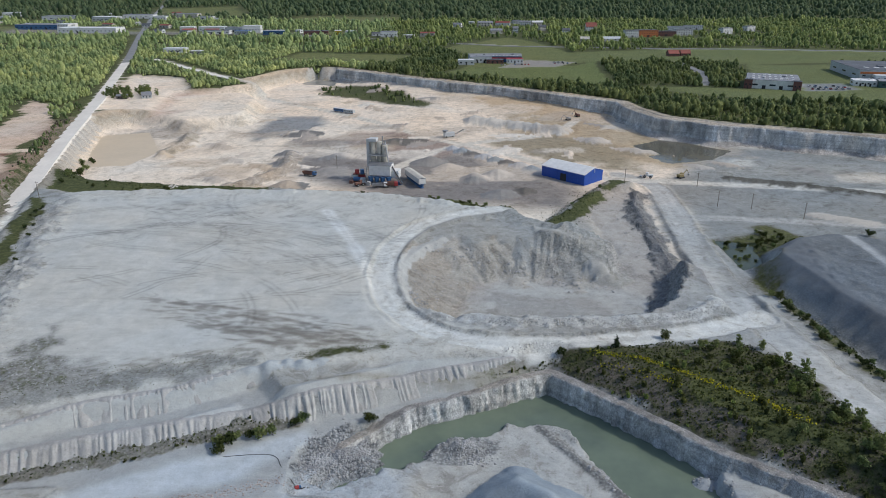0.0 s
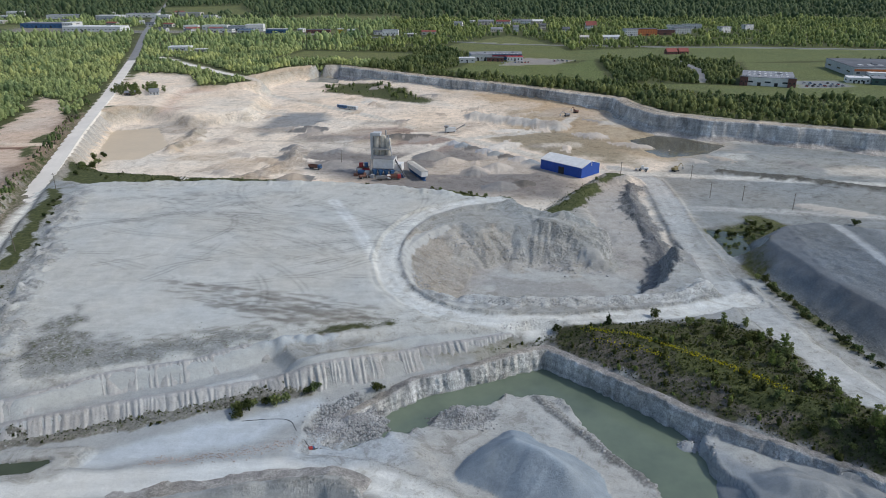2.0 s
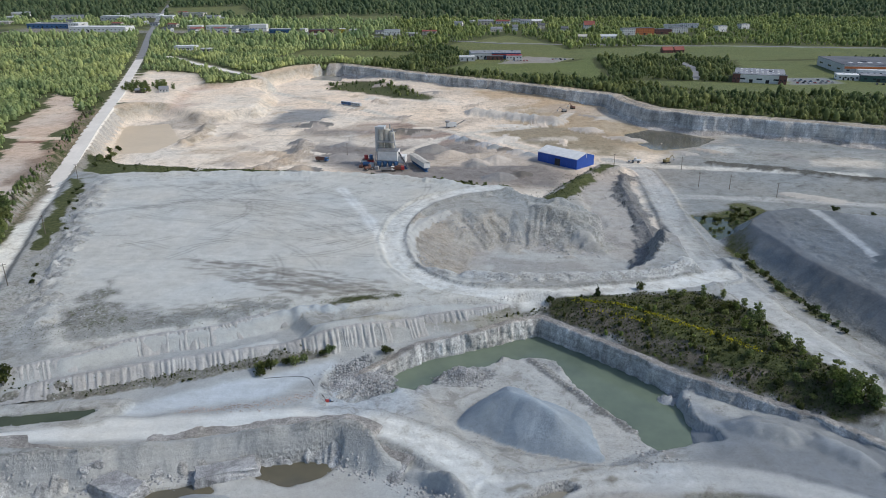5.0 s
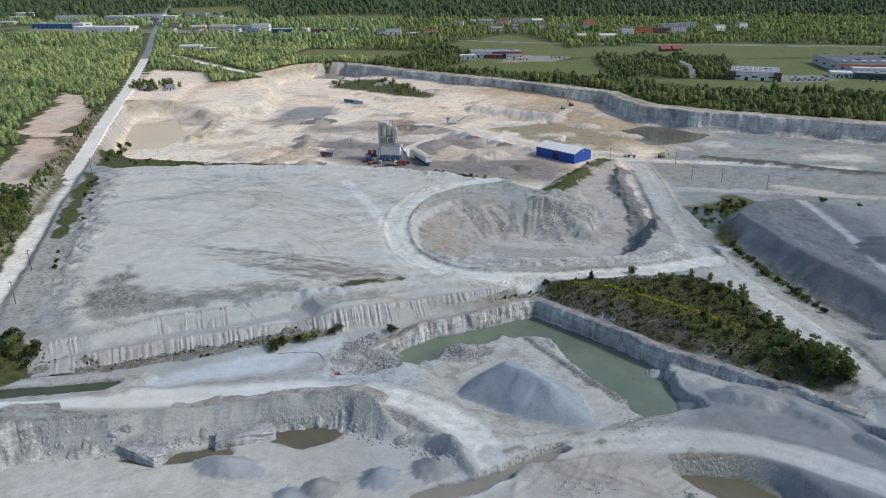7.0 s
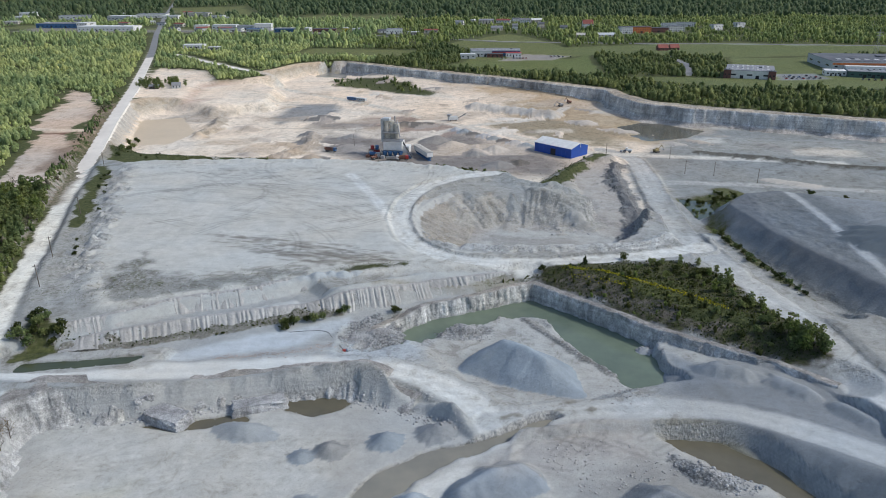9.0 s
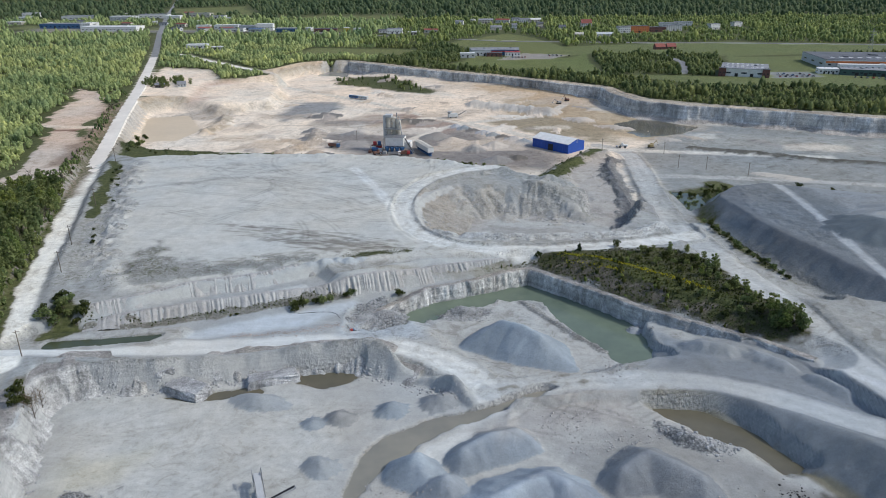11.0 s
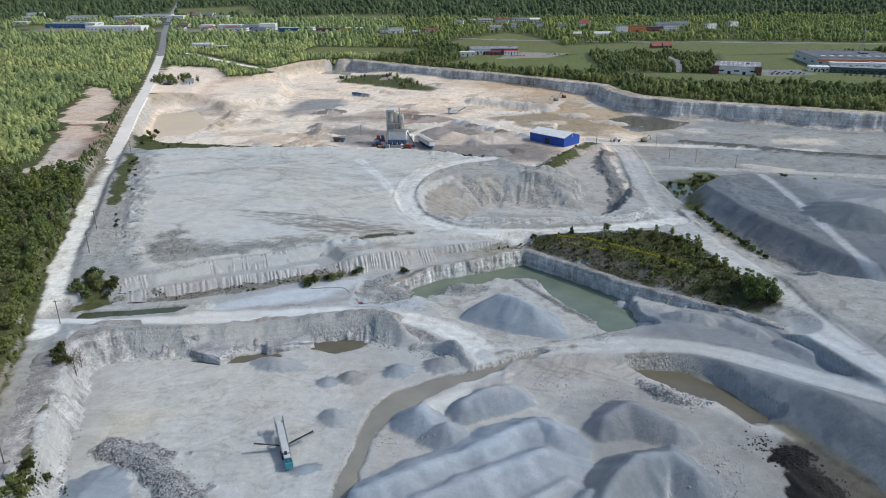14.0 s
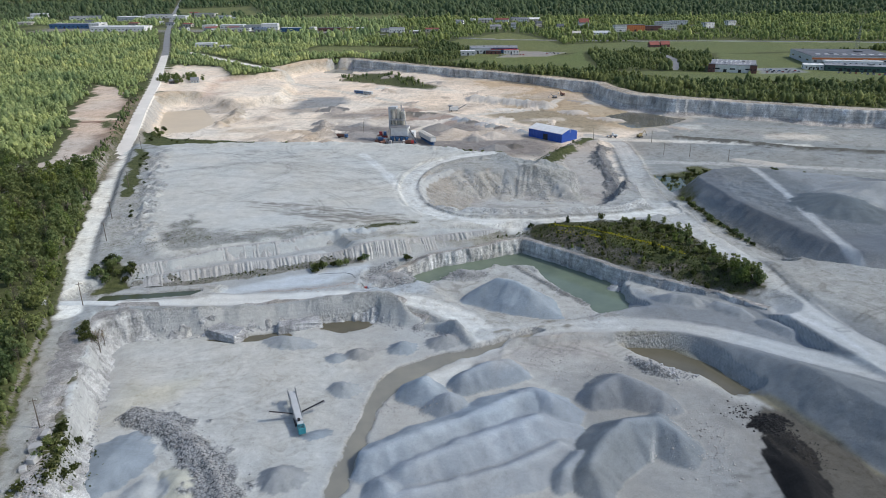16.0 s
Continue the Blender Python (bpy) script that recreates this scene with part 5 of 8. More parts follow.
def tipped_bank(line, seed, label, start=-5.4, lean=6.6, back=6.2, load=2.7):
    """A bank of loads tipped side by side over an edge: round fans with sharp gullies between them."""
    x, y = [], []
    for (x0, y0), (x1, y1) in zip(line, line[1:]):
        n = int(math.hypot(x1 - x0, y1 - y0) / 0.26)
        x += [x0 + (x1 - x0) * i / n for i in range(n)]; y += [y0 + (y1 - y0) * i / n for i in range(n)]
    x, y = np.array(x), np.array(y)
    x[12:-12], y[12:-12] = np.convolve(x, np.ones(25) / 25, "valid"), np.convolve(y, np.ones(25) / 25, "valid")
    tx, ty = np.gradient(x), np.gradient(y)
    ln = np.hypot(tx, ty); nx_, ny_ = ty / ln, -tx / ln
    s = np.arange(len(x)) * 0.26
    soft = np.ones(41) / 41
    top = np.convolve(np.pad(ground_at(x - nx_ * back, y - ny_ * back), 20, "edge"), soft, "valid") + 0.12
    foot = np.convolve(np.pad(ground_at(x + nx_ * 2.2, y + ny_ * 2.2), 20, "edge"), soft, "valid") - 0.35
    end = smooth(0, 8, s) * smooth(0, 6, s[-1] - s)
    foot = top + (foot - top) * (0.55 + 0.45 * end)
    top, foot = top - 1.6 * (1 - end), foot - 0.8 * (1 - end)
    ph = s / load + 2.6 * vnoise(s / (load * 1.7), s * 0, seed) + 1.2 * vnoise(s / (load * 0.6), s * 0, seed + 8)
    size = (0.35 + 0.75 * vnoise(s / (load * 1.4), s * 0, seed + 1)) * (0.7 + 0.5 * vnoise(s / 17, s * 0, seed + 2))
    rows, tints = [], []
    m = 20
    for k in range(-3, m):
        t = max(0, k) / (m - 1)
        shift = 0.35 * fbm(s, s * 0 + t * 2.2, 3.0, 2, seed + 3)
        fan = np.abs(np.sin(math.pi * (ph + shift))) ** 0.85 * size
        small = np.abs(np.sin(math.pi * (ph * 2.7 + 1.4 * vnoise(s / 1.1, s * 0 + t * 2.0, seed + 4))))
        if k < 0:
            o = (start - 2.6, start - 1.3, start - 0.4)[k + 3] + (0, 0.25, 0.6)[k + 3] * fan + 0.3 * fbm(s, s * 0 + k, 4, 3, 6)
            z = top + (-0.5, 0.05, 0.20)[k + 3] + (0, 0.15, 0.3)[k + 3] * fan + 0.22 * fbm(s, s * 0 + k, 2.4, 3, 5)
        else:
            swell = 0.5 + 0.7 * math.sin(math.pi * min(1, t * 0.85 + 0.15))
            o = start + lean * t ** 1.15 + swell * fan + 0.30 * small * (1.1 - 0.8 * t) + 0.55 * fbm(s, s * 0 + t * 3, 3.4, 4, seed + 5)
            z = top + 0.2 * (1 - t) * fan + (foot - top) * t + 0.12 * fbm(s, s * 0 + t * 6, 1.5, 3, seed + 9)
        tone = 1 + 0.12 * fbm(s, s * 0 + t * 0.8, 1.2, 3, seed + 6) + 0.10 * fbm(s, s * 0 + t, 12, 2, seed + 7)
        rows.append(np.stack([x + nx_ * o, y + ny_ * o, z + 0 * s], -1)); tints.append(np.array((0.365, 0.37, 0.365))[None] * tone[:, None])
    P, C = np.stack(rows, 0), np.stack(tints, 0)
    q = np.arange(P.shape[0] * P.shape[1]).reshape(P.shape[:2])
    me = mesh_from("tipped_bank", P.reshape(-1, 3), np.stack([q[:-1, :-1], q[1:, :-1], q[1:, 1:], q[:-1, 1:]], -1).reshape(-1, 4), 4)
    at = me.attributes.new("tint", "FLOAT_COLOR", "POINT")
    at.data.foreach_set("color", np.concatenate([np.clip(C, 0, 1), np.ones((*q.shape, 1))], -1).astype(np.float32).ravel())
    at = me.attributes.new("fine", "FLOAT", "POINT")
    at.data.foreach_set("value", np.full(q.size, 0.6, np.float32))
    me.polygons.foreach_set("use_smooth", np.ones(len(me.polygons), bool))
    me.materials.append(MAT["ground"])
    return tagged(new("tipped_bank", me), label, "bank", kind="structure")


tipped_bank([(-128, 121), (-111, 131), (-94, 141.5), (-73, 149), (-55, 160.5)], 71, "upper bank of pale fines tipped load beside load", -4.6, 4.9, 5.4)
tipped_bank([(-122, 117), (-106, 124), (-83, 132.5), (-58, 141.5), (-40, 147.5), (-24, 153), (-8, 161), (10, 168), (22, 173)], 75, "lower bank of pale fines tipped load beside load", -5.2, 5.0, 6.0)


rock_face("pond_cliff", CLIFF, 51, "pale fractured limestone cliff standing over the green pond", pale=1.22)
rock_face("pit_face", [(-84, 5), (-95, 30), (-100, 44), (-105, 58), (-110, 74), (-114, 84), (-105, 89), (-86, 91), (-60, 99), (-40, 102), (-28, 101.5), (-14, 95)], 61, "broken pale limestone face round the pit floor", -4.6, 5.6, 8.0, 1.9, 1.04)


def sheet(x0, y0, x1, y1, z, mat, label):
    """A still sheet of water with a wavy rim, let into a hollow of the ground."""
    n = 48
    cx, cy, rx, ry = (x0 + x1) / 2, (y0 + y1) / 2, (x1 - x0) / 2, (y1 - y0) / 2
    bm = bmesh.new()
    rim = []
    for i in range(n):
        a = 2 * math.pi * i / n
        k = 1 / max(abs(math.cos(a)), abs(math.sin(a)))
        rim.append(bm.verts.new((cx + rx * k * math.cos(a), cy + ry * k * math.sin(a), z)))
    bm.faces.new(rim)
    me = bpy.data.meshes.new("water"); bm.to_mesh(me); bm.free()
    me.materials.append(mat)
    return tagged(new("water", me), label, "water", kind="structure")


sheet(-37, 110, 68, 173, -12.7, MAT["pond"], "still green pond water under pale quarry cliffs")
sheet(48, 58, 84, 96, -12.3, MAT["mud"], "murky green-brown pool below a grey bank")
sheet(-38, 6, 28, 96, -11.02, MAT["silt"], "shallow brown rainwater channel across the pit floor")
sheet(-88, 84, -56, 95, -11.1, MAT["mud"], "shallow brown puddle at the foot of the bank")
sheet(-54, 93, -28, 106, -11.0, MAT["mud"], "dark brown pool at the foot of the bank")
sheet(-130, 105, -94, 117, -5.7, MAT["ditch"], "narrow dark green ditch water beside the haul road")
sheet(-276, 416, -204, 530, -13.5, plain("silt_water", (0.66, 0.54, 0.38), 0.55, 0, 0.1, 0.1, 0), "beige silt pond in the quarry floor")
sheet(116, 438, 188, 514, -13.62, MAT["mud"], "shallow brown pond in the quarry floor")
sheet(114, 260, 136, 304, -14.0, MAT["ditch"], "still dark water at the stockpile's weedy foot")
sheet(-180, 772, -140, 830, -13.62, MAT["greywater"], "grey pond under the far quarry face")


# ---- parts ----
def part(name, bm, material, parent=None, label=""):
    me = bpy.data.meshes.new(name)
    bm.to_mesh(me); bm.free()
    me.materials.append(material)
    ob = new(name, me)
    if parent is not None:
        ob.parent = parent
    if label:
        ob["label"] = label
    return ob


def thing(name, x, y, z, turn, label, category, group="", kind=""):
    ob = new(name)
    ob.matrix_world = pose(x, y, z, 0, 0, turn)
    return tagged(ob, label, category, group, kind)


def add_box(bm, x, y, z, sx, sy, sz, m=None, bev=0.0):
    """A box with its base's middle at x, y, z."""
    r = bmesh.ops.create_cube(bm, size=1, matrix=Matrix.Translation((x, y, z + sz / 2)) @ Matrix.Diagonal((sx, sy, sz, 1)))
    if bev:
        bmesh.ops.bevel(bm, geom=list({e for v in r["verts"] for e in v.link_edges}), offset=bev, segments=1, affect="EDGES")
    elif m is not None:
        bmesh.ops.transform(bm, matrix=m, verts=r["verts"])
    return bm


def box(x, y, z, sx, sy, sz, m=None, bev=0.0):
    return add_box(bmesh.new(), x, y, z, sx, sy, sz, m, bev)


def add_rod(bm, a, b, ra, rb=None, n=8):
    a, b = Vector(a), Vector(b)
    d = b - a
    m = Matrix.Translation((a + b) / 2) @ d.to_track_quat("Z", "Y").to_matrix().to_4x4()
    bmesh.ops.create_cone(bm, cap_ends=True, segments=n, radius1=ra, radius2=ra if rb is None else rb, depth=d.length, matrix=m)
    return bm


def rod(a, b, ra, rb=None, n=8):
    return add_rod(bmesh.new(), a, b, ra, rb, n)


# ---- trees ----
def leaf_crown(rng, lobes, count, leaf, squash=0.8):
    """Leaf clumps as bent quads laid over several lobes (x, y, z, r)."""
    lob = np.array(lobes)
    pick = rng.choice(len(lob), count, p=lob[:, 3] ** 2 / (lob[:, 3] ** 2).sum())
    d = rng.normal(size=(count, 3)); d[:, 2] = np.abs(d[:, 2]) * 1.2 - 0.35
    d /= np.linalg.norm(d, axis=1)[:, None]
    c = lob[pick, :3] + d * lob[pick, 3:4] * (0.42 + 0.68 * rng.rand(count, 1)) * np.array([1, 1, squash])
    up = d + 0.5 * rng.normal(size=(count, 3))
    up /= np.linalg.norm(up, axis=1)[:, None]
    side = np.cross(up, rng.normal(size=(count, 3))); side /= np.linalg.norm(side, axis=1)[:, None]
    fwd = np.cross(up, side)
    s = leaf * (0.6 + 0.8 * rng.rand(count, 1))
    v = np.stack([c - side * s - up * s * 0.3, c - fwd * s * 0.9, c + side * s - up * s * 0.3, c + fwd * s * 0.9 + up * 0.15 * s], 1).reshape(-1, 3)
    f = np.arange(count * 4).reshape(-1, 4)
    return v, f


def tree(kind, seed, x=0, y=0, z=0):
    rng = np.random.RandomState(seed)
    names = {"broad": ("tree", "green broadleaf tree with an uneven crown", "tree"), "shrub": ("shrub", "low green leafy shrub on rough ground", "shrub"),
             "conifer": ("fir_tree", "dark green young fir tree with a pointed crown", "tree"), "bare": ("bare_tree", "grey leafless tree with bare branches", "tree"),
             "willow": ("shrub", "pale green willow shrub with several stems", "shrub")}
    nm, lab, cat = names[kind]
    ob = thing(nm, x, y, z, 0, lab, cat)
    bm = bmesh.new()
    if kind == "broad":
        h = 8.5 + 2 * rng.rand()
        add_rod(bm, (0, 0, -0.4), (0.1, 0, h * 0.55), 0.2, 0.1, 6)
        lobes = []
        for i in range(7):
            a, r = 2.4 * i, 0.4 + 1.6 * (i % 3) / 2
            p = (r * math.cos(a), r * math.sin(a), h * (0.20 + 0.105 * i))
            lobes.append((*p, 2.0 - 0.13 * i + 0.35 * rng.rand()))
            add_rod(bm, (0.05, 0, h * (0.10 + 0.06 * i)), p, 0.07, 0.03, 5)
        v, f = leaf_crown(rng, lobes, 430, 0.42)
        mat = MAT["leaf"] if seed % 3 else MAT["leaf_light"]
    elif kind in ("shrub", "willow"):
        lobes = []
        for i in range(6):
            a, r = 2.2 * i + seed, 0.3 + 0.8 * rng.rand()
            p = (r * math.cos(a), r * math.sin(a), 0.7 + 1.3 * rng.rand())
            lobes.append((*p, 0.75 + 0.4 * rng.rand()))
            add_rod(bm, (p[0] * 0.15, p[1] * 0.15, -0.3), p, 0.05, 0.02, 5)
        v, f = leaf_crown(rng, lobes, 230, 0.25)
        mat = MAT["leaf"] if kind == "willow" else MAT["shaded_leaf"]
    elif kind == "conifer":
        h = 6.5
        add_rod(bm, (0, 0, -0.3), (0, 0, h * 0.95), 0.14, 0.02, 6)
        lobes = [(0.3 * math.cos(i), 0.3 * math.sin(i), 0.7 + i * 0.42, 1.5 * (1 - i / 14.5)) for i in range(14)]
        v, f = leaf_crown(rng, lobes, 420, 0.26, 0.35)
        mat = MAT["needle"]
    else:
        add_rod(bm, (0, 0, -0.4), (0.2, 0.1, 6.5), 0.14, 0.04, 6)
        for i in range(16):
            a, zz = i * 2.4, 2.0 + 0.3 * i
            add_rod(bm, (0.05, 0, zz), (1.5 * math.cos(a), 1.5 * math.sin(a), zz + 1.5), 0.05, 0.012, 4)
            add_rod(bm, (0.8 * math.cos(a), 0.8 * math.sin(a), zz + 0.8), (1.4 * math.cos(a + 0.6), 1.4 * math.sin(a + 0.6), zz + 1.9), 0.03, 0.01, 4)
        v, f = leaf_crown(rng, [(0, 0, 5, 2.0), (0, 0, 6.5, 1.3)], 120, 0.13)
        mat = MAT["dry"]
    part("trunk", bm, MAT["bark"], ob)
    me = mesh_from("crown", v, f, 4); me.materials.append(mat)
    new("crown", me).parent = ob
    return ob


def scatter_tree(protos, spots, group, lo=0.75, hi=1.3):
    for i, (x, y) in enumerate(spots):
        s = random.uniform(lo, hi)
        p = protos[i % len(protos)]
        m = pose(x, y, float(ground_at(x, y)) - 0.05, 0, 0, random.uniform(0, 360)) @ Matrix.Diagonal((s, s, s * random.uniform(0.85, 1.2), 1))
        ob = copy_thing(p, m)
        ob["group"] = group


def in_poly(x, y, pts):
    return bool(inside(np.array([float(x)]), np.array([float(y)]), pts)[0][0] > 0)


def spots_in(pts, count, gap, need=None):
    xs, ys = [p[0] for p in pts], [p[1] for p in pts]
    out, tries = [], 0
    while len(out) < count and tries < count * 30:
        tries += 1
        x, y = random.uniform(min(xs), max(xs)), random.uniform(min(ys), max(ys))
        if in_poly(x, y, pts) and all((x - a) ** 2 + (y - b) ** 2 > gap * gap for a, b in out) and (need is None or need(x, y)):
            out.append((x, y))
    return out


BUILT = []


def wooded(x, y):
    """Where the plain carries trees, as a density from 0 to 1."""
    ok = (cover_at(x, y) > 0.93) * 1.0
    for f in FIELDS:
        ok = np.where(inside(x, y, f)[0] > -4, ok * (0.02 + 0.5 * smooth(0.68, 0.80, vnoise(x / 34, y / 20, 6))), ok)
    for bx, by, w, d in BUILT:
        ok = np.where((np.abs(x - bx) < w * 0.58 + 3) & (y - by < d * 0.6 + 4) & (y - by > -d * 0.5 - 16 - np.clip((by - 900) * 0.13, 0, 75)), 0, ok)
    ok = np.where((x > -130) & (x < 160) & (y < 380), 0, ok)
    ok = np.where((x > -330) & (x < -240) & (y > 548) & (y < 650), 0, ok)
    ok = np.where((x > 130) & (y < 400), 0, ok)
    for line, w in (([(-440, 940), (-572, 1273), (-802, 1880), (-1320, 3300)], 9), ([(-207, 280), (-229, 350), (-264, 449), (-314, 599), (-399, 831), (-440, 940)], 9), ([(-379, 896), (-230, 717)], 12), ([(300, 1040), (420, 1035), (700, 985), (1200, 900)], 9), ([(-620, 1330), (-300, 1290), (60, 1080), (300, 1040)], 9)):
        ok = np.where(to_line(x, y, line)[0] < w, 0, ok)
    return ok


def crown_lumps(rng, petals, leaf, tall, rings):
    """One low crown: a lumpy closed dome and leaf clumps standing off it."""
    n = 6
    v, f = [], []
    for r in range(rings):
        t = r / rings
        rad = (0.62 + 0.26 * math.sin(t * 2.6)) * (1 - t ** 2.2 * 0.8)
        for i in range(n):
            a = 2 * math.pi * (i + 0.5 * (r % 2)) / n
            k = 0.8 + 0.35 * rng.rand()
            v.append((rad * k * math.cos(a), rad * k * math.sin(a), tall * (0.18 + 0.8 * t)))
    v.append((0.1, 0.05, tall))
    for r in range(rings - 1):
        for i in range(n):
            a, b, c, d = r * n + i, r * n + (i + 1) % n, (r + 1) * n + i, (r + 1) * n + (i + 1) % n
            f += [(a, b, d), (a, d, c)]
    for i in range(n):
        f.append(((rings - 1) * n + i, (rings - 1) * n + (i + 1) % n, rings * n))
    if petals:
        pv, pf = leaf_crown(rng, [(0, 0, tall * 0.45, 0.95), (0.2, 0.1, tall * 0.72, 0.7)], petals, leaf, tall * 0.55)
        k = len(v)
        v += [tuple(p) for p in pv]
        for q in pf:
            f += [(q[0] + k, q[1] + k, q[2] + k), (q[0] + k, q[2] + k, q[3] + k)]
    return np.array(v), np.array(f)


def woodland(x, y, size, petals, rings, mat, label, seed, leaf=0.34):
    """Many crowns over places x, y joined into one mesh."""
    rng = np.random.RandomState(seed)
    kinds = [crown_lumps(rng, petals, leaf, 1.7 + 1.3 * rng.rand(), rings) for _ in range(7)]
    z = ground_at(x, y)
    pick = rng.randint(0, 7, len(x))
    V, F, base = [], [], 0
    for k, (v, f) in enumerate(kinds):
        at = np.where(pick == k)[0]
        if not len(at):
            continue
        a = rng.rand(len(at)) * 6.283
        s = size * (0.40 + 0.95 * rng.rand(len(at)) ** 2.0) * (0.55 + 1.0 * vnoise(x[at] / 24, y[at] / 24, 12))
        c, sn = np.cos(a)[:, None], np.sin(a)[:, None]
        px, py = v[None, :, 0] * c - v[None, :, 1] * sn, v[None, :, 0] * sn + v[None, :, 1] * c
        P = np.stack([px * s[:, None] + x[at][:, None], py * s[:, None] + y[at][:, None], v[None, :, 2] * (s * (0.8 + 0.45 * rng.rand(len(at))))[:, None] + z[at][:, None] - 0.3], -1)
        V.append(P.reshape(-1, 3))
        F.append((f[None] + (np.arange(len(at)) * len(v))[:, None, None] + base).reshape(-1, 3))
        base += len(at) * len(v)
    me = mesh_from("woodland", np.concatenate(V), np.concatenate(F), 3)
    me.materials.append(mat)
    return tagged(new("woodland", me), label, "woodland", kind="stuff")


def jittered(x0, x1, y0, y1, step, seed, wide):
    """Places in a jittered raster, within the wedge that the far land spans."""
    rng = np.random.RandomState(seed)
    gx, gy = np.meshgrid(np.arange(x0, x1, step), np.arange(y0, y1, step))
    x, y = (gx + rng.uniform(-1.3, 1.3, gx.shape) * step).ravel(), (gy + rng.uniform(-1.3, 1.3, gx.shape) * step).ravel()
    keep = np.abs(x) < wide * (y + 130) + 40
    x, y = x[keep], y[keep]
    keep = rng.rand(len(x)) < wooded(x, y) * (0.55 + 0.75 * smooth(0.25, 0.5, vnoise(x / 45, y / 45, 3)))
    return x[keep], y[keep]


broad = [tree("broad", s, 0, 0, -300) for s in (1, 2, 3, 4, 5)]
shrubs = [tree("shrub", s, 0, 0, -300) for s in (21, 22, 23, 24)]
willows = [tree("willow", s, 0, 0, -300) for s in (31, 32, 33)]
firs = [tree("conifer", s, 0, 0, -300) for s in (41, 42)]
bares = [tree("bare", s, 0, 0, -300) for s in (51, 52)]


def beside_road(x, y):
    return float(to_line(np.array([x]), np.array([y]), [(-85, -30), (-99, 8), (-113, 41), (-131, 90), (-141, 112), (-155, 142), (-168, 178), (-207, 280), (-229, 350)])[0][0]) > 5.2


NEARWOOD = [(-101, 5), (-116, 41), (-134, 90), (-144, 112), (-158, 142), (-171, 178), (-207, 268), (-220, 272), (-246, 250), (-264, 292), (-282, 292), (-222, 160), (-182, 90), (-152, 20)]
for k, (x, y) in enumerate(spots_in(NEARWOOD, 330, 3.4, beside_road)):
    scatter_tree([(broad + [broad[k % 5]] + bares[:1] + willows[:1])[k % 8]], [(x, y)], "trees beside the haul road", 0.6, 1.15)
for poly, n, gap, kinds, grp, lo, hi in (
        ([(78, 182), (86, 183), (96, 168), (101, 141), (105, 124), (99, 118), (92, 140), (84, 162)], 20, 2.4, broad, "trees over the pond", 0.3, 0.5),
        ([(60, 180), (84, 181), (92, 160), (98, 120), (86, 122), (76, 150)], 34, 2.0, willows + shrubs, "shrubs over the pond", 0.6, 1.15),
        ([(96, 119), (106, 117), (108, 127), (100, 130)], 10, 2.2, broad, "trees over the pond", 0.6, 0.85),
        ([(-232, 385), (-204, 366), (-156, 356), (-100, 352), (-100, 342), (-196, 340)], 20, 3, shrubs + willows, "shrubs behind the plateau", 0.3, 0.8),
        ([(-40, 346), (0, 336), (40, 312), (78, 372), (60, 350), (40, 302), (0, 324)], 24, 3, shrubs + willows, "shrubs by the hall", 0.35, 0.8),
        ([(-52, 341), (-5, 329), (15, 318), (12, 312), (-8, 321), (-52, 333)], 14, 2.2, shrubs + willows, "shrubs behind the plateau", 0.4, 0.8),
        ([(-137, 118), (-138, 136), (-126, 130), (-122, 118)], 12, 2.4, shrubs + willows, "shrubs by the junction", 0.9, 1.7),
        ([(-120, 84), (-114, 84), (-110, 70), (-114, 66)], 5, 2.2, shrubs + bares, "shrubs by the west wall", 0.8, 1.4),
        ([(-101, 33), (-96, 33), (-87, 6), (-95, 2)], 14, 2.0, shrubs + willows, "shrubs by the west wall", 0.6, 1.1),
        ([(-120, 122), (-92, 129), (-60, 144), (-48, 150), (-46, 147), (-66, 137), (-93, 124)], 9, 2.0, shrubs, "shrubs under the bank", 0.25, 0.5),
        ([(-62, 136), (-40, 150), (-36, 150), (-40, 146), (-58, 133)], 9, 2.0, shrubs + willows, "shrubs under the bank", 0.8, 1.3),
        ([(112, 226), (116, 192), (124, 160), (120, 160), (112, 192), (109, 226)], 30, 2.0, shrubs + willows, "shrubs under the stockpile", 0.35, 0.9),
        ([(116, 262), (118, 296), (150, 318), (158, 304), (134, 284)], 34, 2.2, shrubs + willows, "shrubs by the quarry road", 0.4, 1.0),
        ([(-205, 330), (-198, 300), (-163, 208), (-150, 170), (-146, 172), (-158, 214), (-190, 300)], 12, 3, shrubs, "shrubs on the plateau bank", 0.4, 0.8),
        ([(-210, 340), (-238, 410), (-250, 450), (-244, 452), (-230, 408)], 16, 3, shrubs + willows, "shrubs by the haul road", 0.8, 1.6),
        ([(-318, 612), (-328, 652), (-306, 668), (-274, 628), (-290, 606)], 46, 3.4, broad, "trees round the cottage", 0.5, 0.85)):
    sp = spots_in(poly, n, gap)
    scatter_tree(random.sample(kinds, len(kinds)), sp, grp, lo, hi)
scatter_tree(firs[:1], [(46, 180)], "firs", 0.8, 0.85)
scatter_tree(shrubs, [(-23, 150), (30, 179), (62, 186), (189, 306), (205, 300)], "lone shrubs", 0.8, 1.3)
for p in broad + shrubs + willows + firs + bares:
    for o in (p, *p.children_recursive):
        bpy.data.objects.remove(o)

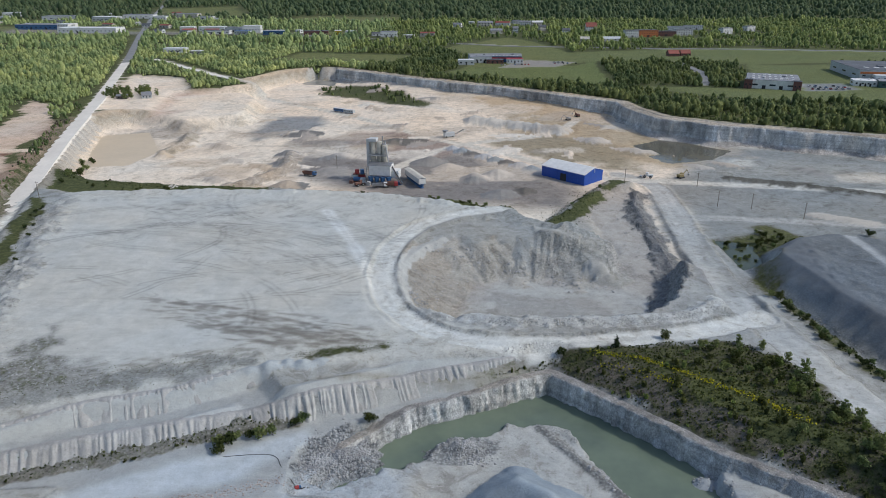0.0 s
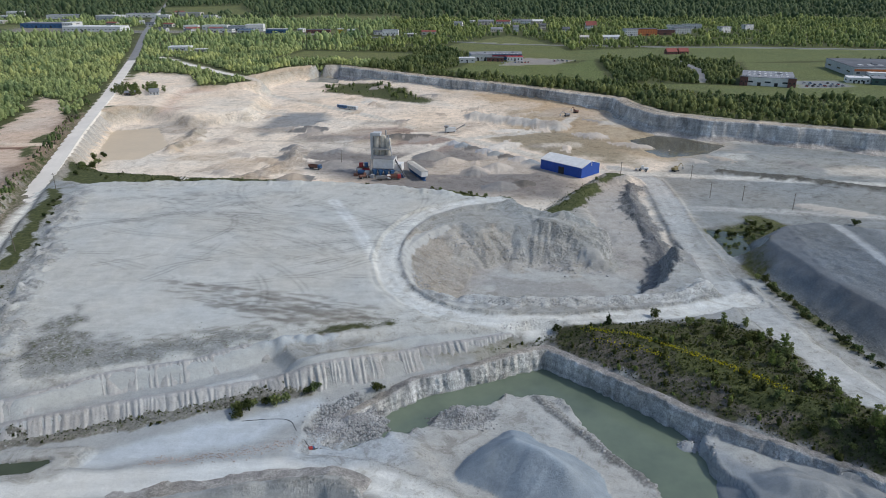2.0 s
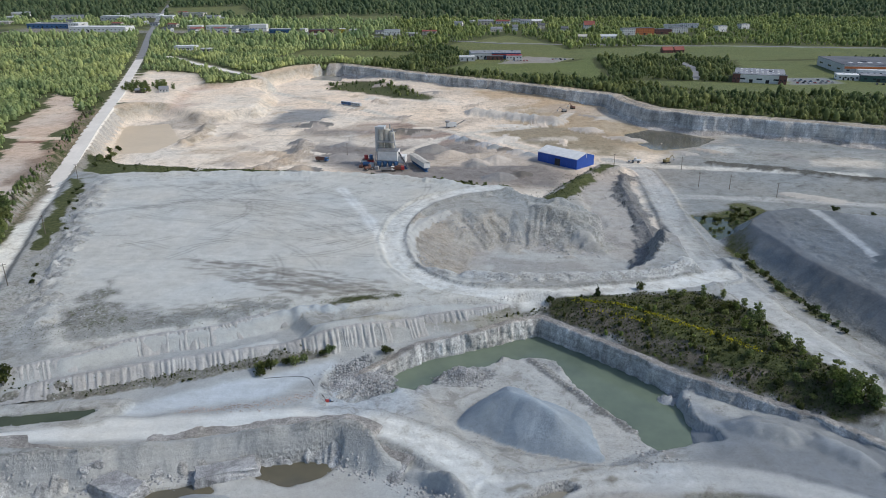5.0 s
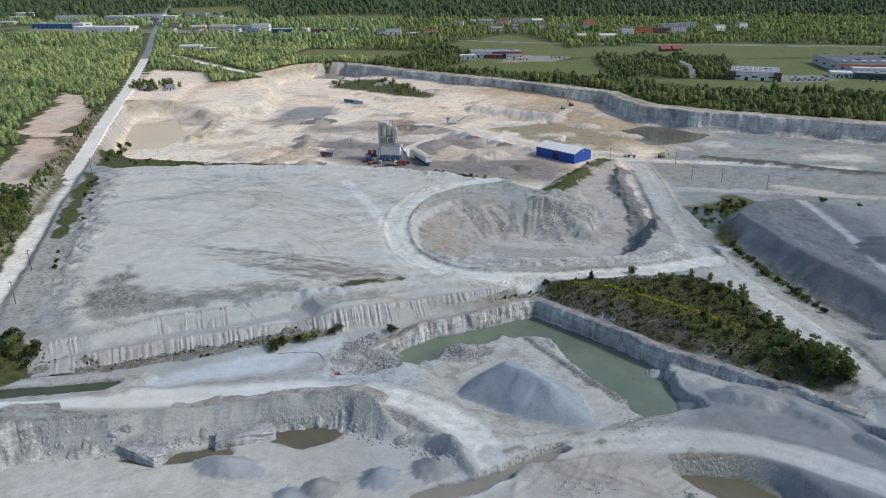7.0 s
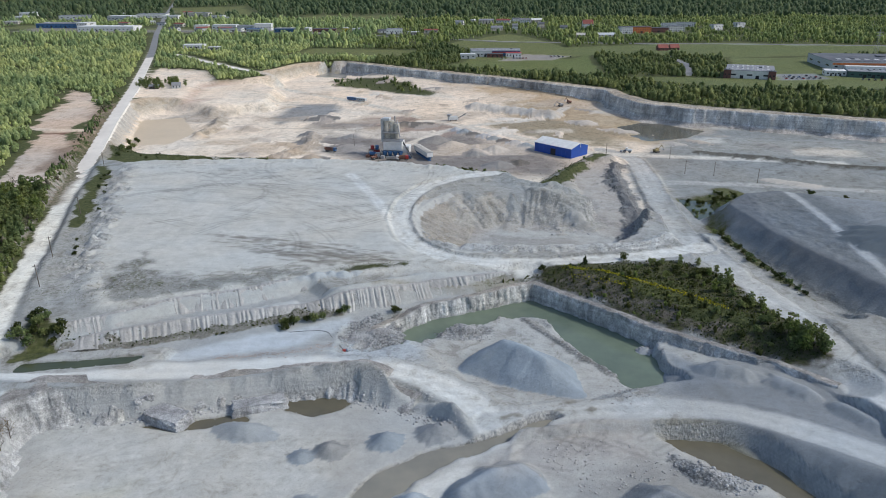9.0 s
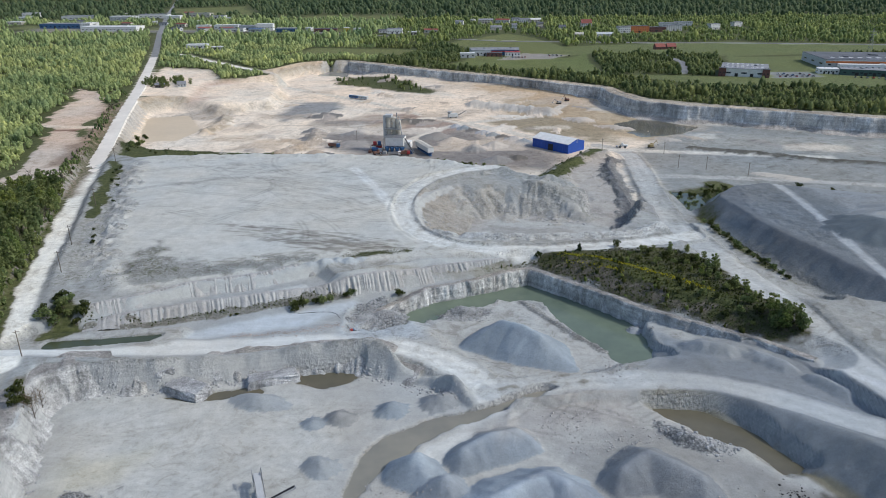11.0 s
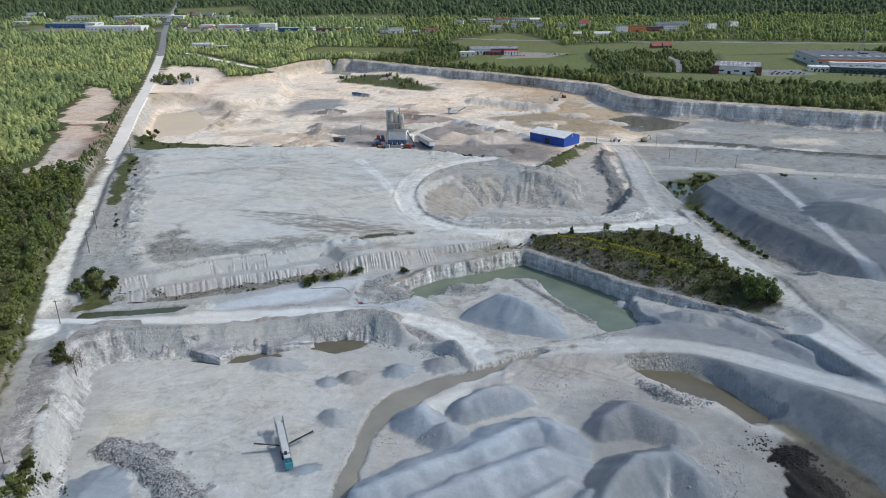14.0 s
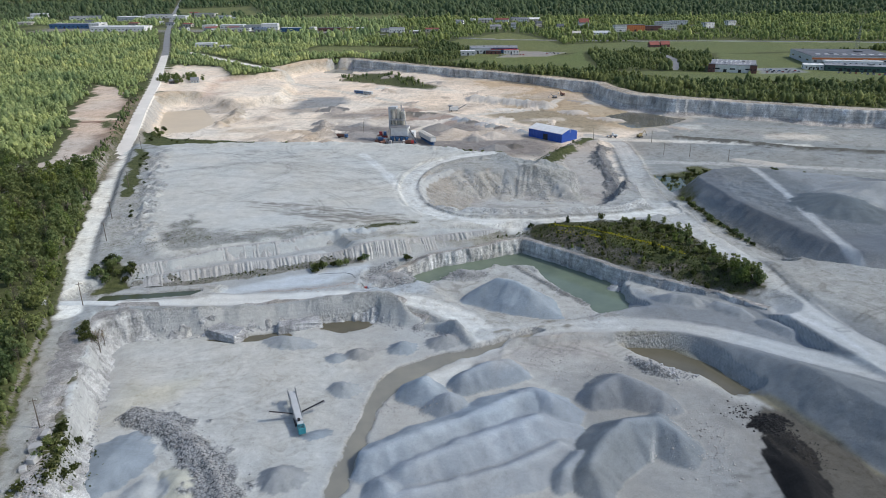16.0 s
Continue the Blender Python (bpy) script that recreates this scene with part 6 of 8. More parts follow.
# ---- things: materials ----
STEEL = plain("galvanised_steel", (0.42, 0.43, 0.44), 0.5, 0.6, 0.3)
CREAM = plain("cream_silo_paint", (0.62, 0.58, 0.50), 0.6, 0, 0.3)
WHITE = plain("white_sheet_cladding", (0.72, 0.72, 0.70), 0.55, 0, 0.15)
GREYW = plain("pale_grey_cladding", (0.50, 0.52, 0.53), 0.6, 0, 0.15)
BLUEP = plain("blue_sheet_cladding", (0.010, 0.075, 0.40), 0.45, 0, 0.15)
TEAL = plain("teal_machine_paint", (0.03, 0.21, 0.26), 0.5, 0, 0.2)
NAVY = plain("blue_machine_paint", (0.05, 0.14, 0.30), 0.5, 0, 0.25)
DARK = plain("dark_rubber", (0.03, 0.03, 0.032), 0.8, 0, 0.3)
GLASS = plain("dark_window_glass", (0.04, 0.05, 0.06), 0.15, 0, 0.1, 1.5, 0)
RED = plain("red_paint", (0.40, 0.045, 0.04), 0.55, 0, 0.2)
ORANGE = plain("orange_render", (0.60, 0.20, 0.07), 0.8, 0, 0.15)
RUST = plain("rusty_brown_paint", (0.22, 0.11, 0.08), 0.75, 0, 0.35)
ROOFG = plain("grey_roof_felt", (0.26, 0.27, 0.29), 0.85, 0, 0.3, 0.4)
ROOFD = plain("dark_roof_felt", (0.13, 0.14, 0.16), 0.85, 0, 0.4, 0.3)
ROOFR = plain("red_roof_tiles", (0.28, 0.085, 0.065), 0.8, 0, 0.2)
BRICK = plain("brown_cladding", (0.16, 0.07, 0.06), 0.7, 0, 0.2)
YELLOW = plain("yellow_paint", (0.60, 0.45, 0.03), 0.55, 0, 0.2)
CONC = plain("weathered_concrete", (0.50, 0.50, 0.49), 0.9, 0, 0.3)
WOOD = plain("weathered_wood", (0.19, 0.16, 0.13), 0.9, 0, 0.3)
GREEND = plain("dark_green_cladding", (0.05, 0.11, 0.10), 0.6, 0, 0.2)


# ---- buildings ----
def gable_roof(w, d, z, rise, over=0.4, thick=0.25):
    bm = bmesh.new()
    hw, hd = w / 2 + over, d / 2 + over
    drop = rise * over / (d / 2)
    prof = [(-hd, z - drop), (0, z + rise), (hd, z - drop), (hd, z - drop + thick), (0, z + rise + thick), (-hd, z - drop + thick)]
    a = [bm.verts.new((-hw, y, q)) for y, q in prof]
    b = [bm.verts.new((hw, y, q)) for y, q in prof]
    for i in range(6):
        j = (i + 1) % 6
        bm.faces.new((a[i], a[j], b[j], b[i]))
    for ring in (a, b):
        bm.faces.new((ring[0], ring[1], ring[4], ring[5]))
        bm.faces.new((ring[1], ring[2], ring[3], ring[4]))
    bmesh.ops.recalc_face_normals(bm, faces=bm.faces)
    return bm


def gable_walls(w, d, h, rise):
    bm = bmesh.new()
    prof = [(-d / 2, -0.6), (d / 2, -0.6), (d / 2, h), (0, h + rise), (-d / 2, h)]
    a = [bm.verts.new((-w / 2, y, q)) for y, q in prof]
    b = [bm.verts.new((w / 2, y, q)) for y, q in prof]
    bm.faces.new(a[::-1]); bm.faces.new(b)
    for i in range(5):
        j = (i + 1) % 5
        bm.faces.new((a[i], a[j], b[j], b[i]))
    bmesh.ops.recalc_face_normals(bm, faces=bm.faces)
    return bm


def building(name, label, x, y, turn, w, d, h, wall, roof, rise=0.0, storeys=1, cols=6, doors=1, category="building", band=None, glass=None, rooflights=0, group=""):
    ob = thing(name, x, y, float(ground_at(x, y)), turn, label, category, group)
    BUILT.append((x, y, w, d))
    if rise:
        part("wall", gable_walls(w, d, h, rise), wall, ob)
        part("roof", gable_roof(w, d, h, rise), roof, ob)
    else:
        part("wall", box(0, 0, -0.6, w, d, h + 0.6, bev=0.08), wall, ob)
        bm = box(0, 0, h + 0.004, w + 0.3, d + 0.3, 0.35, bev=0.06)
        add_box(bm, w * 0.22, d * 0.1, h + 0.3, w * 0.08, d * 0.12, 1.1)
        add_box(bm, -w * 0.18, -d * 0.15, h + 0.3, w * 0.05, d * 0.08, 0.8)
        part("roof", bm, roof, ob)
    if band:
        part("fascia", box(0, -d / 2 - 0.10, h * 0.62, w * 0.985, 0.16, h * 0.22), band, ob)
    for s in range(storeys):
        z = (h / storeys) * (s + 0.38)
        wh = min(1.5, h / storeys * 0.42)
        for c in range(cols):
            px = -w / 2 + w * (c + 0.5) / cols
            part("window", box(px, -d / 2 - 0.03, z, w / cols * 0.34, 0.12, wh), glass or GLASS, ob)
        for c in range(max(1, cols // 3)):
            py = -d / 2 + d * (c + 0.5) / max(1, cols // 3)
            part("window", box(w / 2 + 0.03, py, z, 0.12, d / max(1, cols // 3) * 0.35, wh), glass or GLASS, ob)
            part("window", box(-w / 2 - 0.03, py, z, 0.12, d / max(1, cols // 3) * 0.35, wh), glass or GLASS, ob)
    for k in range(doors):
        px = w * (-0.32 + 0.64 * (k + 0.5) / max(1, doors))
        part("door", box(px, -d / 2 - 0.05, 0, min(3.2, w * 0.08), 0.16, min(3.4, h * 0.55)), DARK, ob)
    for k in range(rooflights):
        part("skylight", box(-w * 0.42 + w * 0.84 * (k % 8 + 0.5) / 8, d * (-0.28 + 0.28 * (k // 8)), h + 0.36, w * 0.045, d * 0.07, 0.4), WHITE, ob)
    return ob


# blue storage hall in the quarry
hall = thing("storage_hall", 66.2, 403.7, -13.3, -45, "blue sheet-clad storage hall with a white pitched roof", "hall")
part("wall", gable_walls(31, 18, 6.3, 2.6), BLUEP, hall)
part("roof", gable_roof(31, 18, 6.3, 2.6, 0.35, 0.3), WHITE, hall, "white sheet roof")
# dark panel on the uncut wall stands in for shade inside the opening
part("doorway", box(0.5, -9.03, 0, 4.2, 0.2, 4.4), DARK, hall, "dark panel for the shade inside an open doorway")
for k in range(10):
    part("cladding_rib", box(-14 + k * 3.1, -9.05, 0.2, 0.12, 0.12, 6.0), BLUEP, hall)
for k in (-1, 1):
    part("verge", box(k * 15.9, 0, 6.1, 0.12, 0.3, 2.7), WHITE, hall)

def conveyor(name, a, b, width, parent, label):
    """A belt conveyor from a low end to a high end, with a lattice frame and rollers."""
    a, b = Vector(a), Vector(b)
    d = (b - a).normalized()
    side = Vector((-d.y, d.x, 0)).normalized() * width / 2
    bm = bmesh.new()
    n = 9
    for s in (-1, 1):
        o = side * s
        add_rod(bm, a + o, b + o, 0.07, None, 5)
        add_rod(bm, a + o + Vector((0, 0, 0.5)), b + o + Vector((0, 0, 0.5)), 0.07, None, 5)
        for k in range(n):
            p, q = a.lerp(b, k / n) + o, a.lerp(b, (k + 1) / n) + o
            add_rod(bm, p, q + Vector((0, 0, 0.5)), 0.04, None, 4)
    ob = part(name, bm, STEEL, parent, label)
    bm = bmesh.new()
    up = Vector((0, 0, 0.55))
    q = [bm.verts.new(p) for p in (a - side * 0.8 + up, a + side * 0.8 + up, b + side * 0.8 + up, b - side * 0.8 + up)]
    q += [bm.verts.new(v.co + Vector((0, 0, 0.06))) for v in q]
    for f in ((0, 3, 2, 1), (4, 5, 6, 7), (0, 1, 5, 4), (1, 2, 6, 5), (2, 3, 7, 6), (3, 0, 4, 7)):
        bm.faces.new([q[i] for i in f])
    part("belt", bm, DARK, ob)
    part("head_drum", rod(b - side + up * 0.6, b + side + up * 0.6, 0.28, None, 10), STEEL, ob)
    return ob


# batching plant
plant = thing("batching_plant", -48, 393, -13.25, -8, "cream concrete batching plant with tall silos and a blue base", "plant")
for i, (px, py, pr, ph) in enumerate(((-3.4, 2.5, 1.7, 23), (0.2, 3.0, 1.7, 23), (3.6, 2.2, 1.8, 21.5), (0.3, 5.8, 1.6, 22))):
    bm = rod((px, py, 8), (px, py, ph), pr, pr, 14)
    add_rod(bm, (px, py, 8), (px, py, 6.2), pr, 0.4, 14)
    add_rod(bm, (px, py, ph), (px, py, ph + 0.7), pr, 0.3, 14)
    s = part("silo", bm, CREAM, plant)
    part("silo_ring", rod((px, py, ph * 0.7), (px, py, ph * 0.7 + 0.25), pr + 0.12, pr + 0.12, 14), STEEL, s)
bm = bmesh.new()
for px in (-6.2, -2.5, 2.5, 6.2):
    for py in (-3.5, 1.5, 7.5):
        add_rod(bm, (px, py, 0), (px, py, 9), 0.18, None, 6)
for z in (4.5, 9):
    for py in (-3.5, 7.5):
        add_rod(bm, (-6.2, py, z), (6.2, py, z), 0.15, None, 5)
part("support_frame", bm, STEEL, plant)
part("mixer_house", box(2.2, -1.5, 5.2, 12.5, 8.5, 5.8, bev=0.1), WHITE, plant, "pale sheet-clad mixer house")
part("annex", box(10.6, -0.8, 3.4, 4.6, 6.5, 4.4, bev=0.1), WHITE, plant)
part("house_roof", gable_roof(12.9, 8.8, 11, 1.0, 0.2, 0.15), STEEL, plant).location = (2.2, -1.5, 0.02)
for px in (-3.2, 0.3, 3.8, 7.3):
    part("feed_hopper", rod((px, -5.6, 1.2), (px, -5.6, 4.6), 0.8, 1.9, 4), NAVY, plant)
part("head_house", box(-3.4, 3.2, 23.2, 4.8, 5.0, 1.8, bev=0.08), GREYW, plant)
part("service_tower", box(-6.4, 3.0, 8.5, 1.8, 2.2, 16.0, bev=0.05), GREYW, plant, "grey lift tower")
bm = bmesh.new()
for k in range(22):
    add_rod(bm, (-5.4, 1.5, 8 + k * 0.75), (-4.8, 1.5, 8 + k * 0.75), 0.05, None, 4)
add_rod(bm, (-5.4, 1.5, 8), (-5.4, 1.5, 25), 0.07, None, 4); add_rod(bm, (-4.8, 1.5, 8), (-4.8, 1.5, 25), 0.07, None, 4)
part("ladder", bm, STEEL, plant)
part("elevator_duct", rod((6.8, -2, 11), (3.8, 2.0, 24.0), 0.35, None, 8), STEEL, plant)
part("platform", box(0, 1.5, 15.6, 10.5, 7.5, 0.25), STEEL, plant)
bm = bmesh.new()
for k in range(9):
    add_rod(bm, (-5.2 + k * 1.3, -2.2, 15.8), (-5.2 + k * 1.3, -2.2, 16.9), 0.05, None, 4)
add_rod(bm, (-5.2, -2.2, 16.9), (5.2, -2.2, 16.9), 0.06, None, 4)
part("railing", bm, STEEL, plant)
for k, (px, py) in enumerate(((-12, -4), (-14.5, 0.5), (-10.5, 1.0))):
    part("tank", rod((px - 2, py, 2.2), (px + 2, py, 2.2), 1.3, None, 12), (NAVY, CREAM, RED)[k], plant)
part("tank_stand", box(-12.4, -1, 0, 6.5, 6.5, 1.6), RUST, plant)

for k, (bx, by, bz, sx, sy, sz, mt) in enumerate(((-9.0, -3.0, 0, 3.0, 2.4, 2.6, WHITE), (9.5, -6.5, 0, 5.5, 2.4, 2.5, RUST), (13.5, -5.0, 0, 2.5, 2.2, 2.2, NAVY), (-15, -6, 0, 2.2, 2.0, 1.8, RUST), (4, -9, 0, 2.4, 1.8, 1.9, NAVY), (-4, -8.5, 0, 2.0, 2.0, 2.2, CONC))):
    part("cabinet", box(bx, by, bz, sx, sy, sz, bev=0.1), mt, plant)
part("tank_frame", box(-12.2, 1.5, 3.6, 7.0, 4.0, 0.3), RUST, plant)
for px in (-15, -9.5):
    for py in (0, 3):
        part("frame_leg", rod((px, py, 0), (px, py, 3.7), 0.16, None, 6), RUST, plant)
part("tank", rod((-13.5, 1.5, 3.9), (-13.5, 1.5, 6.4), 1.3, None, 12), RED, plant)
part("tank", rod((-10.3, 1.5, 3.9), (-10.3, 1.5, 6.6), 1.2, None, 12), NAVY, plant)
conveyor("feed_conveyor", (16, -9, 1.2), (7.5, -1, 10.5), 1.1, plant, "inclined steel feed conveyor")
part("flue", rod((1.8, 4.5, 20), (1.8, 4.5, 26.0), 0.45, 0.4, 10), STEEL, plant)
for k in range(3):
    part("gantry", box(0.2, 2.6, 12.5 + 4.6 * k, 11.4, 0.35, 0.35), STEEL, plant)
    part("gantry", box(-5.4, 2.6, 12.5 + 4.6 * k, 0.3, 6.0, 0.3), STEEL, plant)

feeder = thing("feed_bin_row", -26.5, 390, -13.25, -66, "long white roofed feed bins on a blue steel base", "feed bins")
part("housing", box(0, 0, 2.6, 24, 4.2, 3.2, bev=0.08), WHITE, feeder)
part("roof", gable_roof(24.4, 4.4, 5.8, 0.6, 0.15, 0.12), CREAM, feeder)
for k in range(7):
    part("bin", rod((-10.5 + k * 3.5, 0, 0.5), (-10.5 + k * 3.5, 0, 2.7), 0.8, 2.2, 4), NAVY, feeder)
part("base_rail", box(0, 0, -0.2, 23.5, 2.0, 0.7), NAVY, feeder)


# ---- machines ----
def wheel_set(ob, spots, r, width):
    for wx, wy in spots:
        w = part("wheel", rod((wx, wy - width / 2, r), (wx, wy + width / 2, r), r, None, 14), DARK, ob)
        part("rim", rod((wx, wy - width / 2 - 0.03, r), (wx, wy + width / 2 + 0.03, r), r * 0.5, None, 10), STEEL, w)


def dump_truck(x, y, turn, cab, body, label):
    ob = thing("tipper_truck", x, y, float(ground_at(x, y)) + 0.02, turn, label, "truck", "trucks")
    part("chassis", box(0, 0, 0.75, 8.2, 0.9, 0.35), DARK, ob)
    c = part("cab", box(3.2, 0, 0.9, 2.0, 2.4, 2.1, bev=0.15), cab, ob)
    part("windscreen", box(4.21, 0, 2.0, 0.05, 2.0, 0.8), GLASS, c)
    bm = bmesh.new()
    vs = [bm.verts.new(p) for p in ((-4.2, -1.0, 1.2), (2.0, -1.0, 1.2), (2.0, 1.0, 1.2), (-4.2, 1.0, 1.2), (-4.6, -1.25, 2.7), (2.0, -1.25, 2.7), (2.0, 1.25, 2.7), (-4.6, 1.25, 2.7))]
    for f in ((3, 2, 1, 0), (0, 1, 5, 4), (1, 2, 6, 5), (2, 3, 7, 6), (3, 0, 4, 7)):
        bm.faces.new([vs[i] for i in f])
    part("tipper_body", bm, body, ob)
    wheel_set(ob, [(3.0, -1.1), (3.0, 1.1), (-1.6, -1.1), (-1.6, 1.1), (-3.0, -1.1), (-3.0, 1.1)], 0.52, 0.4)
    return ob


def excavator(x, y, turn, colour, label):
    ob = thing("excavator", x, y, float(ground_at(x, y)), turn, label, "excavator", "excavators")
    for sy in (-1.2, 1.2):
        part("crawler", box(0, sy, 0, 4.2, 0.6, 0.9, bev=0.25), DARK, ob)
    part("body", box(-0.6, 0, 1.0, 3.4, 2.7, 1.4, bev=0.15), colour, ob)
    c = part("cab", box(0.9, 0.8, 1.0, 1.5, 1.1, 2.0, bev=0.1), colour, ob)
    part("window", box(1.66, 0.8, 1.9, 0.04, 0.9, 0.9), GLASS, c)
    part("boom", rod((1.0, 0, 1.8), (4.2, 0, 4.6), 0.32, 0.22, 6), colour, ob)
    part("stick", rod((4.2, 0, 4.6), (6.2, 0, 2.2), 0.22, 0.16, 6), colour, ob)
    part("bucket", box(6.2, 0, 0.9, 1.0, 1.2, 1.1, bev=0.2), STEEL, ob)


def wheel_loader(x, y, turn, colour, label):
    ob = thing("wheel_loader", x, y, float(ground_at(x, y)), turn, label, "loader", "loaders")
    part("body", box(-1.4, 0, 0.9, 3.6, 2.0, 1.4, bev=0.2), colour, ob)
    c = part("cab", box(0.4, 0, 1.4, 1.5, 1.6, 1.9, bev=0.12), colour, ob)
    part("window", box(1.16, 0, 2.2, 0.04, 1.3, 0.9), GLASS, c)
    part("lift_arm", rod((1.2, 0, 1.4), (3.4, 0, 0.8), 0.3, 0.25, 6), colour, ob)
    part("bucket", box(4.0, 0, 0.15, 1.2, 2.7, 1.1, bev=0.2), STEEL, ob)
    wheel_set(ob, [(1.6, -1.0), (1.6, 1.0), (-1.8, -1.0), (-1.8, 1.0)], 0.8, 0.6)


# mobile screen on the pit floor
screen = thing("mobile_screen", -44.6, 45.2, float(ground_at(-44.6, 45.2)), 112, "pale grey mobile screening machine with spread side conveyors", "screening machine")
for sy in (-1.1, 1.1):
    part("crawler", box(-2.5, sy, 0, 4.6, 0.55, 0.95, bev=0.3), DARK, screen)
part("chassis", box(-1.0, 0, 1.0, 15.0, 1.5, 0.5), STEEL, screen)
e = part("engine_house", box(-9.0, 0, 0.9, 2.6, 2.3, 2.2, bev=0.15), TEAL, screen, "teal engine housing")
for k in range(4):
    part("grille_slat", box(-9.9 + k * 0.5, 0, 3.1, 0.2, 1.8, 0.06), DARK, e)
part("radiator", box(-7.0, 0, 1.3, 1.4, 1.9, 1.9, bev=0.1), GREYW, screen)
part("exhaust", rod((-5.9, 0.2, 2.8), (-5.9, 0.2, 3.9), 0.42, 0.42, 12), DARK, screen)
bm = bmesh.new()
q = [bm.verts.new(p) for p in ((-5.4, -0.95, 2.3), (8.5, -0.85, 4.5), (8.5, 0.85, 4.5), (-5.4, 0.95, 2.3), (-5.4, -1.0, 3.2), (8.5, -0.9, 5.1), (8.5, 0.9, 5.1), (-5.4, 1.0, 3.2))]
for f in ((0, 3, 2, 1), (4, 5, 6, 7), (0, 1, 5, 4), (1, 2, 6, 5), (2, 3, 7, 6), (3, 0, 4, 7)):
    bm.faces.new([q[i] for i in f])
part("screen_deck", bm, GREYW, screen, "pale inclined deck cover")
bm = bmesh.new()
for k in range(6):
    add_rod(bm, (-4.5 + k * 2.4, -1.25, 1.4), (-4.5 + k * 2.4, -1.25, 3.6 + k * 0.36), 0.06, None, 4)
    add_rod(bm, (-4.5 + k * 2.4, 1.25, 1.4), (-4.5 + k * 2.4, 1.25, 3.6 + k * 0.36), 0.06, None, 4)
for sy in (-1.25, 1.25):
    add_rod(bm, (-4.5, sy, 3.6), (8.6, sy, 5.5), 0.06, None, 4)
    add_rod(bm, (-4.5, sy, 2.6), (8.6, sy, 4.5), 0.06, None, 4)
part("walkway_railing", bm, STEEL, screen)
part("leg", rod((6.5, -0.9, 0), (6.5, -0.9, 4.2), 0.12, None, 6), STEEL, screen)
part("leg", rod((6.5, 0.9, 0), (6.5, 0.9, 4.2), 0.12, None, 6), STEEL, screen)
bm = box(8.4, 0, 3.4, 2.6, 2.6, 0.3)
for sx, sy in ((7.2, -1.25), (9.6, -1.25), (7.2, 1.25), (9.6, 1.25)):
    add_box(bm, sx, sy, 3.4, 0.2, 0.2, 2.3)
add_box(bm, 8.4, -1.3, 5.0, 2.6, 0.12, 0.9); add_box(bm, 8.4, 1.3, 5.0, 2.6, 0.12, 0.9)
part("feed_hopper", bm, STEEL, screen)
conveyor("side_conveyor", (0.4, 1.2, 1.3), (0.9, 8.4, 3.6), 0.9, screen, "dark side conveyor")
conveyor("side_conveyor", (0.2, -1.2, 1.3), (0.4, -9.0, 3.8), 0.9, screen, "dark side conveyor")
screen.scale = (0.84, 0.84, 0.84)

dump_truck(-91, 404, -20, NAVY, RUST, "dark blue tipper truck beside the batching plant")
dump_truck(-40, 381, 6, RED, RUST, "rust-red tipper truck waiting under the batching plant")
dump_truck(-46, 380, 14, WHITE, STEEL, "white tipper truck waiting under the batching plant")
wheel_loader(-58, 384, 40, RUST, "rusty brown wheel loader by the batching plant")
wheel_loader(111, 403, 160, WHITE, "pale wheel loader on the quarry road")
excavator(88, 574, 200, STEEL, "dark excavator on the quarry floor by a long dump")
excavator(97, 585, 120, RUST, "brown excavator on the far quarry floor")
excavator(131, 404, 30, plain("faded_yellow_paint", (0.34, 0.27, 0.12), 0.6, 0, 0.35), "faded yellow excavator standing by a low spoil heap")

crusher = thing("crushing_plant", -9, 514, -13.3, 20, "small grey crushing plant with conveyor on the quarry floor", "crusher")
part("crusher_body", box(0, 0, 0.6, 8, 3, 3.2, bev=0.2), GREYW, crusher)
part("hopper", rod((-3, 0, 3.4), (-3, 0, 5.4), 1.2, 2.4, 4), STEEL, crusher)
conveyor("discharge_conveyor", (4, 0, 1.2), (12, 1, 4.6), 1.0, crusher, "")
wheel_set(crusher, [(-2.5, -1.5), (-2.5, 1.5), (2.5, -1.5), (2.5, 1.5)], 0.55, 0.4)
for k, (x, y, tn) in enumerate(((-108, 614, -30), (-98, 607, -32))):
    ob = thing("site_trailer", x, y, -13.2, tn, "blue-grey site trailer beside the quarry road", "trailer", "site trailers")
    part("body", box(0, 0, 0.7, 11, 2.6, 2.6, bev=0.1), (NAVY, GREYW)[k], ob)
    part("roof", box(0, 0, 3.3, 11.2, 2.8, 0.15), WHITE, ob)
    for c in range(4):
        part("window", box(-3.8 + c * 2.5, -1.32, 1.9, 1.1, 0.08, 0.8), GLASS, ob)
    wheel_set(ob, [(-3, -1.1), (-3, 1.1), (3, -1.1), (3, 1.1)], 0.45, 0.3)

pump = thing("pump_set", -36.5, 126.2, float(ground_at(-36.5, 126.2)) - 0.05, 30, "small red diesel pump on a skid beside the pond", "pump")
part("skid", box(0, 0, 0, 2.2, 1.1, 0.2), DARK, pump)
part("engine", box(-0.3, 0, 0.2, 1.3, 0.9, 0.9, bev=0.1), RED, pump)
pump.scale = (0.75, 0.75, 0.75)
part("volute", rod((0.7, -0.35, 0.6), (0.7, 0.35, 0.6), 0.38, None, 12), NAVY, pump)


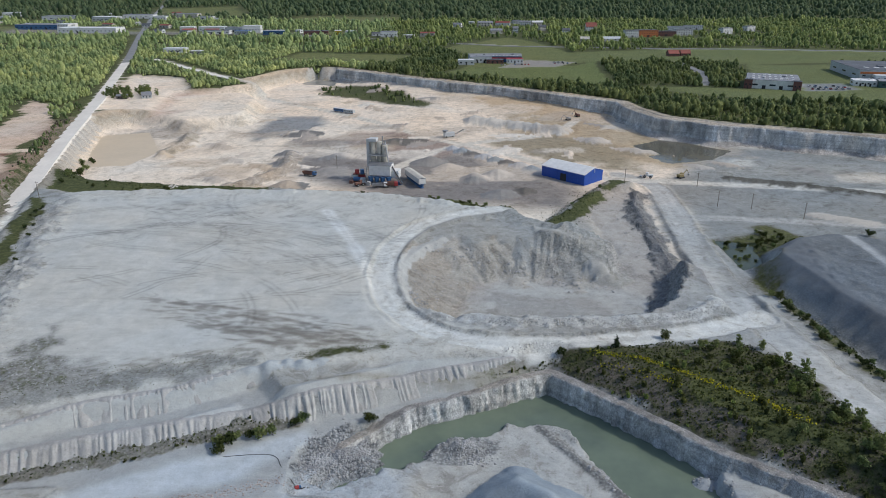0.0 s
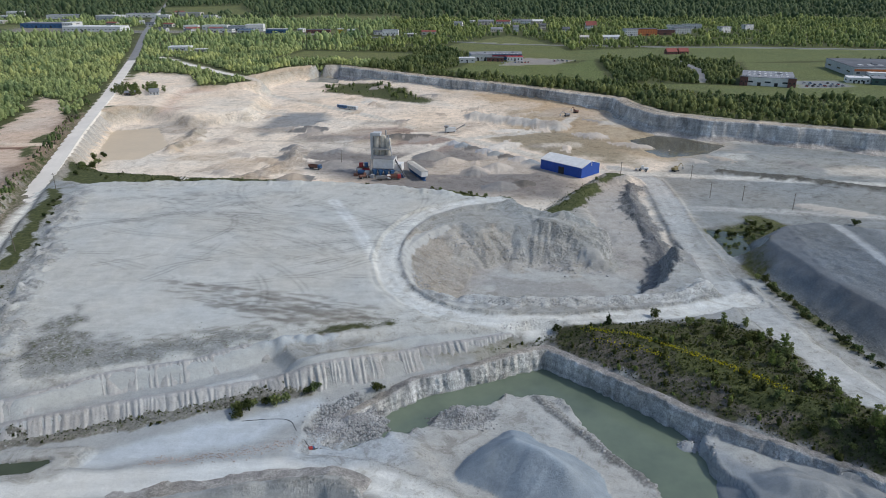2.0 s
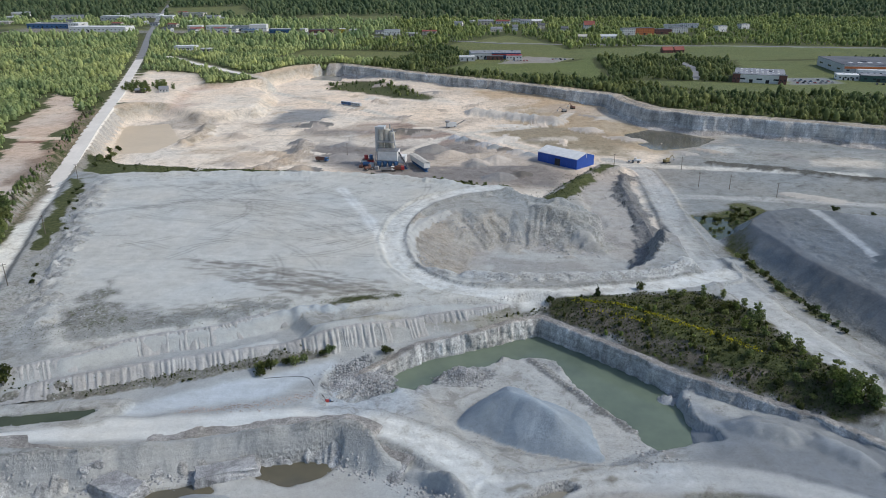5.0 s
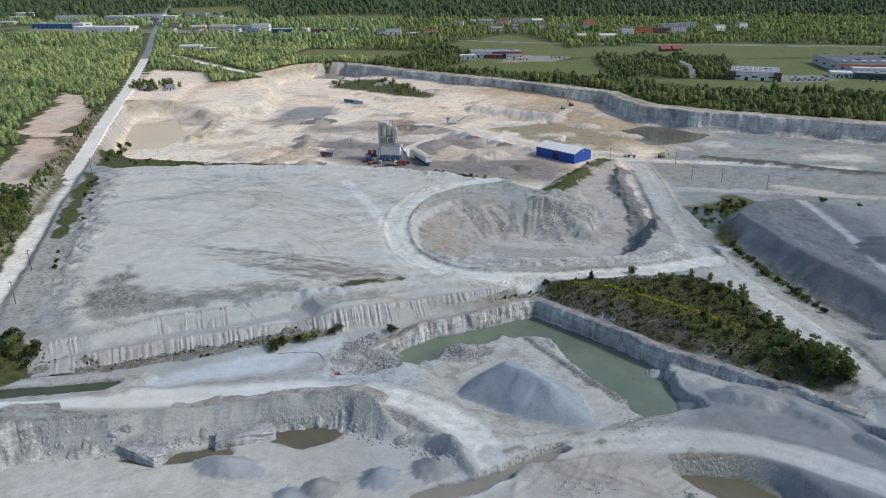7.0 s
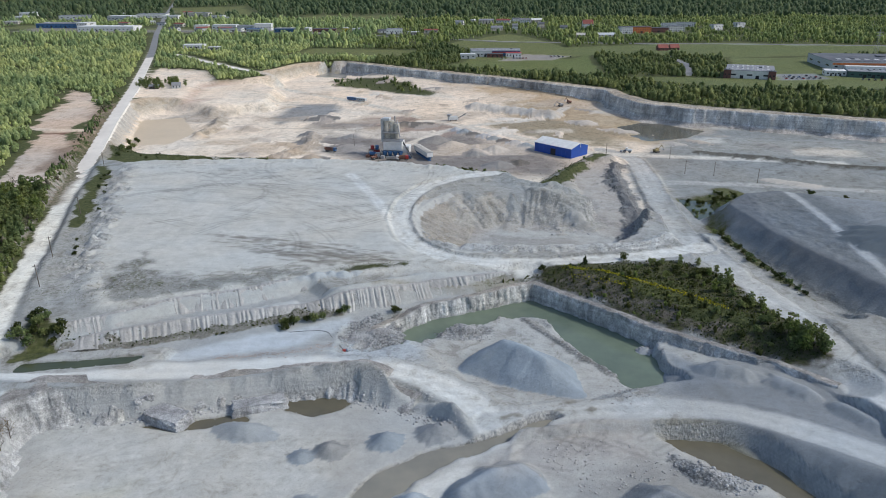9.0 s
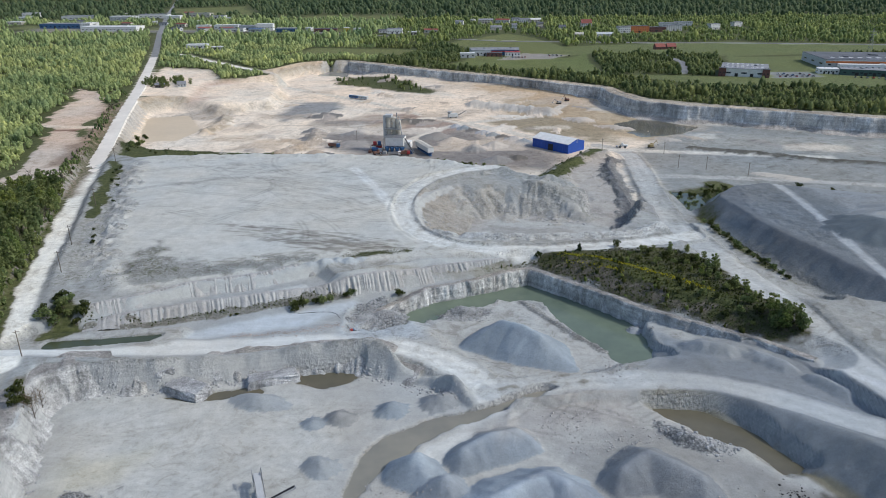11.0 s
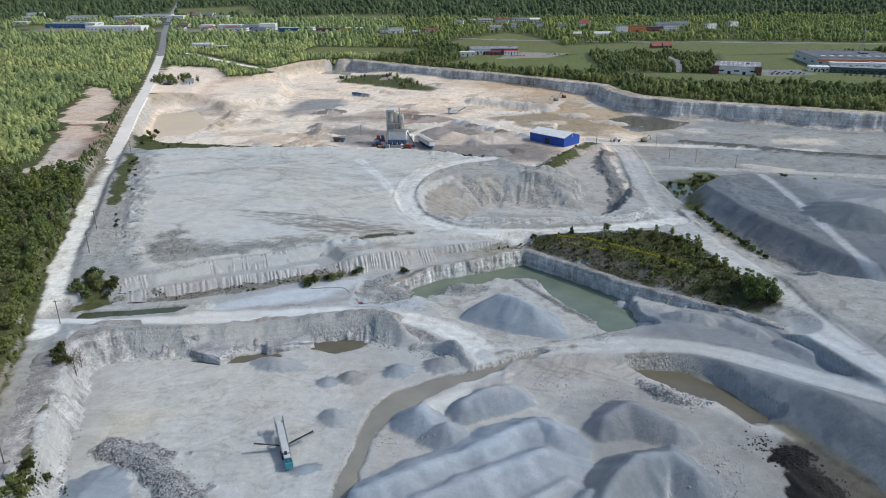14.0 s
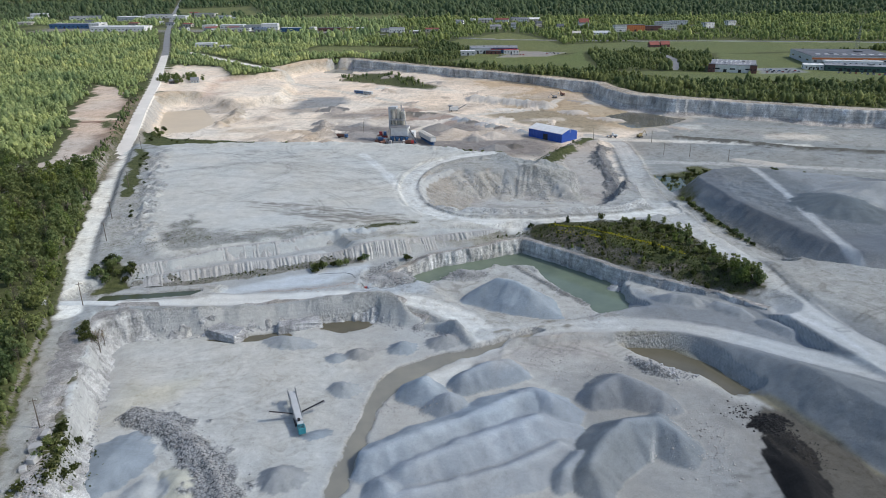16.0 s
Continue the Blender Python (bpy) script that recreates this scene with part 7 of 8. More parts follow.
def hose(name, pts, r, mat, label, category="hose"):
    cu = bpy.data.curves.new(name, "CURVE")
    cu.dimensions, cu.bevel_depth, cu.bevel_resolution, cu.resolution_u = "3D", r, 2, 6
    sp = cu.splines.new("NURBS"); sp.points.add(len(pts) - 1); sp.use_endpoint_u, sp.order_u = True, 3
    for p, (x, y) in zip(sp.points, pts):
        p.co = (x, y, float(ground_at(x, y)) + r * 0.9, 1)
    cu.materials.append(mat)
    tmp = bpy.data.objects.new(name, cu)
    scene.collection.objects.link(tmp)
    bpy.context.view_layer.update()
    me = bpy.data.meshes.new_from_object(tmp)
    bpy.data.objects.remove(tmp)
    ob = tagged(new(name, me), label, category)
    return ob


hose("discharge_hose", [(-37, 126.5), (-39, 128), (-41.5, 131), (-43, 134.5), (-47, 135.5), (-56, 134)], 0.07, DARK, "black discharge hose lying over pale rubble")
hose("suction_hose", [(-35.8, 126), (-34, 127.5), (-33.5, 129)], 0.12, DARK, "short black suction hose reaching into the pond")

# worn tyre at the bank's edge
bm = bmesh.new()
for i in range(20):
    for j in range(8):
        a, b = 2 * math.pi * i / 20, 2 * math.pi * j / 8
        bm.verts.new(((0.75 + 0.32 * math.cos(b)) * math.cos(a), (0.75 + 0.32 * math.cos(b)) * math.sin(a), 0.32 + 0.32 * math.sin(b)))
bm.verts.ensure_lookup_table()
for i in range(20):
    for j in range(8):
        bm.faces.new([bm.verts[k] for k in (i * 8 + j, ((i + 1) % 20) * 8 + j, ((i + 1) % 20) * 8 + (j + 1) % 8, i * 8 + (j + 1) % 8)])
ty = part("tyre", bm, DARK)
ty.matrix_world = pose(-105.5, 98.2, float(ground_at(-105.5, 98.2)) - 0.03, 0, 0, 20)
tagged(ty, "large worn black tyre lying beside the haul road", "tyre")

def rock_slab(x, y, z, turn, w, d, h, tilt, label, seed):
    """A block of bedded rock with a flat split top and broken sides."""
    rng = random.Random(seed)
    bm = bmesh.new()
    bmesh.ops.create_cube(bm, size=1)
    bmesh.ops.subdivide_edges(bm, edges=bm.edges[:], cuts=5, use_grid_fill=True)
    for v in bm.verts:
        flat = v.co.z > 0.45
        v.co = Vector((v.co.x * w * (1.12 - 0.16 * (v.co.z + 0.5)), v.co.y * d * (1.12 - 0.16 * (v.co.z + 0.5)), (v.co.z + 0.5) * h))
        j = 0.10 if flat else 0.34
        v.co += Vector((rng.uniform(-0.34, 0.34), rng.uniform(-0.34, 0.34), rng.uniform(-j, j)))
    me = bpy.data.meshes.new("rock_slab"); bm.to_mesh(me); bm.free()
    at = me.attributes.new("tint", "FLOAT_COLOR", "POINT")
    at.data.foreach_set("color", [c for v in me.vertices for c in (0.46, 0.47, 0.475, 1.0)])
    me.materials.append(MAT["face"])
    ob = new("rock_slab", me)
    ob.matrix_world = pose(x, y, z, tilt, 0, turn)
    return tagged(ob, label, "rock", "rock slabs")


rock_slab(-78.5, 91.2, -11.6, -24, 12, 6.0, 3.6, 3, "large pale rock slab with a flat split top by a puddle", 3)
rock_slab(-55.5, 97.6, -11.6, 20, 14, 5.0, 3.2, -2, "long pale rock ledge over a brown pool", 4)
rock_slab(-85.5, 95.5, -10.4, -60, 4.0, 4.5, 5.4, 8, "leaning grey rock slab in the pit's broken face", 5)
# concrete blocks by the west wall
for k, (x, y, w, d, h, tn) in enumerate(((-99.6, 24.2, 1.6, 2.6, 1.7, 10), (-99.2, 19.4, 2.9, 2.3, 1.8, 18), (-97.4, 15.4, 1.9, 2.7, 1.7, -4), (-98.3, 12.4, 1.5, 1.7, 1.0, 25))):
    ob = part("concrete_block", box(0, 0, -0.15, w, d, h, bev=0.1), CONC)
    ob.matrix_world = pose(x, y, float(ground_at(x, y)), 2, -3, tn)
    tagged(ob, ("tall pale concrete block among weeds by the road", "wide pale concrete block with a flat top among weeds", "pale concrete block leaning in green weeds", "low pale concrete block sunk in weeds")[k], "block", "concrete blocks")


def pole(x, y, h, label="weathered wooden power pole with a crossarm"):
    ob = thing("power_pole", x, y, float(ground_at(x, y)), random.uniform(-10, 10) + 25, label, "pole", "power poles")
    part("post", rod((0, 0, -0.6), (0, 0, h), 0.17, 0.11, 8), WOOD, ob)
    arm = part("crossarm", box(0, 0.1, h - 0.7, 1.8, 0.12, 0.14), WOOD, ob)
    for s in (-0.8, 0, 0.8):
        part("insulator", rod((s, 0.1, h - 0.56), (s, 0.1, h - 0.3), 0.06, 0.04, 6), WHITE, arm)


for x, y in ((-103.5, 28), (-128, 96), (-149, 156), (-160, 184), (-176, 236), (-206, 320), (135, 386), (134, 349), (92, 379), (-77, 419), (150, 345), (170, 330)):
    pole(x, y, 8.5)



def ribbon(name, pts, half, lift, mat, label, ramp=0.0):
    """A road surface laid over the ground along points of x, y."""
    rng = np.random.RandomState(len(pts))
    line = []
    for a, b in zip(pts, pts[1:]):
        n = max(2, int(math.dist(a, b) / 7))
        line += [(a[0] + (b[0] - a[0]) * i / n, a[1] + (b[1] - a[1]) * i / n) for i in range(n)]
    line.append(pts[-1])
    bm = bmesh.new()
    rows, ways, tops = [], [], []
    for i, (x, y) in enumerate(line):
        a, b = line[max(0, i - 1)], line[min(len(line) - 1, i + 1)]
        d = Vector((b[0] - a[0], b[1] - a[1])).normalized()
        ways.append(d)
        tops.append(max(float(ground_at(x + d.y * half * s, y - d.x * half * s)) for s in (-0.7, 0, 0.7)))
    for i, ((x, y), d) in enumerate(zip(line, ways)):
        w0, w1 = half * rng.uniform(0.97, 1.03), half * rng.uniform(0.97, 1.03)
        near = tops[max(0, i - 3):i + 4]
        z = sum(near) / len(near) * 0.6 + max(near) * 0.4 + lift - ramp * max(0.0, 1 - i / 6)
        rows.append([bm.verts.new((x - d.y * w * s, y + d.x * w * s, z - e)) for s, w, e in ((1, w0 + 0.8, 1.2), (1, w0, 0), (0, 0, -0.04), (-1, w1, 0), (-1, w1 + 0.8, 1.2))])
    for p, q in zip(rows, rows[1:]):
        for k in range(4):
            bm.faces.new((p[k], p[k + 1], q[k + 1], q[k]))
    bmesh.ops.recalc_face_normals(bm, faces=bm.faces)
    ob = part(name, bm, mat)
    return tagged(ob, label, "road", kind="structure")


GRAVEL = plain("pale_gravel_road", (0.80, 0.755, 0.675), 0.95, 0, 0.14, 0.2, 0.05)
ASPHALT = plain("worn_asphalt", (0.24, 0.24, 0.24), 0.9, 0, 0.2, 0.3, 0.02)
ribbon("road", [(-211, 292), (-229, 350), (-264, 449), (-314, 599), (-399, 831), (-412, 866)], 4.6, 0.14, GRAVEL, "straight pale gravel haul road through woodland", 0.75)
ribbon("road", [(-412, 866), (-440, 940), (-572, 1273), (-802, 1880), (-1320, 3300)], 4.5, 0.3, ASPHALT, "straight grey asphalt road through the forest")
ribbon("road", [(-392, 905), (-330, 830), (-262, 752), (-232, 722)], 3.4, 0.25, GRAVEL, "pale gravel access road down to the quarry")
ribbon("road", [(-620, 1330), (-300, 1290), (60, 1080), (300, 1040), (420, 1035), (700, 985), (1200, 900)], 4.0, 0.3, ASPHALT, "main road across fields beyond the quarry")
ribbon("road", [(262, 880), (262, 780), (240, 700)], 3.6, 0.25, ASPHALT, "asphalt side road to the white hall")

# ---- far buildings ----
building("warehouse", "low grey-blue service building with a flat roof", 22, 884, 4, 26, 34, 7.5, GREYW, ROOFG, 0, 1, 5, 2)
building("warehouse", "pale blue-grey shed beside the service building", 5, 852, 4, 19, 12, 5.5, GREYW, WHITE, 0, 1, 3, 1)
building("warehouse", "blue-grey industrial hall with a red end", 54, 893, -3, 40, 34, 7, NAVY, ROOFG, 0, 2, 8, 2, band=RED, rooflights=8)
building("workshop", "dark red low workshop annex", 40, 866, -2, 20, 10, 4.5, BRICK, ROOFD, 0, 1, 4, 2)
building("showroom", "white showroom with a red and glass corner", 64, 868, -2, 20, 12, 5, WHITE, RED, 0, 1, 5, 1)
building("logistics_hall", "white hall with brown corners and rooflights", 298, 688, -21, 46, 50, 8.0, WHITE, ROOFG, 0, 1, 3, 2, band=None, rooflights=24)
for k, (x, y) in enumerate(((269.5, 672.5), (308.5, 657.5))):
    building("corner_block", "brown-clad corner block of the white hall", x, y, -21, 7, 6, 8.3, BRICK, ROOFD, 0, 1, 2, 1, group="corner blocks")
building("factory", "large low factory with dark felt roof and orange stripe", 452, 762, -8, 92, 84, 10, GREYW, ROOFD, 0, 1, 10, 4, band=ORANGE, rooflights=8)
building("office_wing", "white office wing in front of the factory", 440, 712, -12, 60, 10, 6, WHITE, WHITE, 0, 1, 10, 1)
building("canopy_hall", "low dark green hall with a pale canopy", 424, 672, -20, 62, 18, 6, GREEND, ROOFG, 0, 1, 8, 5)
building("delivery_canopy", "pale flat delivery canopy building", 386, 690, -16, 20, 16, 5, WHITE, WHITE, 0, 1, 4, 3)
building("school", "white end block of a long orange school", 288, 1246, 4, 22, 18, 11, WHITE, ROOFD, 0, 3, 6, 1)
building("school", "orange rendered school block with three storeys", 317, 1255, 4, 34, 18, 11, ORANGE, ROOFD, 0, 3, 8, 1)
building("school", "dark red middle wing of the school", 352, 1272, 4, 36, 16, 8, BRICK, ROOFD, 0, 2, 8, 1)
building("school", "white end wing of the school", 388, 1290, 4, 30, 18, 10, WHITE, ROOFD, 0, 3, 7, 1)
building("apartment_block", "white apartment block with three storeys", 404, 1385, -6, 32, 12, 8.5, WHITE, ROOFG, 0, 3, 10, 2)
building("apartment_block", "white apartment block with grey roof among trees", 446, 1420, -6, 36, 12, 8, WHITE, ROOFG, 0, 3, 10, 2)
building("apartment_block", "tall white apartment block turned to the sun", 473, 1318, 24, 22, 12, 10, WHITE, ROOFG, 0, 4, 6, 1)
building("apartment_block", "white apartment block at the wood's edge", 536, 1375, 24, 20, 12, 9.5, WHITE, ROOFG, 0, 4, 6, 1)
building("farmhouse", "red-roofed farmhouse among dark trees", 276, 948, 6, 14, 10, 3.6, BRICK, ROOFR, 4, 1, 5, 1, "house")
building("farmhouse", "red-roofed barn beside the farmhouse", 293, 953, 6, 13, 9, 3.6, BRICK, ROOFR, 4, 1, 4, 1, "house")
building("villa", "tall white house with a bright red roof", 244, 1388, 0, 20, 16, 8, WHITE, ROOFR, 7, 2, 5, 1, "house")
for k, (x, y, w, h, rf, lab) in enumerate(((-10, 1490, 26, 6, ROOFG, "white house with a grey roof among trees"), (48, 1520, 44, 8, ROOFG, "long white house at the forest edge"), (86, 1545, 42, 6, ROOFR, "white house with a faded red roof"),
                                           (62, 1325, 30, 6, ROOFG, "pale low house beside a meadow"), (134, 1545, 30, 7, ROOFG, "white house half hidden by trees"), (160, 1560, 34, 6, WHITE, "pale house with a light roof"),
                                           (98, 1340, 14, 9, ROOFG, "narrow pale house among trees"), (152, 1385, 16, 9, ROOFD, "tall pale house among dark trees"), (188, 1320, 18, 7, ROOFD, "white gabled house beside trees"),
                                           (196, 1160, 20, 5, CREAM, "cream low house by the meadow"), (240, 1175, 44, 4, GREYW, "long pale garage row behind trees"))):
    building("house", lab, x, y, (k * 17) % 30 - 15, w * 0.72, 10, h * 0.9, (WHITE, CREAM)[k % 2], rf, 3.0, 1 if h < 7 else 2, 5, 1, "house")
# trading estate across the main road
building("supermarket", "long white supermarket with a flat roof", -694, 1345, -2, 112, 36, 9, WHITE, WHITE, 0, 1, 14, 2)
building("warehouse", "long dark blue warehouse beside the supermarket", -838, 1440, -2, 96, 40, 9, NAVY, ROOFG, 0, 1, 10, 2)
building("warehouse", "tall white end block of the warehouse", -778, 1418, -2, 22, 36, 11, WHITE, WHITE, 0, 2, 4, 1)
for k, (x, y, w, d, h, wl, rf, lab) in enumerate(((-1110, 1750, 60, 24, 6, WHITE, WHITE, "long low white shed in the trees"), (-1020, 1560, 40, 24, 6, CREAM, WHITE, "pale shed by the trading estate"), (-1130, 1500, 60, 20, 6, CREAM, ROOFG, "long cream row building among trees"),
                                                 (-960, 1740, 110, 40, 9, WHITE, ROOFG, "large white warehouse behind the supermarket"), (-830, 1690, 70, 40, 10, GREYW, WHITE, "white and green showroom hall"), (-800, 1800, 90, 40, 9, WHITE, ROOFG, "wide white hall at the estate's far side"),
                                                 (-720, 1720, 50, 30, 9, WHITE, WHITE, "white hall with a pale flat roof"), (-690, 1830, 70, 30, 10, CREAM, ROOFG, "cream hall near the main road"), (-1180, 1900, 60, 30, 9, WHITE, WHITE, "white hall at the edge of the forest"), (-620, 1760, 44, 24, 7, WHITE, ROOFG, "white roadside building with grey roof"),
                                                 (-530, 1395, 34, 20, 7, WHITE, WHITE, "small white roadside shop building"), (-478, 1385, 60, 26, 8, WHITE, WHITE, "white shop with a pale roof edge"), (-420, 1365, 60, 30, 8, GREYW, ROOFG, "grey retail hall beside the road"), (-448, 1318, 60, 24, 6, WHITE, ROOFD, "long white showroom by the road"), (-395, 1300, 34, 18, 6, GREYW, NAVY, "blue and white garage by the road"),
                                                 (-390, 1345, 40, 24, 12, WHITE, WHITE, "tall white hall with a bright roof"), (-336, 1300, 50, 22, 7, NAVY, GREYW, "long pale blue hall by the road"), (-262, 1300, 52, 20, 6, BRICK, ROOFD, "dark long building with a flat roof"), (-222, 1298, 14, 18, 7, YELLOW, WHITE, "bright yellow end of a shop"), (-200, 1300, 22, 16, 6, WHITE, WHITE, "small white kiosk building by the road"),
                                                 (-126, 1250, 34, 24, 9, WHITE, ROOFG, "pale farm building among trees"), (-90, 1225, 24, 16, 5, CREAM, WHITE, "low cream house by the fields"), (-395, 985, 36, 20, 6, WHITE, WHITE, "white house with a flat roof among trees"), (-360, 968, 20, 12, 4, CREAM, WHITE, "pale shed among trees"))):
    building("hall", lab, x, y, (k * 7) % 12 - 6, w * 0.82, d * 0.8, h, wl, rf, 0, 1, 6, 2, "hall")
SMALL = ((-930, 1540), (-884, 1588), (-742, 1512), (-700, 1560), (-655, 1498), (-600, 1460), (-612, 1600), (-560, 1330), (-512, 1352), (-575, 1700), (-860, 1900), (-770, 1960), (-940, 1930), (-500, 1300), (-468, 1352), (-300, 1330), (-150, 1272), (-60, 1262), (20, 1590), (118, 1600))
for k, (x, y) in enumerate(SMALL):
    building("small_house", ("low white house half hidden by trees", "pale grey house with a dark roof among trees", "cream house with a red roof among trees")[k % 3], x, y, k * 37 % 60 - 30, 11 + 7 * (k % 3), 9 + k % 4, 4.5 + k % 2, (WHITE, GREYW, CREAM)[k % 3], (WHITE, ROOFD, ROOFR)[k % 3], 2.0 * (k % 3 > 0), 1, 3, 1, "house", group="houses of the trading estate")
building("cottage", "small pale blue cottage among trees above the quarry", -279, 616, 20, 8, 6, 3, GREYW, ROOFG, 2.4, 1, 3, 1, "house")
building("shed", "grey wooden shed beside the cottage", -300, 614, 10, 9, 6, 2.6, WOOD, ROOFG, 1.2, 1, 2, 1, "shed")


def car(paint):
    ob = thing("car", 0, 0, -300, 0, "parked passenger car on a paved lot", "car", "parked cars")
    b = part("body", box(0, 0, 0.35, 4.4, 1.8, 0.65, bev=0.15), paint, ob)
    part("cabin", box(-0.2, 0, 0.98, 2.3, 1.55, 0.5, bev=0.18), GLASS, b)
    wheel_set(ob, [(1.35, -0.8), (1.35, 0.8), (-1.35, -0.8), (-1.35, 0.8)], 0.33, 0.22)
    return ob


cars = [car(m) for m in (WHITE, DARK, NAVY, RED, STEEL)]
lots = [(326 + 5.6 * (k % 7), 664 + 9 * (k // 7), 80) for k in range(20)] + [(392 + 5.2 * k, 656 - 1.6 * k, 70) for k in range(22)] + [(47 + 4 * k, 845 + 0.5 * k, 85) for k in range(9)] + [(112 + 5 * (k % 6), 862 + 10 * (k // 6), 85) for k in range(9)] + [(420 + 5 * k, 640 - 1.6 * k, 70) for k in range(14)]
for k, (x, y, tn) in enumerate(lots):
    if random.random() < 0.82:
        copy_thing(cars[random.randrange(5)], pose(x, y, float(ground_at(x, y)) + 0.02, 0, 0, tn + random.uniform(-4, 4)))
for p in cars:
    for o in (p, *p.children_recursive):
        bpy.data.objects.remove(o)

mast = thing("lattice_mast", 545, 905, float(ground_at(545, 905)), 0, "tall grey lattice power mast in a field", "mast")
for sx, sy in ((-1, -1), (1, -1), (1, 1), (-1, 1)):
    part("leg", rod((2.2 * sx, 2.2 * sy, -0.5), (0.4 * sx, 0.4 * sy, 30), 0.16, 0.1, 5), STEEL, mast)
for k in range(7):
    z, r = 3 + k * 4, 2.2 - 1.8 * (3 + k * 4) / 30
    r2 = 2.2 - 1.8 * (7 + k * 4) / 30
    bm = bmesh.new()
    for (ax, ay), (bx, by) in (((-1, -1), (1, -1)), ((1, -1), (1, 1)), ((1, 1), (-1, 1)), ((-1, 1), (-1, -1))):
        add_rod(bm, (ax * r, ay * r, z), (bx * r2, by * r2, min(30, z + 4)), 0.07, None, 4)
    part("brace", bm, STEEL, mast)
for z in (22, 26):
    part("crossarm", box(0, 0, z, 9, 0.5, 0.4), STEEL, mast)


# ---- loose stones ----
def rocks(spots, lo, hi, mat, label, seed):
    """Broken stones lying at spots, joined into one mesh."""
    rng = np.random.RandomState(seed)
    base = np.array([(-1, -1, -1), (1, -1, -1), (1, 1, -1), (-1, 1, -1), (-0.8, -0.8, 0.8), (0.8, -0.9, 0.7), (0.9, 0.7, 0.9), (-0.8, 0.8, 0.7), (0.1, 0.0, 1.15)])
    face = np.array([(0, 1, 5), (0, 5, 4), (1, 2, 6), (1, 6, 5), (2, 3, 7), (2, 7, 6), (3, 0, 4), (3, 4, 7), (4, 5, 8), (5, 6, 8), (6, 7, 8), (7, 4, 8)])
    p = np.array(spots)
    n = len(p)
    v = base[None] * (0.55 + 0.8 * rng.rand(n, 9, 3))
    s = (lo + (hi - lo) * rng.rand(n) ** 3)[:, None]
    a = rng.rand(n)[:, None] * 6.283
    x, y, z = v[..., 0] * (0.8 + 0.5 * rng.rand(n, 1)), v[..., 1], v[..., 2] * 0.7
    X, Y = (x * np.cos(a) - y * np.sin(a)) * s, (x * np.sin(a) + y * np.cos(a)) * s
    V = np.stack([X + p[:, :1], Y + p[:, 1:2], z * s + ground_at(p[:, 0], p[:, 1])[:, None] + s * 0.08], -1)
    me = mesh_from("loose_stones", V.reshape(-1, 3), (face[None] + (np.arange(n) * 9)[:, None, None]).reshape(-1, 3), 3)
    me.materials.append(mat)
    return tagged(new("loose_stones", me), label, "stones", kind="stuff")


def along(pts, n, width, rng):
    out, seg = [], [math.dist(a, b) for a, b in zip(pts, pts[1:])]
    for _ in range(n):
        k = rng.choice(len(seg), p=np.array(seg) / sum(seg))
        t = rng.rand()
        a, b = pts[k], pts[k + 1]
        out.append((a[0] + (b[0] - a[0]) * t + rng.normal() * width, a[1] + (b[1] - a[1]) * t + rng.normal() * width))
    return out


R = np.random.RandomState(5)
rocks(along([(-34, 133), (-30, 139), (-23, 142)], 2400, 3.0, R) + along([(-3, 146), (6, 142)], 700, 2.4, R), 0.08, 0.34, MAT["stone"], "heap of grey blasted stone in the pond's corner", 1)
rocks(along([(-88, 45), (-78, 40), (-68, 32), (-58, 20), (-52, 8)], 3000, 2.4, R), 0.06, 0.28, MAT["stone"], "ridge of broken grey stone on the pit floor", 2)
rocks(along([(-117, 89), (-86, 90.5), (-60, 97.5), (-31, 102), (-14, 95), (0, 86)], 900, 1.4, R) + along([(-105, 61), (-93, 29)], 200, 0.8, R), 0.08, 0.42, MAT["stone"], "fallen stones along the foot of the pit bank", 3)
rocks(along([(-140, 160), (-125, 165), (-112, 160), (-96, 155)], 700, 5, R) + along([(-185, 290), (-155, 210), (-140, 165)], 700, 3.0, R), 0.06, 0.26, MAT["stone"], "loose stones on the plateau's rough edge", 4)
rocks(along([(97, 366), (89, 342), (88, 312), (87, 284), (86, 258), (80, 236), (68, 217)], 900, 2.2, R), 0.1, 0.36, MAT["grey_stone"], "rubble windrow of grey stones beside the road", 5)
rocks(along([(74, 52), (79, 48), (84, 40), (86, 28)], 500, 2.4, R), 0.08, 0.3, MAT["dark_stone"], "black broken asphalt heap", 6)
rocks(along([(-14, 198), (17, 193), (60, 196), (82, 205)], 600, 1.2, R) + along([(-24, 243), (-20, 215), (-12, 199)], 260, 0.9, R), 0.06, 0.28, MAT["stone"], "pale stones on the pit's rim bank", 7)
rocks(along([(62, 71), (66, 68), (58, 74)], 260, 2.2, R) + along([(33, 138), (42, 128), (49, 119), (52, 112)], 300, 1.3, R) + along([(26, 169), (50, 142), (63, 129)], 240, 0.8, R) + along([(-95, 8), (-90, 2)], 200, 2, R), 0.12, 0.5, MAT["stone"], "scattered pale stones by the pond and pools", 8)
rocks(along([(-10, 262), (10, 256), (44, 246), (60, 240)], 300, 3, R) + along([(-18, 225), (-8, 208)], 160, 2, R), 0.1, 0.5, MAT["stone"], "stones fallen from the round pit's wall", 9)


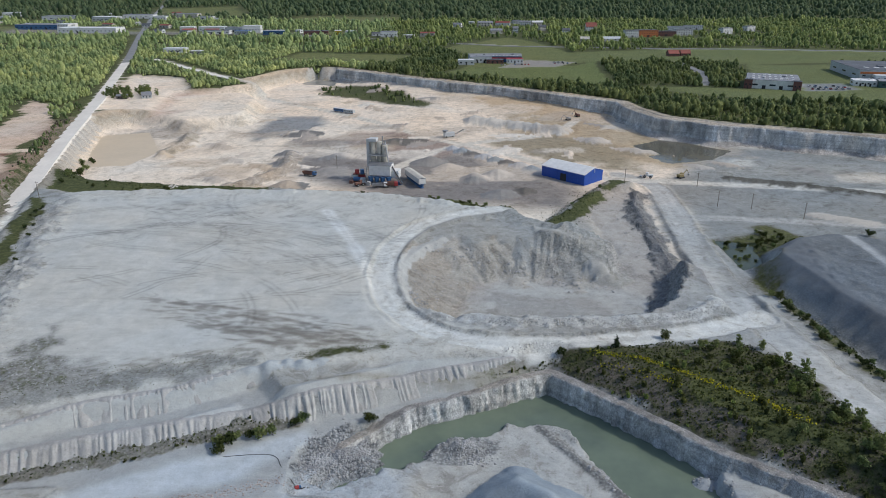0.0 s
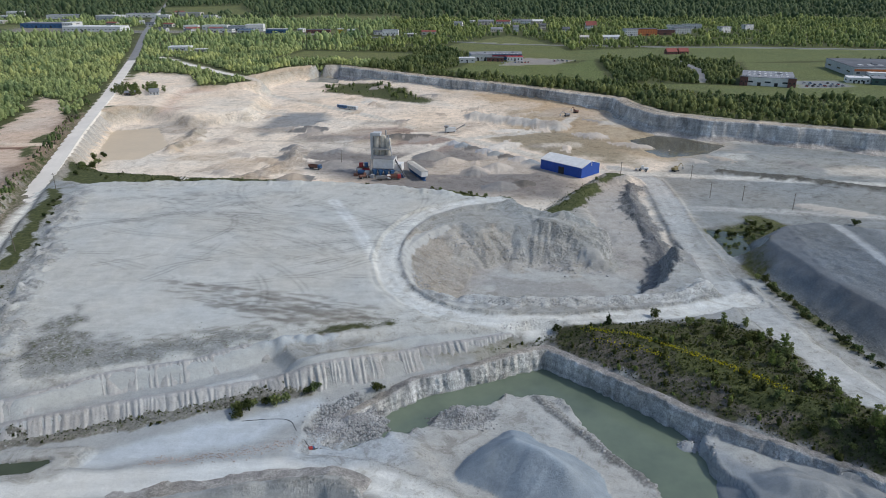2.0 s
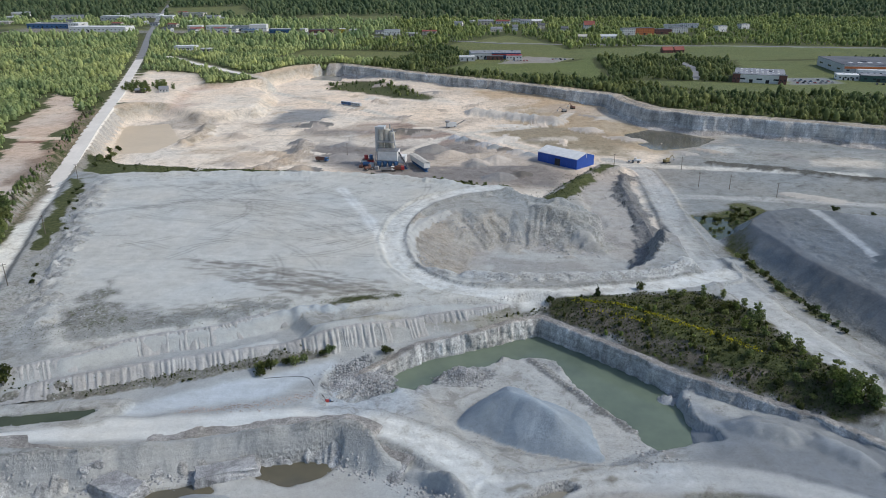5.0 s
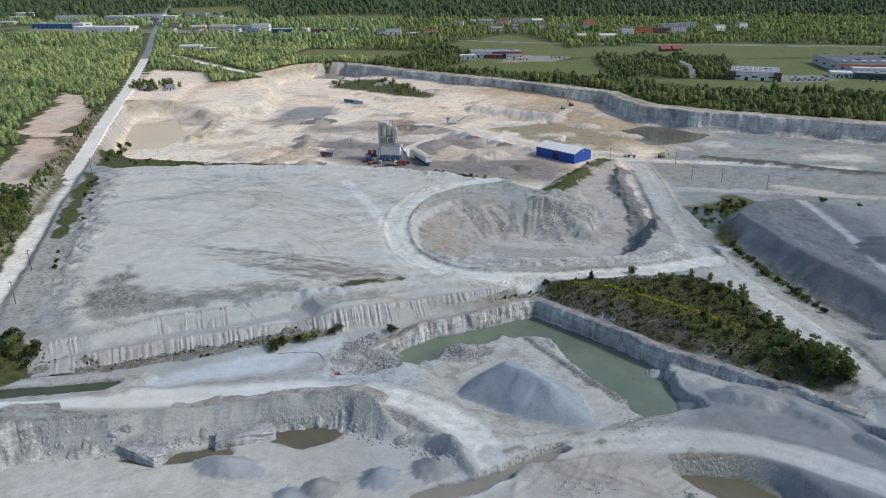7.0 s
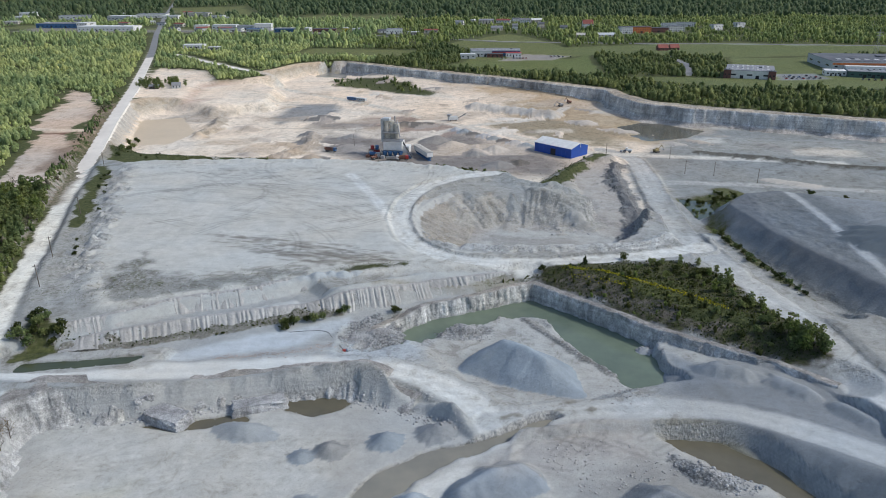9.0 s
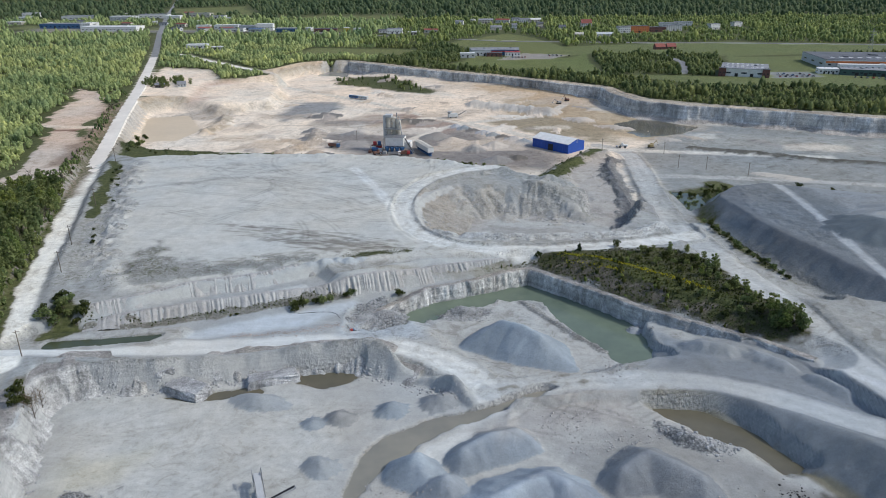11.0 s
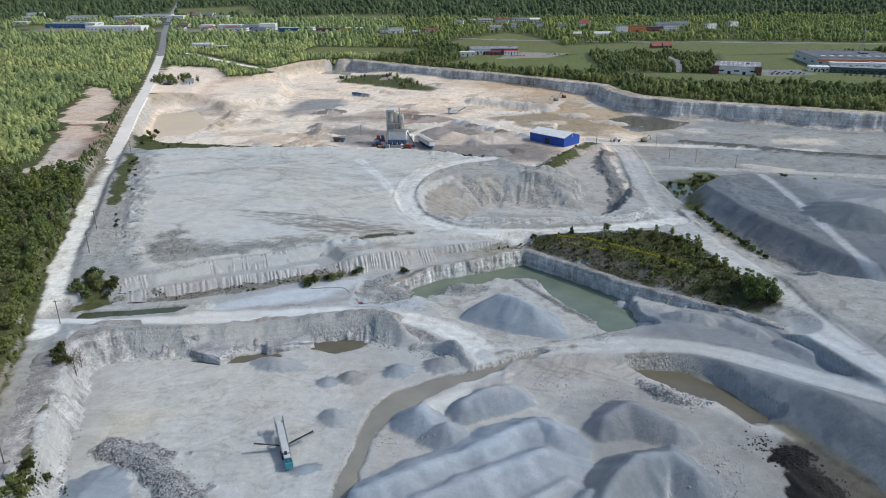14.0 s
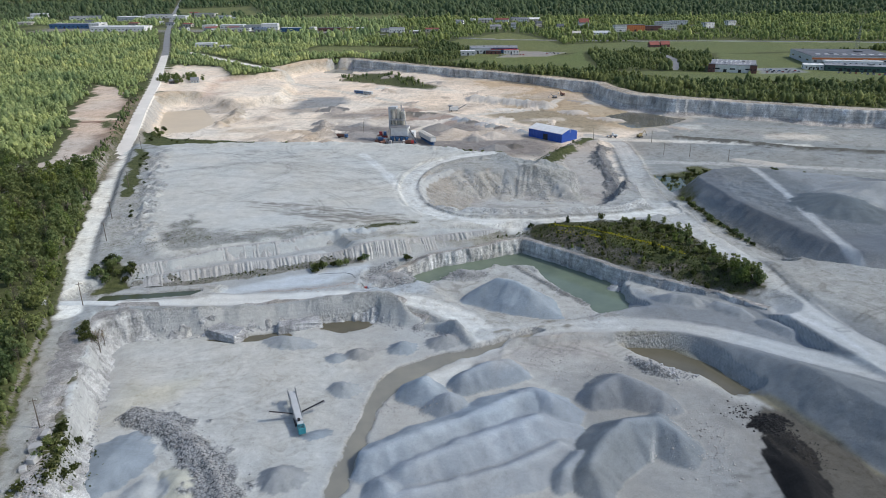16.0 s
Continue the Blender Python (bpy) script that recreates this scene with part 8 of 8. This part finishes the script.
# rubble over every broken bank near the pits
gi = np.argwhere((BROKEN > 0.45) & (GX > -165) & (GX < 130) & (GY > 8) & (GY < 290) & (COVER[..., 0] < 0.4) & (FINE < 0.3) & (TINT[..., 1] > 0.2))
gi = gi[R.choice(len(gi), 9000, replace=False)]
rocks(np.stack([XS[gi[:, 1]] + R.uniform(-0.4, 0.4, len(gi)), YS[gi[:, 0]] + R.uniform(-0.4, 0.4, len(gi))], -1), 0.05, 0.25, MAT["stone"], "broken limestone rubble lying on the quarry banks", 21)
CRUMB = plain("pale_floor_clods", (0.40, 0.395, 0.38), 0.95, 0, 0.3, 0.8)
rocks(along([(30, 66), (40, 72), (52, 74)], 260, 3.0, R) + along([(60, 50), (64, 40), (60, 24)], 420, 4.5, R) + along([(22, 74), (34, 82)], 260, 4.0, R) + along([(-30, 45), (-20, 50), (-6, 48)], 160, 1.6, R) + along([(44, 110), (50, 104), (40, 100)], 220, 2.6, R), 0.06, 0.3, CRUMB, "pale clods strewn over the pit floor", 23)
rocks(along([(-74, 116.5), (-56, 120), (-40, 126)], 700, 1.1, R), 0.06, 0.24, plain("pinkish_rubble", (0.42, 0.37, 0.34), 0.95, 0, 0.35, 0.8), "low band of pinkish rubble beside the haul road", 22)


# ---- weeds and flowers ----
def tufts(spots, leaf, mat, label, seed, rise=0.15, name="weeds"):
    rng = np.random.RandomState(seed)
    p = np.array(spots)
    v, f = leaf_crown(rng, [(0, 0, 0, 1.0)], len(p), leaf, 0.0)
    c = v.reshape(-1, 4, 3)
    c = c - c.mean(1, keepdims=True)
    c += np.stack([p[:, 0], p[:, 1], ground_at(p[:, 0], p[:, 1]) + rise], -1)[:, None]
    me = mesh_from(name, c.reshape(-1, 3), f, 4)
    me.materials.append(mat)
    return tagged(new(name, me), label, "plants", kind="stuff")


def fill(pts, n, rng):
    xs, ys = [p[0] for p in pts], [p[1] for p in pts]
    x, y = rng.uniform(min(xs), max(xs), n), rng.uniform(min(ys), max(ys), n)
    k = inside(x, y, pts)[0] > 0.3
    return list(zip(x[k], y[k]))


tufts(fill(BUSHY, 15000, R), 0.27, MAT["shaded_leaf"], "rough weeds and grass over the pond cliff", 3, 0.2)
tufts(along([(37, 177), (52, 173), (66, 162), (78, 152), (86, 143)], 560, 0.7, R) + along([(40, 172), (50, 166), (58, 160)], 120, 0.8, R), 0.24, MAT["flower"], "bands of bright yellow wild flowers", 4, 0.45, "wild_flowers")
tufts(along([(-142, 152), (-126, 150), (-110, 152), (-84, 162), (-62, 169)], 1300, 4.0, R) + along([(-46, 171), (-20, 177)], 900, 1.5, R) + along([(-196, 300), (-160, 212), (-146, 172)], 1200, 3.0, R), 0.12, MAT["shaded_leaf"], "thin low weeds on the plateau's rough edges", 6, 0.08)
tufts(along([(-128, 123), (-95, 128), (-66, 140), (-45, 149)], 420, 1.2, R) + along([(-97, 30), (-90, 6)], 900, 2.2, R) + along([(-230, 380), (-160, 352), (-100, 348)], 1600, 5, R) + along([(0, 330), (40, 306), (76, 374)], 1200, 5, R) + along([(114, 226), (117, 192), (124, 160)], 800, 2, R), 0.27, MAT["shaded_leaf"], "weeds on the banks and road edges", 5, 0.2)

# ---- woodland on the plain ----
def low_scrub(area, count, size, mat, label, seed):
    """Low bushes spread over an area, joined into one mesh."""
    p = np.array(fill(area, count, np.random.RandomState(seed)))
    return woodland(p[:, 0], p[:, 1], size, 26, 2, mat, label, seed, 0.30)


# these bushes take the leaf colour that has cloud shade mixed in
low_scrub(BUSHY, 420, 0.62, MAT["shaded_leaf"], "low dark green bushes over the pond cliff", 81)
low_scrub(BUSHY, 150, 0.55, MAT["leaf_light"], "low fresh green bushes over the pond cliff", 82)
low_scrub([(-150, 700), (-100, 690), (-45, 650), (-36, 664), (-90, 738), (-140, 765)], 190, 1.5, MAT["scrub"], "low scrub on the far quarry floor", 83)
rng = np.random.RandomState(9)
x, y = np.meshgrid(np.arange(-300, -98, 2.5), np.arange(0, 292, 2.5))
x, y = (x + rng.uniform(-1.2, 1.2, x.shape)).ravel(), (y + rng.uniform(-1.2, 1.2, y.shape)).ravel()
keep = (inside(x, y, NEARWOOD)[0] > 0.8) & (rng.rand(len(x)) < 0.85)
woodland(x[keep], y[keep], 1.25, 14, 2, MAT["leaf"], "dense undergrowth below the roadside trees", 10, 0.34)
x, y = jittered(-520, -110, 290, 640, 2.9, 1, 0.72)
keep = np.hypot(x - -280, y - 425) > 12
x, y = x[keep], y[keep]
woodland(x, y, 2.1, 14, 2, MAT["sunlit_leaf"], "dense green mixed woodland beside the haul road", 11, 0.32)
x, y = jittered(-700, 700, 440, 1000, 3.7, 2, 0.72)
keep = ~((x < -110) & (y < 640))
x, y = x[keep], y[keep]
# west of this line the sun-lightened leaves, east of it the cloud-darkened ones
west = x + 60 * vnoise(x / 90, y / 90, 4) < -90
woodland(x[west], y[west], 2.3, 5, 2, MAT["sunlit_leaf"], "light green scrub and trees beyond the quarry", 12, 0.36)
woodland(x[~west], y[~west], 2.3, 5, 2, MAT["scrub"], "dark green scrub and tree belts between the fields", 17, 0.36)
x, y = jittered(-1100, 1100, 1000, 1700, 7.6, 3, 0.70)
west = x + 60 * vnoise(x / 90, y / 90, 4) < -120
woodland(x[west], y[west], 3.4, 2, 2, MAT["sunlit_leaf"], "distant light green mixed woods", 13, 0.42)
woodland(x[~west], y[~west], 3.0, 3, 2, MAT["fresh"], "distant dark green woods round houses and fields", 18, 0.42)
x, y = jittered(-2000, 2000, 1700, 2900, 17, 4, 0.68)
woodland(x, y, 6.3, 0, 2, MAT["hazed_forest"], "far forest stretching to the horizon", 14, 0.45)
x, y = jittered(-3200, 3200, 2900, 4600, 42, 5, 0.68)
woodland(x, y, 15.0, 2, 2, MAT["hazed_forest"], "farthest forest at the horizon", 15, 0.45)

rng = np.random.RandomState(61)
side, far = rng.uniform(7.0, 17, 1500), rng.rand(1500) ** 0.8
y = 150 + far * 420
x = np.interp(y, [142, 178, 280, 350, 449, 599], [-155, -168, -207, -229, -264, -314]) - side
keep = (rng.rand(1500) < 0.25 + 0.75 * smooth(0.3, 0.6, vnoise(x / 14, y / 14, 5))) & (side < 14 + 3 * smooth(300, 250, y))
x, y = x[keep], y[keep]
woodland(x[::3], y[::3], 1.0, 10, 2, MAT["leaf"], "low green scrub along the haul road's verge", 16, 0.34)
woodland(x[1::6], y[1::6], 0.9, 10, 2, MAT["dry"], "grey-brown dry scrub along the haul road's verge", 19, 0.34)
